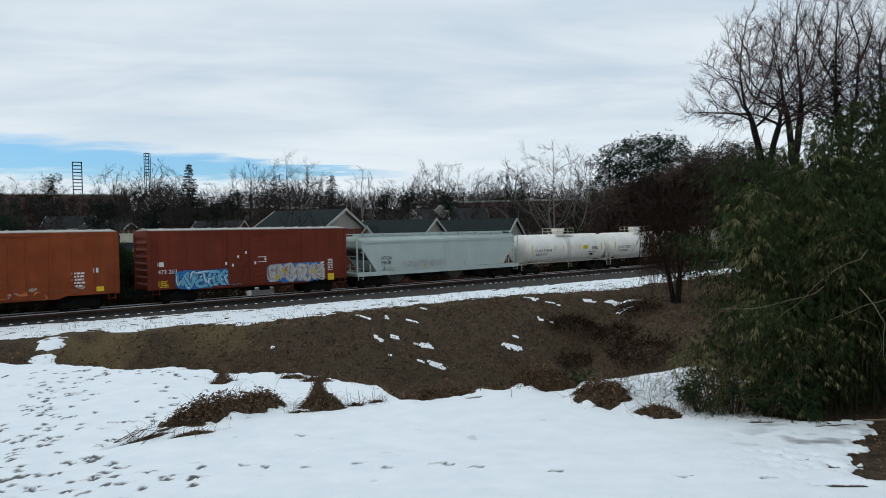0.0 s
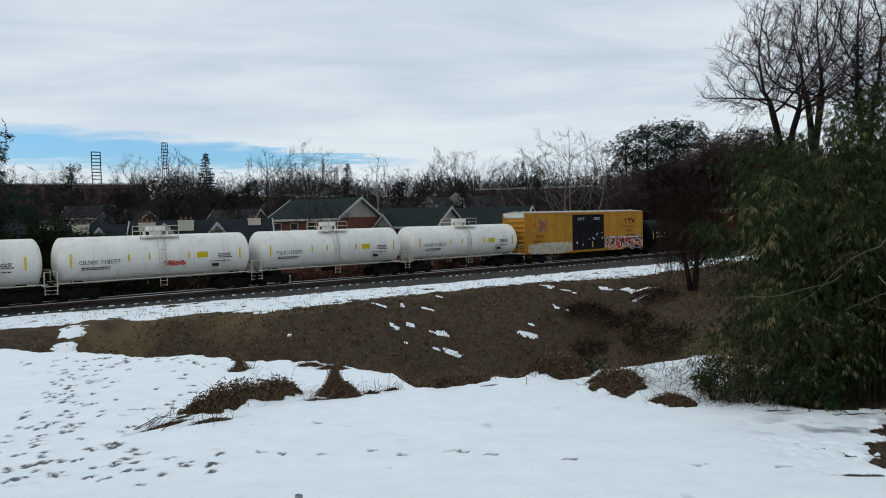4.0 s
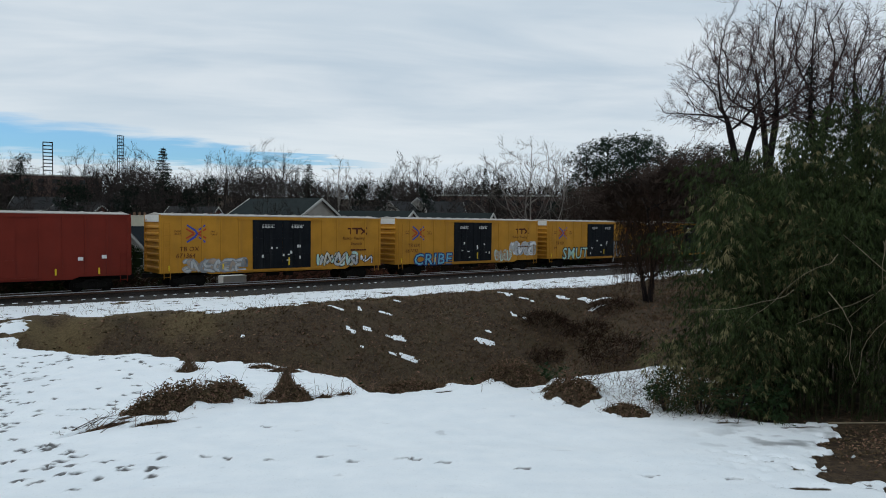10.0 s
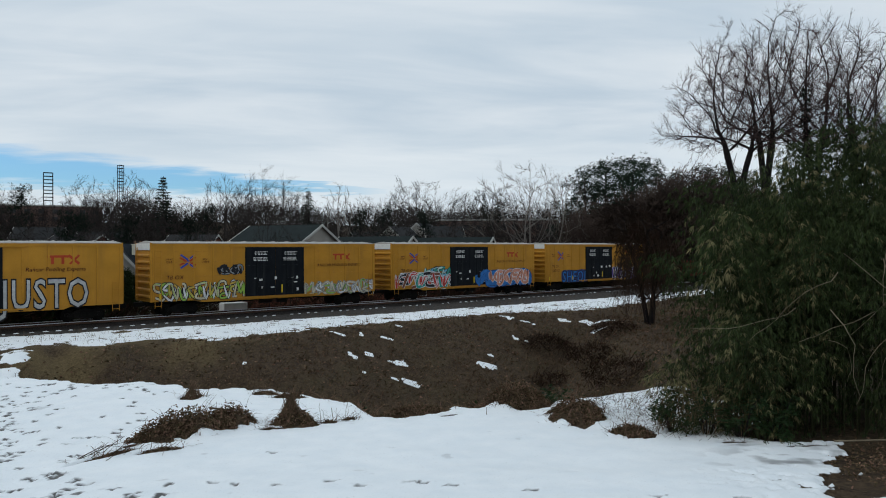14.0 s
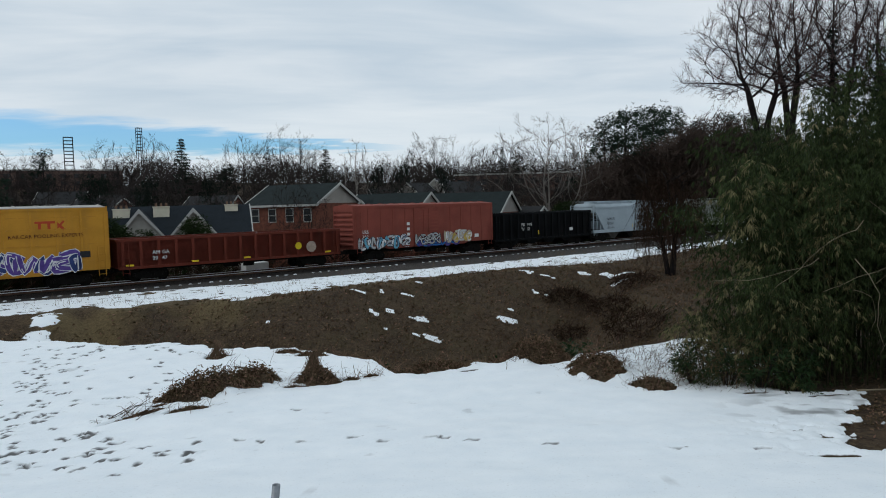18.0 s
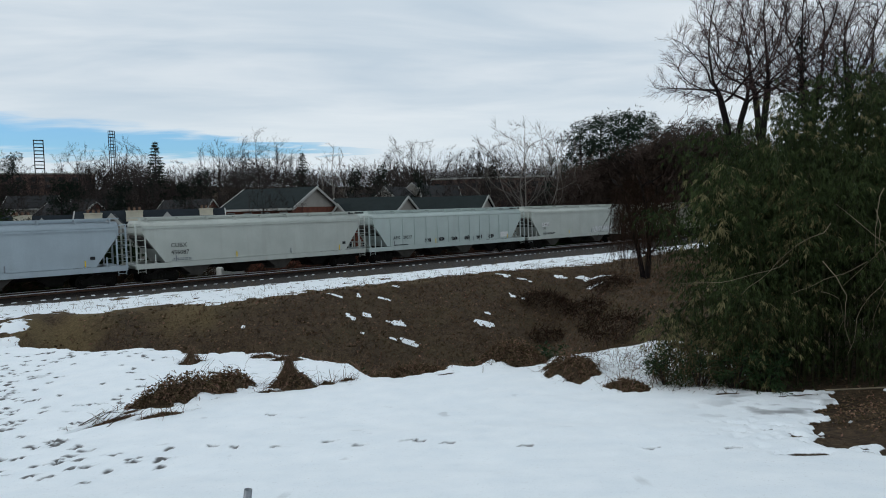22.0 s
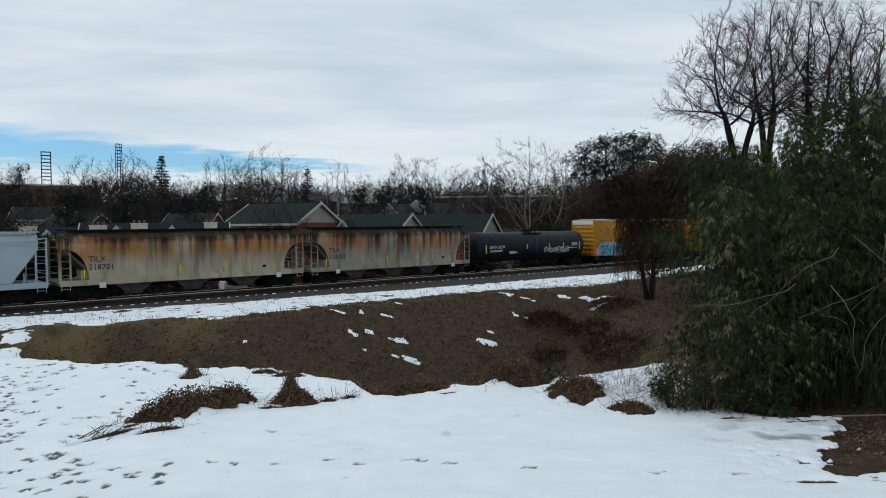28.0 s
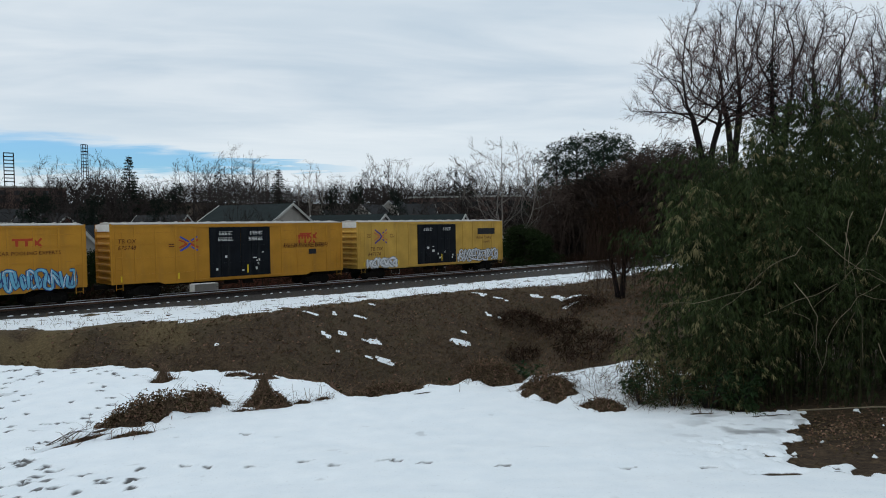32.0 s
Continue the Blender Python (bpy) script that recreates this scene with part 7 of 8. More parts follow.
def clump_tree_meshes(key, seed, height, mat, clumps, crown_low, radius, tuft=0.5, per=70, wood_mat=None, trunk=0.2, squash=0.5, slim=0.16):
    """An evergreen whose foliage sits in separate clumps at the ends of its limbs."""
    if ("tree", key) not in MESHES:
        rng = random.Random(seed)
        wood, leaf = ([], []), ([], [])
        limb(wood, [Vector((0, 0, -0.5)), Vector((0.1, 0.1, height * 0.5)), Vector((0, 0.2, height * 0.92))], trunk, 0.05, 7)
        for k in range(clumps):
            f = crown_low + (1 - crown_low) * (k + rng.random()) / clumps
            a = rng.uniform(0, 2 * math.pi)
            env = math.sin(min(1.0, (1.08 - f) / (1.08 - crown_low)) * math.pi * 0.62) + 0.15
            reach = radius * env * rng.uniform(0.45, 1.1)
            c = Vector((math.cos(a) * reach, math.sin(a) * reach, height * f))
            limb(wood, [Vector((0.05, 0.05, height * f - reach * 0.35)), c.lerp(Vector((0, 0, height * f)), 0.4), c], 0.05, 0.02, 4)
            size = radius * rng.uniform(0.26, 0.42)
            for j in range(per):
                v = Vector((rng.gauss(0, 1), rng.gauss(0, 1), rng.gauss(0, squash)))
                q = c + v.normalized() * (size * rng.uniform(0.2, 1.0) ** 0.5)
                blades(leaf, q, v.normalized(), 4, tuft, tuft * slim, rng, 0.7, 0.0)
        MESHES[("tree", key)] = (mesh_of("trunk", wood[0], wood[1], wood_mat or BARK_DARK), mesh_of("crown", leaf[0], leaf[1], mat), height)
    return MESHES[("tree", key)]


def evergreens():
    sp = spruce_meshes("spruce", 31, 15.0, 3.2, 26, SPRUCE, 0.55)
    stand(-19.8, 180, 5.6, sp, "dark conical spruce rising above the bare woods", group="evergreens", name="spruce_tree")
    stand(-8.8, 190, 4.75, sp, "dark conical spruce rising above the bare woods", group="evergreens", name="spruce_tree", wide=1.1)
    stand(5.6, 210, 4.6, sp, "small dark spruce on the ridge", group="evergreens", name="spruce_tree", wide=0.8)
    cedar = clump_tree_meshes("cedar", 33, 12.0, SPRUCE, 40, 0.08, 2.6, 0.42, 38)
    for az, dist, elev, w in ((-29.2, 175, 4.5, 0.9), (-25.2, 150, 2.6, 0.9), (-23.2, 140, 1.6, 0.9), (-4.6, 140, 3.2, 0.8), (-2.6, 135, 3.4, 0.8), (0.6, 130, 3.0, 0.7), (-16.6, 160, 3.4, 1.1),
                              (6.7, 175, 3.9, 1.0), (-35.4, 120, 2.8, 1.2), (-17.9, 135, 2.4, 1.0), (-28.9, 67, -0.2, 0.8), (-31.6, 70, 1.0, 0.7), (-33.8, 72, 1.6, 0.8), (-26.2, 96, 2.6, 0.8), (-22.4, 102, 2.4, 0.8)):
        stand(az, dist, elev, cedar, "dense dark green cedar among bare trees", group="evergreens", name="cedar_tree", wide=w)
    pine = [clump_tree_meshes("pine%d" % k, 36 + k, 14.0, PINE, 24, 0.45, 3.6, 0.40, 80, trunk=0.24, squash=0.3) for k in range(3)]
    for az, dist, elev, k, w in ((13.9, 112, 6.5, 0, 0.95), (15.5, 116, 6.9, 1, 1.0), (17.6, 114, 6.9, 2, 1.0), (19.4, 118, 6.6, 0, 1.0), (-34.6, 92, 7.0, 1, 0.8), (22.6, 120, 6.0, 2, 1.2), (16.6, 122, 5.6, 2, 1.1)):
        stand(az, dist, elev, pine[k], "dark green pine with open layered clumps of needles", group="pines", name="pine_tree", wide=w)
    hedge = clump_tree_meshes("hedge", 45, 4.2, HEDGE, 40, 0.03, 1.5, 0.30, 60, trunk=0.1, squash=0.9)
    for az, dist, elev, w in ((-33.0, 62, -0.6, 1.2), (-30.6, 63, 0.0, 1.2), (-28.2, 64, -1.0, 1.1), (-25.4, 66, -0.9, 1.1), (-26.6, 62, -1.6, 1.2), (-18.9, 67, -0.9, 0.9), (-35.5, 60, 0.2, 1.3), (11.0, 86, -0.3, 1.6), (12.1, 88, -0.7, 1.5), (10.2, 87, -1.0, 1.2), (-31.8, 58, -1.8, 1.2), (-27.4, 60, -0.8, 1.3), (-29.3, 60, -1.2, 1.2), (-24.3, 64, -1.6, 1.1), (-22.6, 66, -1.8, 1.0)):
        stand(az, dist, elev, hedge, "dark green evergreen shrub behind the track", group="evergreen shrubs", name="evergreen_shrub", category="shrub", wide=w)


evergreens()


# ---- tangled vine-hung trees by the line ----
def vine_tree_meshes(key, seed, height, rx, rz, low, strands, tangles, mat, wood_mat, r=0.014, stem=0.19):
    if ("tree", key) not in MESHES:
        rng = random.Random(seed)
        wood, vine = ([], []), ([], [])
        for a, out in ((0.3, 0.10), (2.2, 0.16), (4.4, 0.14)):
            pts, e = wander(rng, Vector((math.cos(a) * 0.12, math.sin(a) * 0.12, -0.6)), Vector((math.cos(a) * out, math.sin(a) * out, 1)).normalized(), height * 0.8, 6, 0.07, 0.02)
            limb(wood, pts, stem, stem * 0.3, 7)
            for p in pts[2:]:
                for j in range(3):
                    b = rng.uniform(0, 6.28)
                    q, e2 = wander(rng, p, Vector((math.cos(b), math.sin(b), 0.5)).normalized(), rx * 0.75, 4, 0.15, 0.0)
                    limb(wood, q, 0.05, 0.015, 4)
        c = low + (height - low) * 0.5
        for k in range(8):
            t = rng.uniform(0, 6.28)
            thicket(rng, vine, math.cos(t) * rx * 0.45, math.sin(t) * rx * 0.45, c + rng.uniform(-0.6, 0.6) * rz * 0.7, rx * 0.55, rx * 0.55, rz * 0.42, tangles // 8, 0.8, r, 0.25, 2, 1)
        thicket(rng, vine, 0, 0, c, rx * 0.9, rx * 0.9, rz, tangles // 2, 0.9, r, 0.2, 2, 2)
        for k in range(strands):
            t, q = rng.uniform(0, 6.28), rx * math.sqrt(rng.random())
            top = Vector((math.cos(t) * q, math.sin(t) * q, c + rng.uniform(-0.5, 0.3) * rz))
            pts, e = wander(rng, top, Vector((rng.gauss(0, 0.2), rng.gauss(0, 0.2), -1)).normalized(), rng.uniform(0.6, 1.0) * (top.z - 0.2) * rng.choice((0.4, 0.7, 1.0)), 3, 0.09, -0.05)
            limb(vine, pts, r, r * 0.5, 3)
        MESHES[("tree", key)] = (mesh_of("trunk", wood[0], wood[1], wood_mat, True), mesh_of("crown", vine[0], vine[1], mat), height)
    return MESHES[("tree", key)]


def vine_trees():
    near = vine_tree_meshes("vine_near", 51, 8.4, 2.2, 2.8, 1.2, 900, 1000, VINE_DARK, BARK_DARK, 0.012, 0.19)
    x, y = spot(18.8, 52)
    plant("vine_covered_tree", "small tree smothered in hanging dark brown vines", "tree", near[:2], x, y, ground_at(x, y) - 0.1, 1.12, 20, "vine-covered trees", parts=("trunk", "vines"))
    far = vine_tree_meshes("vine_far", 53, 11.0, 5.0, 4.6, 0.8, 240, 4200, VINE_FAR, BARK_DARK, 0.03)
    for az, dist, elev, w in ((14.6, 102, 4.2, 0.9), (17.2, 100, 5.0, 1.0), (19.8, 104, 6.1, 0.9), (22.0, 100, 7.2, 0.8), (24.6, 104, 6.8, 0.85), (12.9, 110, 2.6, 0.7), (28.5, 100, 5.0, 1.2)):
        stand(az, dist, elev, far, "rounded mass of brown vines over trees behind the track", group="vine-covered trees", name="vine_covered_tree", wide=w)


vine_trees()


# ---- the tall bare trees and the bamboo grove at the yard's edge ----
def tall_trees():
    crowns = ((13.0, 5.2, 6.4, 1.3, 9.2), (13.0, 4.6, 6.8, 1.5, 9.0), (12.8, 4.4, 6.8, 1.8, 8.8), (12.4, 4.6, 6.4, 1.8, 8.4))
    for k, (az, dist, elev, turn, wide) in enumerate(((25.3, 46, 16.6, 0, 1.0), (27.3, 47, 17.6, 60, 1.0), (30.3, 46, 17.5, 200, 1.0), (32.9, 46, 16.2, 30, 0.95), (35.4, 45, 15.0, 90, 0.95), (38.6, 44, 15.0, 10, 1.0))):
        kind = k if k < 4 else k - 2
        mid, w, up, down, part_at = crowns[kind]
        me = bare_tree_meshes("tall%d" % kind, 60 + kind, (mid, w, up, down), part_at, stems=((-0.03, 0.0), (0.05, 0.03)), aims=1500, step=0.34, kill=0.62, reach=6.0, tip=0.0060, core=0.0145, spray=3, sub=4, spray_long=0.8, power=1.74, inertia=0.5, lift=0.10, shell=0.40, wood_mat=BARK_DARK, twig_mat=TWIGS_RED, thick=0.03, ivy=0.45 if kind > 1 else 0.0)
        t = stand(az, dist, elev, me, "tall bare tree with upswept dark limbs and fine reddish twigs", group="tall bare trees", turn=turn, wide=wide)
        for ivy in me[3:]:
            o = new("ivy", ivy)
            o.parent = t
            tagged(o, "dark ivy climbing the trunk")


tall_trees()


def bamboo_grove():
    rng = random.Random(71)
    # the rear clumps, y above 17, are added to block light through the grove
    spots = [(6.3, 14.6, 2.1), (7.0, 14.1, 3.0), (7.5, 15.2, 5.4), (8.0, 14.5, 5.5), (8.3, 15.8, 6.3), (8.6, 14.3, 5.7), (9.6, 14.7, 6.4), (9.8, 16.4, 7.0), (10.9, 14.9, 6.8), (11.5, 16.4, 7.6), (12.4, 14.7, 7.0), (9.2, 13.4, 4.4), (10.8, 13.3, 5.5), (13.4, 15.4, 7.4), (8.0, 17.4, 6.2), (12.2, 13.0, 5.9), (13.8, 13.3, 6.5), (10.9, 18.2, 8.0), (9.3, 18.6, 7.0), (13.2, 17.8, 8.3), (15.2, 16.4, 8.0), (10.2, 17.3, 7.4), (12.4, 17.2, 8.0)]
    for n, (cx, cy, tall) in enumerate(spots):
        base = ground_at(cx, cy)
        clump = thing("bamboo_clump", "dense bamboo clump with green and straw-coloured drooping leaves", "bamboo", "bamboo grove", at=pose(cx, cy, base))
        green, dry, fine = ([], []), ([], []), ([], [])
        for k in range(14):
            a, q = rng.uniform(0, 6.28), 0.75 * math.sqrt(rng.random())
            foot = Vector((math.cos(a) * q, math.sin(a) * q, -0.2))
            h = tall * rng.uniform(0.66, 1.03)
            out = Vector((math.cos(a + rng.gauss(0, 0.5)), math.sin(a + rng.gauss(0, 0.5)), 0)) * rng.uniform(0.3, 1.3) * (0.6 if cx < 7.4 else 1.0)
            pts = [foot + Vector((0, 0, h * f)) + out * f ** 2.4 - Vector((0, 0, 0.35 * h * max(0, f - 0.75) ** 1.5)) for f in (0, 0.25, 0.5, 0.7, 0.85, 1.0)]
            wood = ([], [])
            limb(wood, pts, 0.015, 0.004, 5)
            o = new("culm", mesh_of("culm", wood[0], wood[1], CULM))
            o.parent = clump
            for j in range(int(14 + 6.0 * h)):
                f = rng.uniform(0.05, 1.0) ** 0.72
                i = min(4, int(f * 5))
                p = pts[i].lerp(pts[i + 1], f * 5 - i if f < 1 else 1)
                b = rng.uniform(0, 6.28)
                d = Vector((math.cos(b), math.sin(b), rng.uniform(-0.2, 0.5))).normalized()
                tw, e = wander(rng, p, d, rng.uniform(0.3, 0.85), 3, 0.15, -0.25)
                limb(fine, tw, 0.003, 0.0015, 2)
                straw = rng.random() < ((0.5 if p.z > 2.6 or cx < 6.5 else 0.2) if cx < 8.0 else 0.05)
                for q2 in tw[1:]:
                    blades(dry if straw else green, q2, (e + Vector((0, 0, -0.5))).normalized(), 8, *((0.125, 0.0135) if cy < 15.0 else (0.16, 0.019)), rng, 0.5, 0.25)
        for name, acc, mat, label in (("branchlet_spray", fine, CULM, ""), ("foliage", green, BAMBOO, "green leaves"), ("dry_foliage", dry, BAMBOO_DRY, "dead straw-coloured leaves")):
            o = new(name, mesh_of(name, acc[0], acc[1], mat))
            o.parent = clump
            tagged(o, label, kind="stuff")


bamboo_grove()


def hanging_vines():
    """Bleached vines draped over the front of the bamboo."""
    rng = random.Random(78)
    for k in range(30):
        x = rng.uniform(6.8, 12.8)
        top = Vector((x, 12.7 - 0.12 * (x - 7) + rng.uniform(-0.25, 0.25), rng.uniform(2.2, 5.2)))
        pts, e = wander(rng, top, Vector((rng.gauss(0, 0.7), rng.uniform(-0.2, 0.1), rng.uniform(-0.9, 0.2))).normalized(), rng.uniform(1.2, 2.8), 9, 0.22, -0.10)
        acc = ([], [])
        limb(acc, pts, rng.uniform(0.005, 0.010), 0.003, 5)
        tagged(new("dead_vine", mesh_of("dead_vine", acc[0], acc[1], VINE_PALE, True)), "bleached leafless vine hanging over bamboo leaves", "vine", "hanging dead vines")
    acc = ([], [])
    limb(acc, [Vector((7.6, 12.4, ground_at(7.6, 12.4) + 0.25)), Vector((9.0, 12.3, ground_at(9.0, 12.3) + 0.20)), Vector((10.6, 12.1, ground_at(10.6, 12.1) + 0.10))], 0.02, 0.012, 6)
    tagged(new("fallen_cane", mesh_of("fallen_cane", acc[0], acc[1], VINE_PALE, True)), "dry bamboo cane fallen across the snow", "cane")


hanging_vines()


def laurels():
    rng = random.Random(74)
    for cx, cy, h, w in ((5.3, 14.3, 0.9, 0.5), (5.9, 14.0, 1.0, 0.6), (6.5, 13.7, 1.05, 0.6), (7.1, 13.5, 1.0, 0.6)):
        bush = thing("laurel_bush", "dark glossy-leaved bush at the foot of the bamboo", "shrub", "laurel bushes", at=pose(cx, cy, ground_at(cx, cy)))
        leaf = ([], [])
        for k in range(20):
            a = rng.uniform(0, 6.28)
            tip = Vector((math.cos(a) * w * rng.uniform(0.3, 1.1), math.sin(a) * w * rng.uniform(0.3, 1.1), h * rng.uniform(0.25, 1.05)))
            pts = [Vector((0, 0, -0.1)), tip * 0.5 + Vector((0, 0, 0.15 * h)), tip]
            wood = ([], [])
            limb(wood, pts, 0.012, 0.004, 4)
            o = new("stem", mesh_of("stem", wood[0], wood[1], BARK_DARK))
            o.parent = bush
            for j in range(11):
                q = pts[1].lerp(pts[2], rng.random())
                blades(leaf, q + Vector((rng.gauss(0, 0.08), rng.gauss(0, 0.08), rng.gauss(0, 0.08))), (tip - pts[1]).normalized(), 4, 0.13, 0.028, rng, 0.8, 0.3)
        o = new("foliage", mesh_of("foliage", leaf[0], leaf[1], LAUREL))
        o.parent = bush


laurels()

# ---- houses beyond the line ----
def house(name, label, x, y, base, turn, length, width, wall, rise, wall_mat, roof_mat, group="houses beyond the line", windows=(), chimneys=(), gables=(), hip=False, gable_mat=None, lower=None):
    """Gabled house: the ridge runs along its x; windows: (x, z, w, h) on the near wall; chimneys: (x, y); gables: x of cross gables on the near side."""
    h = thing(name, label, "house", group, at=pose(x, y, base, 0, 0, turn))
    l, w = length / 2, width / 2
    bm = bmesh.new()
    box(bm, -l, l, -w, w, -0.6, wall)
    body = part("wall", bm, wall_mat, h)
    if not hip:
        for s in (-1, 1):
            bm = bmesh.new()
            a = [bm.verts.new((s * (l - d), yy, zz)) for d in (0.0, 0.15) for yy, zz in ((-w, wall), (w, wall), (0, wall + rise))]
            for f in ((0, 1, 2), (5, 4, 3), (0, 3, 4, 1), (1, 4, 5, 2), (2, 5, 3, 0)):
                bm.faces.new([a[k] for k in f])
            part("gable_wall", bm, gable_mat or wall_mat, body)
    over, th = 0.35, 0.14
    k = rise / w
    bm = bmesh.new()
    cut = w * 0.8 if hip else 0.0
    for s in (-1, 1):
        e0, e1 = (-l - over, s * (w + over), wall - over * k), (l + over, s * (w + over), wall - over * k)
        r0, r1 = (-l - over + cut, 0, wall + rise), (l + over - cut, 0, wall + rise)
        lo = [bm.verts.new(p) for p in (e0, e1, r1, r0)]
        hi = [bm.verts.new((p[0], p[1], p[2] + th)) for p in (e0, e1, r1, r0)]
        bm.faces.new(lo)
        bm.faces.new(hi[::-1])
        for j in range(4):
            i = (j + 1) % 4
            bm.faces.new((lo[j], lo[i], hi[i], hi[j]))
    if hip:
        for s in (-1, 1):
            v = [bm.verts.new((s * (l + over), yy, zz)) for yy, zz in ((-w - over, wall - over * k + th), (w + over, wall - over * k + th))] + [bm.verts.new((s * (l + over - cut), 0, wall + rise + th))]
            bm.faces.new(v)
    roof = part("roof", bm, roof_mat, h)
    if not hip:
        for s in (-1, 1):
            for t in (-1, 1):
                bm = bmesh.new()
                p, q = Vector((s * (l + over), t * (w + over), wall - over * k)), Vector((s * (l + over), 0, wall + rise))
                a = [bm.verts.new(c + Vector((dx, 0, dz))) for c in (p, q) for dx, dz in ((-0.05 * s, -0.16), (0.06 * s, -0.16), (0.06 * s, 0.17), (-0.05 * s, 0.17))]
                for f in ((0, 1, 2, 3), (7, 6, 5, 4), (0, 4, 5, 1), (1, 5, 6, 2), (2, 6, 7, 3), (3, 7, 4, 0)):
                    bm.faces.new([a[j] for j in f])
                part("rake_board", bm, TRIM, roof)
    bm = bmesh.new()
    box(bm, -l - over, l + over, -w - over - 0.1, -w - over + 0.02, wall - over * k - 0.16, wall - over * k + 0.10)
    part("fascia", bm, TRIM, roof)
    for cx, cy, ch, cw in chimneys:
        bm = bmesh.new()
        top = wall + rise + ch
        box(bm, cx - cw / 2, cx + cw / 2, cy - 0.45, cy + 0.45, wall - 0.4, top)
        box(bm, cx - cw / 2 - 0.06, cx + cw / 2 + 0.06, cy - 0.51, cy + 0.51, top, top + 0.1)
        c = part("chimney", bm, CREAM, h, "cream painted chimney with clay pots")
        for j in (-0.32, 0.0, 0.32):
            bm = bmesh.new()
            tube(bm, (cx + j * cw, cy, top + 0.1), (cx + j * cw, cy, top + 0.42), 0.13, 0.10, 8)
            part("chimney_pot", bm, POT, c)
    for gx, gw, gh, depth in gables:
        bm = bmesh.new()
        yb = -w - depth
        v = [(gx - gw, wall - 0.2), (gx + gw, wall - 0.2), (gx, wall - 0.2 + gh)]
        prism(bm, v, yb, 0)
        g = part("cross_gable", bm, gable_mat or SIDING, h, "pale triangular gable")
        bm = bmesh.new()
        for s in (-1, 1):
            p, q = (gx + s * (gw + 0.3), wall - 0.38), (gx, wall + gh - 0.14)
            v = [bm.verts.new((a, b, c)) for b in (yb - 0.3, 0.4) for a, c in (p, q, (q[0], q[1] + 0.16), (p[0], p[1] + 0.16))]
            for f in ((0, 1, 2, 3), (7, 6, 5, 4), (0, 4, 5, 1), (1, 5, 6, 2), (2, 6, 7, 3), (3, 7, 4, 0)):
                bm.faces.new([v[j] for j in f])
        part("gable_roof", bm, roof_mat, g)
        for s in (-1, 1):
            bm = bmesh.new()
            p, q = (gx + s * (gw + 0.34), wall - 0.62), (gx, wall + gh - 0.32)
            v = [bm.verts.new((a, b, c)) for b in (yb - 0.36, yb - 0.29) for a, c in (p, q, (q[0], q[1] + 0.42), (p[0] - s * 0.1, p[1] + 0.42))]
            for f in ((0, 1, 2, 3), (7, 6, 5, 4), (0, 4, 5, 1), (1, 5, 6, 2), (2, 6, 7, 3), (3, 7, 4, 0)):
                bm.faces.new([v[j] for j in f])
            part("rake_board", bm, TRIM, g)
    for wx, wz, ww, wh in windows:
        bm = bmesh.new()
        box(bm, wx - ww / 2 - 0.09, wx + ww / 2 + 0.09, -w - 0.06, -w + 0.02, wz - 0.09, wz + wh + 0.09)
        f = part("window", bm, TRIM, h)
        for sx, sz in ((0, 0), (0, 1)):
            bm = bmesh.new()
            box(bm, wx - ww / 2, wx + ww / 2, -w - 0.075, -w - 0.05, wz + sz * (wh / 2 + 0.02), wz + sz * (wh / 2 + 0.02) + wh / 2 - 0.04)
            part("pane", bm, GLASS_DARK, f)
    return h


def block_mesh():
    bm = bmesh.new()
    box(bm, -1.0, 1.0, -0.5, 0.5, 0, 0.75)
    return bm


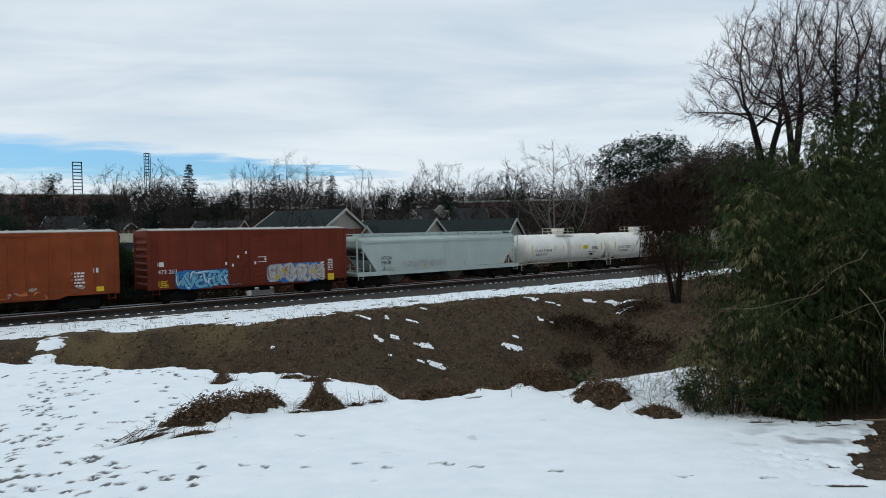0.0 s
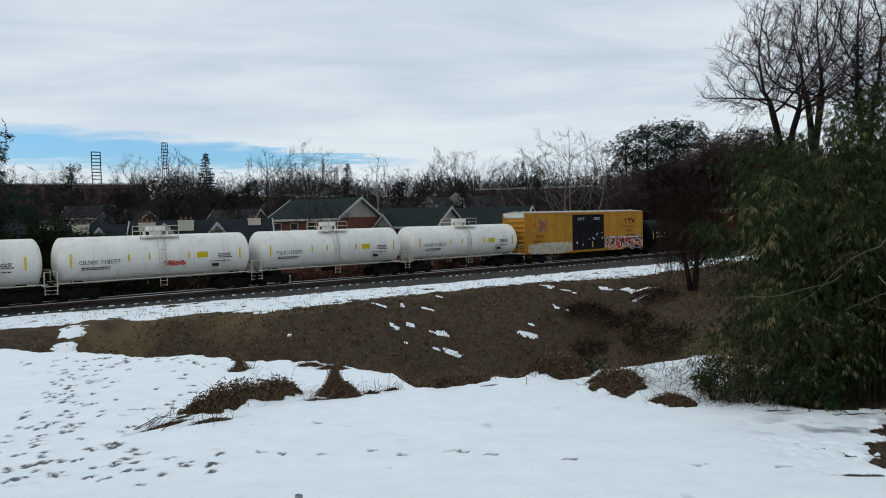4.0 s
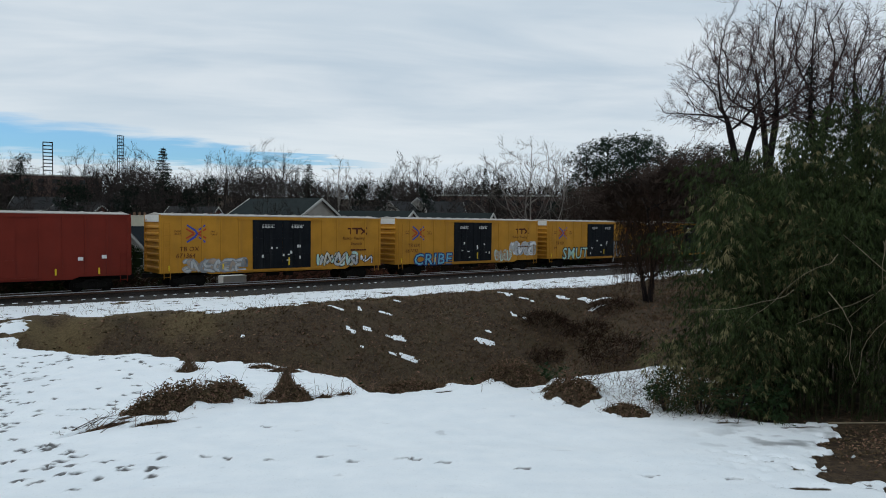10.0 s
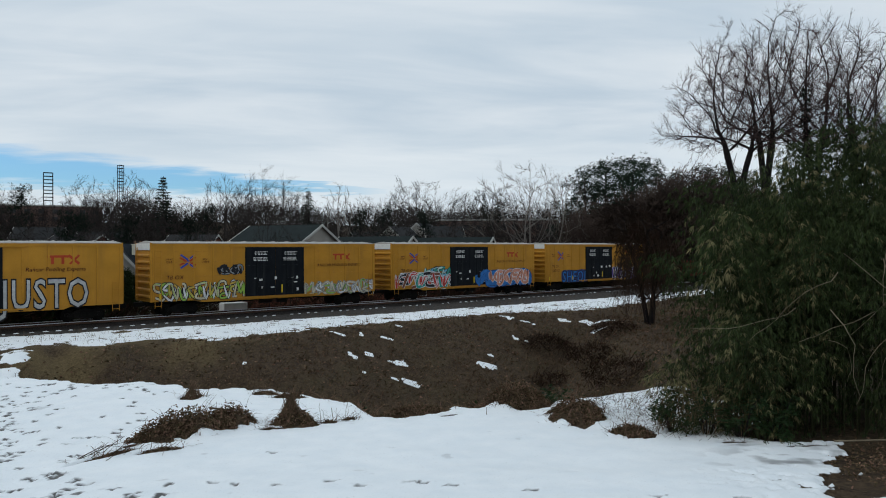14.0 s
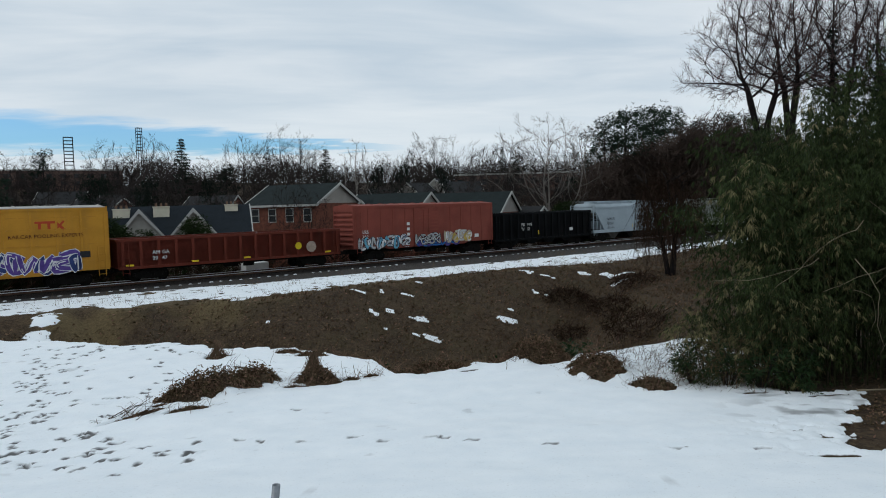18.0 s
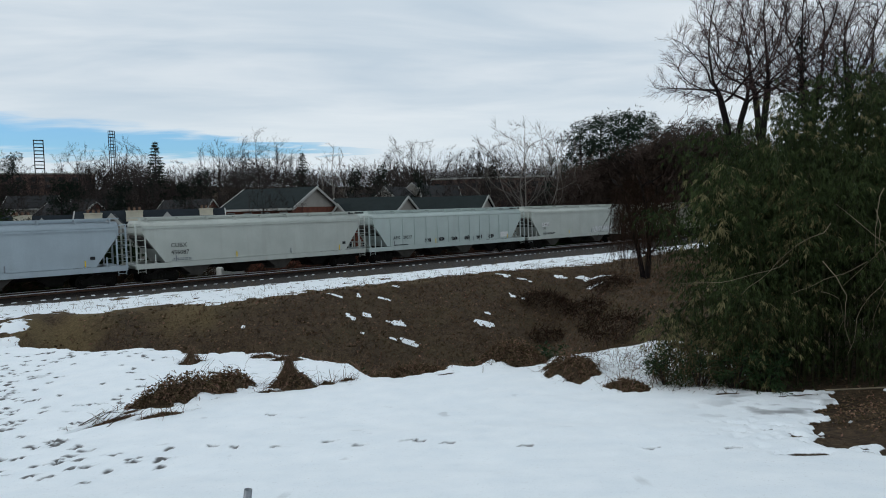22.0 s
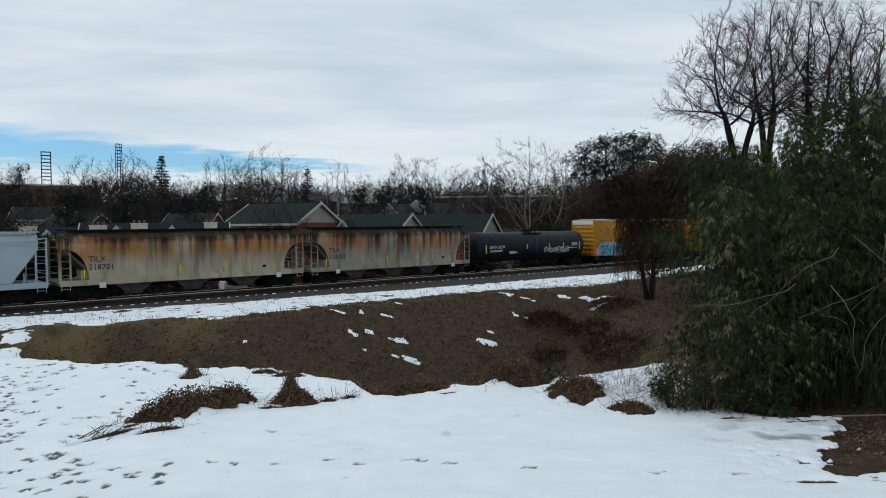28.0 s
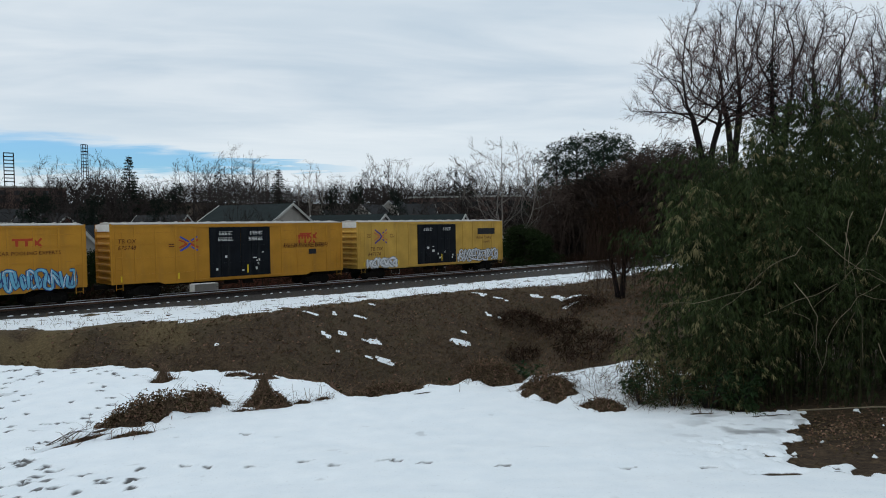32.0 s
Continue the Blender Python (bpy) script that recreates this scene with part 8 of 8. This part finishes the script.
def houses():
    def put(az, dist):
        x, y = spot(az, dist)
        return x, y, ground_at(x, y)
    # terrace with cross gables and cream chimneys
    dark = "terraced house with a dark slate roof, white rakes and cream chimneys"
    x, y, z = put(-20.2, 77)
    house("terraced_house", dark, x, y, z, 18, 13.5, 8.0, 5.6 + (-3.2 - z), 2.7, SIDING, SLATE, chimneys=((-5.3, -1.2, -0.15, 1.5), (-1.6, -1.2, 0.0, 1.5), (5.2, -0.6, 0.05, 1.3)), gables=((-3.4, 2.1, 2.5, 0.4), (1.5, 2.1, 2.5, 0.4)),
          windows=((-1.6, 3.6, 0.9, 1.3), (0.2, 3.6, 0.9, 1.3), (5.4, 3.6, 0.9, 1.3)))
    x, y, z = put(-29.6, 80)
    house("terraced_house", dark, x, y, z, 26, 13.0, 8.0, 5.3 + (-3.2 - z), 2.7, SIDING, SLATE, chimneys=((-1.9, -1.0, 0.1, 1.5), (1.3, -1.0, 0.1, 1.5)), gables=((3.0, 2.1, 2.5, 0.4),))
    # houses set square to the line, their pale gable ends turned this way
    def square_house(label, apex_az, dist, turn, length, width, ridge, eave, gables=(), chimneys=()):
        x, y = spot(apex_az, dist)
        c, s = math.cos(radians(turn)), math.sin(radians(turn))
        cx, cy = x - c * length / 2, y - s * length / 2
        base = ground_at(cx, cy)
        top, low = EYE_Z + dist * math.tan(radians(ridge)), EYE_Z + dist * math.tan(radians(eave))
        w = low - base
        rows = tuple((-length / 2 + (k + 0.5) * length / 4, zz, 1.0, 1.5) for k in range(4) for zz in (w - 2.1, w - 4.8))
        return house("brick_house", label, cx, cy, base, turn, length, width, w, top - low, BRICK, SLATE_GREEN, gable_mat=SIDING, windows=rows, gables=gables, chimneys=chimneys)
    square_house("two-storey red-brick house with a green-grey shingle roof", -7.9, 86, -27, 10.5, 9.0, 1.9, 0.35)
    square_house("brick house with a green-grey roof, dormer and white rakes", -0.5, 88, -24, 10.0, 8.0, 0.95, -0.45, gables=((-2.2, 1.3, 1.5, 0.3),))
    square_house("long brick house with a wide green-grey roof and pale gable", 6.1, 90, -24, 12.5, 8.4, 0.85, -0.75)
    x, y, z = put(7.3, 94)
    house("small_house", "small house with a grey roof and pale gable wall", x, y, z, -46, 6.0, 4.6, 4.66 - z - 2.6, 1.9, SIDING, ROOF_GREY)
    # small far houses on the hill
    far = "distant pale house half hidden by trees on the hill"
    for az, dist, turn, l, w, wall, rise, wm, rm in ((-28.0, 165, 10, 9, 7, 4.5, 2.4, SIDING, ROOF_GREY), (-25.6, 150, -20, 11, 8, 4.0, 2.6, BRICK, ROOF_GREY), (-23.9, 158, 30, 9, 7, 4.0, 2.5, SIDING, ROOF_GREY), (-17.6, 150, -10, 10, 8, 3.6, 2.6, BRICK, ROOF_GREY),
                                                       (-1.4, 150, 60, 8, 7, 5.5, 3.0, SIDING, ROOF_GREY), (0.6, 158, 70, 9, 7, 6.0, 3.0, SIDING, ROOF_GREY), (2.2, 152, 10, 8, 6, 6.0, 2.4, SIDING, ROOF_GREY), (-3.6, 165, 20, 10, 7, 4.8, 2.0, SIDING, ROOF_GREY), (-31.0, 150, 0, 10, 7, 3.2, 2.2, BRICK, ROOF_GREY)):
        x, y, z = put(az, dist)
        house("distant_house", far, x, y, z, turn, l, w, wall, rise, wm, rm, group="distant houses", windows=((-l * 0.25, 1.6, 1.0, 1.3), (l * 0.25, 1.6, 1.0, 1.3)))
    # long brick buildings on the skyline
    for az, dist, turn, l, elev, n in ((-30.0, 300, 27, 62, 3.05, 14), (6.6, 205, -6, 34, 2.2, 10)):
        x, y, z = put(az, dist)
        high = EYE_Z + dist * math.tan(radians(elev)) - z
        b = thing("brick_building", "long flat-roofed brick building on the skyline", "building", "skyline buildings", at=pose(x, y, z, 0, 0, turn))
        bm = bmesh.new()
        box(bm, -l / 2, l / 2, -8, 8, -2, high)
        part("wall", bm, BRICK_FAR, b)
        bm = bmesh.new()
        box(bm, -l / 2 - 0.3, l / 2 + 0.3, -8.3, 8.3, high, high + 0.5)
        part("roof", bm, TRIM, b, "pale parapet roof")
        for k in range(n):
            for zz in (high - 5.4, high - 2.6):
                def pane(bm):
                    box(bm, -0.9, 0.9, -0.1, 0.05, 0, 1.5)
                shared("window", "skyline", pane, GLASS_DARK, b, pose(-l / 2 + (k + 0.5) * l / n, -8, zz))
    # a low pale concrete block beyond the rails
    x, y = along(0, -4.3).x, along(0, -4.3).y
    k = math.tan(radians(-14.7))
    d = (y - x * AY / AX) / (1 - k * AY / AX)
    b = tagged(new("concrete_block", finish(block_mesh(), "concrete_block", END_WHITE, bevel=0.03)), "low pale concrete block beside the far rail", "concrete block")
    b.matrix_basis = pose(k * d, d, ground_at(k * d, d) - 0.05, 0, 0, HEADING)
    # lattice light towers
    for az, top, low, dist, wide, turn in ((-27.48, 5.55, 3.2, 310, 1.6, 30), (-22.75, 6.32, 3.2, 320, 1.1, 60)):
        x, y = spot(az, dist)
        z = ground_at(x, y)
        t = thing("light_tower", "tall lattice floodlight tower on the skyline", "light tower", "light towers", at=pose(x, y, z, 0, 0, turn))
        high = EYE_Z + dist * math.tan(radians(top)) - z

        def leg(bm):
            tube(bm, (0, 0, 0), (0, 0, high), 0.14, sides=5)
        for a in (-wide, wide):
            for b in (-wide * 0.5, wide * 0.5):
                shared("leg", (round(high, 1),), leg, STEEL_DARK, t, pose(a, b, 0))
        n = 9
        for k in range(n):
            zz = high - k * 1.35 - 0.1

            def rung(bm):
                box(bm, -wide, wide, -wide * 0.5 - 0.1, -wide * 0.5 + 0.1, -0.12, 0.12)
                box(bm, -wide, wide, wide * 0.5 - 0.1, wide * 0.5 + 0.1, -0.12, 0.12)
            shared("cross_bar", (wide,), rung, STEEL_DARK, t, pose(0, 0, zz))


houses()

# ---- small things in the yard and the hollow ----
def vine_heap(x, y, a, b, turn, high, n, label, seed, mat=None):
    """A low heap of dead vines and leaves: a mound with strands over it."""
    rng = random.Random(seed)
    h = thing("vine_heap", label, "brush heap", "heaps of dead vines", at=pose(x, y, ground_at(x, y), 0, 0, turn))
    acc = ([], [])
    for k in range(n):
        t, q = rng.uniform(0, 6.28), math.sqrt(rng.random())
        p = Vector((math.cos(t) * a * q, math.sin(t) * b * q, 0.04 + high * (1 - q * q) * rng.uniform(0.5, 1.0)))
        d = Vector((rng.gauss(0, 1), rng.gauss(0, 1), rng.gauss(-0.12, 0.12))).normalized()
        pts, e = wander(rng, p, d, rng.uniform(0.10, 0.28), 3, 0.3, -0.2)
        limb(acc, pts, 0.006, 0.003, 2)
    for k in range(n // 5):
        t, q = rng.uniform(0, 6.28), rng.uniform(0.3, 1.2)
        p = Vector((math.cos(t) * a * q, math.sin(t) * b * q, 0.04 + high * max(0.0, 1 - q * q) * 0.9))
        pts, e = wander(rng, p, Vector((rng.gauss(0, 0.8), rng.gauss(0, 0.8), rng.uniform(0.0, 0.8))).normalized(), rng.uniform(0.2, 0.55), 4, 0.3, -0.18)
        limb(acc, pts, 0.005, 0.0025, 2)
    o = new("vines", mesh_of("vines", acc[0], acc[1], mat or VINE))
    o.parent = h
    leaf = ([], [])
    for k in range(n * 4):
        t, q = rng.uniform(0, 6.28), math.sqrt(rng.random())
        p = Vector((math.cos(t) * a * q, math.sin(t) * b * q, 0.03 + high * (1 - q * q) * rng.uniform(0.3, 1.0) * (1 + 0.3 * math.sin(9 * t + 7 * q))))
        blades(leaf, p, Vector((rng.gauss(0, 1), rng.gauss(0, 1), 0.1)), 2, 0.065, 0.035, rng, 0.9, 0.1)
    o = new("dead_leaves", mesh_of("dead_leaves", leaf[0], leaf[1], LITTER))
    o.parent = h
    return h


def yard_things():
    brown = "low heap of brown dead vines and leaves on snow"
    for k, (x, y, a, b, turn, high) in enumerate(HEAPS):
        if high >= 0.1:
            vine_heap(x, y, a * 1.02, b, turn, high * 0.75, int(300 + 1100 * a * b), brown, 200 + k)
    # sticks at the tail of the long heap
    rng = random.Random(303)
    for k in range(12):
        x, y = -5.8 + rng.gauss(0, 0.12), 13.0 + rng.gauss(0, 0.3)
        a = radians(62 + rng.gauss(0, 14))
        ln = rng.uniform(0.15, 0.38)
        z = ground_at(x, y) + 0.12
        acc = ([], [])
        limb(acc, [Vector((x - math.cos(a) * ln, y - math.sin(a) * ln, z)), Vector((x, y, z + rng.uniform(0.02, 0.10))), Vector((x + math.cos(a) * ln, y + math.sin(a) * ln, z + rng.uniform(0.0, 0.16)))], 0.008, 0.003, 5)
        tagged(new("stick", mesh_of("stick", acc[0], acc[1], VINE_DARK, True)), "thin dead stick lying on the snow", "stick", "sticks by the heap")
    # a cone of dead stalks, and a pointed tuft
    rng = random.Random(301)
    for x, y, r, h, n in ((-6.20, 19.25, 0.36, 0.56, 110), (-2.92, 15.85, 0.42, 0.74, 320)):
        t = thing("dead_stalk_tuft", "pointed tuft of dead brown stalks standing in snow", "dead plant", "dead stalk tufts", at=pose(x, y, ground_at(x, y)))
        acc = ([], [])
        for k in range(n):
            a = rng.uniform(0, 6.28)
            p = Vector((math.cos(a) * r * rng.uniform(0.5, 1), math.sin(a) * r * rng.uniform(0.5, 1), 0))
            q = Vector((rng.gauss(0, 0.06), rng.gauss(0, 0.06), h * rng.uniform(0.5, 1.05)))
            limb(acc, [p, p.lerp(q, 0.5) + Vector((rng.gauss(0, 0.03), rng.gauss(0, 0.03), 0)), q], 0.008, 0.004, 3)
        o = new("stalk_mass", mesh_of("stalk_mass", acc[0], acc[1], VINE))
        o.parent = t
        tagged(o, kind="stuff")
    # the steel post by the fence line
    p = thing("steel_post", "leaning galvanised steel pipe post with an open top", "post", at=pose(-1.285, 5.07, ground_at(-1.285, 5.07) - 0.3, 0, 7.0, 0))
    high = 2.625 - (ground_at(-1.285, 5.07) - 0.3)
    bm = bmesh.new()
    n, ri, ro = 20, 0.024, 0.030
    rings = [[bm.verts.new((r * math.cos(2 * math.pi * k / n), r * math.sin(2 * math.pi * k / n), z)) for k in range(n)] for r, z in ((ro, 0), (ro, high), (ri, high), (ri, high - 0.5))]
    for a, b in zip(rings, rings[1:]):
        for k in range(n):
            j = (k + 1) % n
            bm.faces.new((a[k], a[j], b[j], b[k]))
    part("pipe", bm, STEEL_GREY, p, "", True)
    p.matrix_basis = pose(-1.240 - math.sin(radians(7)) * high, 5.07, ground_at(-1.285, 5.07) - 0.3, 0, 7.0, 0)


yard_things()


def slope_growth():
    """Dead weeds, stalks and low ivy on the slope, the brow and the lip."""
    rng = random.Random(310)
    weeds, pale, stalks, ivy, litter, brush = ([], []), ([], []), ([], []), ([], []), ([], []), ([], [])
    for k in range(12500):
        s, u = rng.uniform(-34, 34), rng.uniform(12.2, 32)
        p = along(s, u)
        if u < float(strip_edge(s)) - 0.4 or p.y < float(lip(p.x)) + 3:
            continue
        p.z = ground_at(p.x, p.y)
        for j in range(3):
            d = Vector((rng.gauss(0, 0.8), rng.gauss(0, 0.8), 0.7)).normalized()
            pts, e = wander(rng, p + Vector((rng.gauss(0, 0.1), rng.gauss(0, 0.1), -0.02)), d, rng.uniform(0.12, 0.4), 2, 0.3, -0.1)
            limb(weeds if rng.random() < 0.6 else pale, pts, 0.012, 0.006, 2)
    for k in range(15000):
        s, u = rng.uniform(-36, 34), rng.uniform(11.5, 32)
        p = along(s, u)
        if u < float(strip_edge(s)) or p.y < float(lip(p.x)) + 3:
            continue
        p.z = ground_at(p.x, p.y) + 0.03
        blades(litter, p, Vector((rng.gauss(0, 1), rng.gauss(0, 1), 0.35)), 1, 0.19, 0.10, rng, 0.6, 0.0)
    # low dark brush in clumps, added to give the slope and hollow their shadowed recesses
    for cx, cy, r, h, n in ((8.9, 48.0, 1.6, 0.6, 420), (11.3, 43.8, 1.7, 0.7, 420), (11.0, 37.0, 1.8, 1.0, 480), (8.4, 43.3, 1.2, 0.5, 240), (6.2, 33.0, 1.6, 1.0, 420), (9.2, 29.5, 1.8, 1.3, 520), (13.5, 47.0, 1.4, 0.7, 300)):
        thicket(rng, brush, cx, cy, ground_at(cx, cy) + h * 0.35, r * 1.25, r * 1.1, h, int(n * 2.0), 0.55, 0.014, 0.1, 2, 2)
    for cx, cy, r, h, n in ((5.0, 14.9, 0.6, 0.7, 260), (5.6, 14.5, 0.6, 0.9, 240), (4.6, 16.2, 0.7, 0.6, 260), (6.1, 13.9, 0.7, 0.9, 420), (6.8, 14.2, 0.7, 1.3, 480), (5.4, 14.2, 0.6, 0.8, 300)):
        thicket(rng, pale, cx, cy, ground_at(cx, cy) + h * 0.3, r, r, h, n, 0.4, 0.004, 0.1, 2, 2)
    for k in range(420):
        s, u = rng.uniform(-34, 24), rng.uniform(4.5, 14.5)
        if u > float(strip_edge(s)) + 1.0 or (rng.random() < 0.6 and u < float(strip_edge(s)) - 2.0):
            continue
        p = along(s, u)
        p.z = ground_at(p.x, p.y)
        for j in range(4):
            d = Vector((rng.gauss(0, 0.4), rng.gauss(0, 0.4), 1)).normalized()
            pts, e = wander(rng, p + Vector((rng.gauss(0, 0.15), rng.gauss(0, 0.15), 0)), d, rng.uniform(0.15, 0.5), 2, 0.15, 0)
            limb(stalks, pts, 0.008, 0.004, 3)
    for k in range(1500):
        x = rng.uniform(-3.0, 5.5)
        y = float(lip(x)) + rng.uniform(-0.3, 1.6)
        z = ground_at(x, y)
        blades(litter, Vector((x, y, z + 0.03)), Vector((rng.gauss(0, 1), rng.gauss(0, 1), 0.5)), 3, 0.13, 0.05, rng, 0.8, 0.1)
        if rng.random() < 0.4:
            pts, e = wander(rng, Vector((x, y, z)), Vector((rng.gauss(0, 1), rng.gauss(0, 1), 0.6)).normalized(), rng.uniform(0.3, 0.8), 3, 0.3, -0.12)
            limb(weeds, pts, 0.008, 0.004, 3)
    for k in range(1500):
        x, y = 8.4 + rng.gauss(0, 1.1), 11.4 + rng.gauss(0, 0.9)
        blades(litter, Vector((x, y, ground_at(x, y) + 0.05)), Vector((rng.gauss(0, 1), rng.gauss(0, 1), 0.3)), 2, 0.06, 0.028, rng, 0.8, 0.1)
    for cx, cy, r, n in ((1.9, 20.4, 0.9, 1400), (4.9, 24.0, 1.2, 900), (-0.9, 18.6, 0.5, 300), (3.3, 18.4, 0.5, 250)):
        for k in range(n):
            x, y = cx + rng.gauss(0, r * 0.5), cy + rng.gauss(0, r * 0.6)
            z = max(ground_at(x, y), -1.2 if n > 800 else -9) + rng.uniform(0.0, 0.55)
            blades(ivy, Vector((x, y, z)), Vector((rng.gauss(0, 1), rng.gauss(0, 1), 0.6)), 2, 0.13, 0.06, rng, 0.8, 0.1)
    for x, y, h in ((0.35, 18.6, 1.0), (0.62, 18.9, 1.2), (1.0, 18.7, 0.8), (1.25, 18.9, 0.75), (1.5, 18.8, 0.95), (0.2, 18.5, 0.8), (-2.0, 16.4, 0.4), (-1.1, 17.2, 0.5), (1.6, 16.5, 0.35), (3.0, 19.2, 0.8)):
        z = ground_at(x, y) - 0.05
        pts, e = wander(rng, Vector((x, y, z)), Vector((rng.gauss(0, 0.15), 0, 1)).normalized(), h, 3, 0.06, 0)
        limb(stalks, pts, 0.012, 0.007, 4)
    for name, acc, mat, label, cat in (("dead_weeds", weeds, VINE, "brown dead weeds matted over the slope", "weeds"), ("dead_brush", brush, VINE_DARK, "dark brush clumps added for the shadowed recesses of the hollow", "brush"), ("pale_weeds", pale, WEED_PALE, "pale dry weed stems over the brown slope", "weeds"), ("dead_grass", stalks, STRAW, "pale dead grass stalks poking through snow", "grass"),
                                       ("ivy", ivy, LAUREL, "dark green ivy in the hollow", "ivy"), ("fallen_leaves", litter, LITTER, "brown fallen leaves along the edge of the yard", "leaves")):
        tagged(new(name, mesh_of(name, acc[0], acc[1], mat)), label, cat, kind="stuff")


slope_growth()


# ---- what moves ----
SPEEDS = (13.755, 14.205, 14.719, 15.235, 15.722, 16.216, 16.651, 17.061, 17.495)  # metres a second, every four seconds


def travelled(t):
    total = 0.0
    for k in range(8):
        a = min(max(t - 4 * k, 0.0), 4.0)
        total += SPEEDS[k] * a + (SPEEDS[k + 1] - SPEEDS[k]) * a * a / 8
    return total


def motions():
    for car, s in TRAIN:
        walk(car, [(t, track_pose(s - travelled(t))) for t in range(0, 33)])


motions()
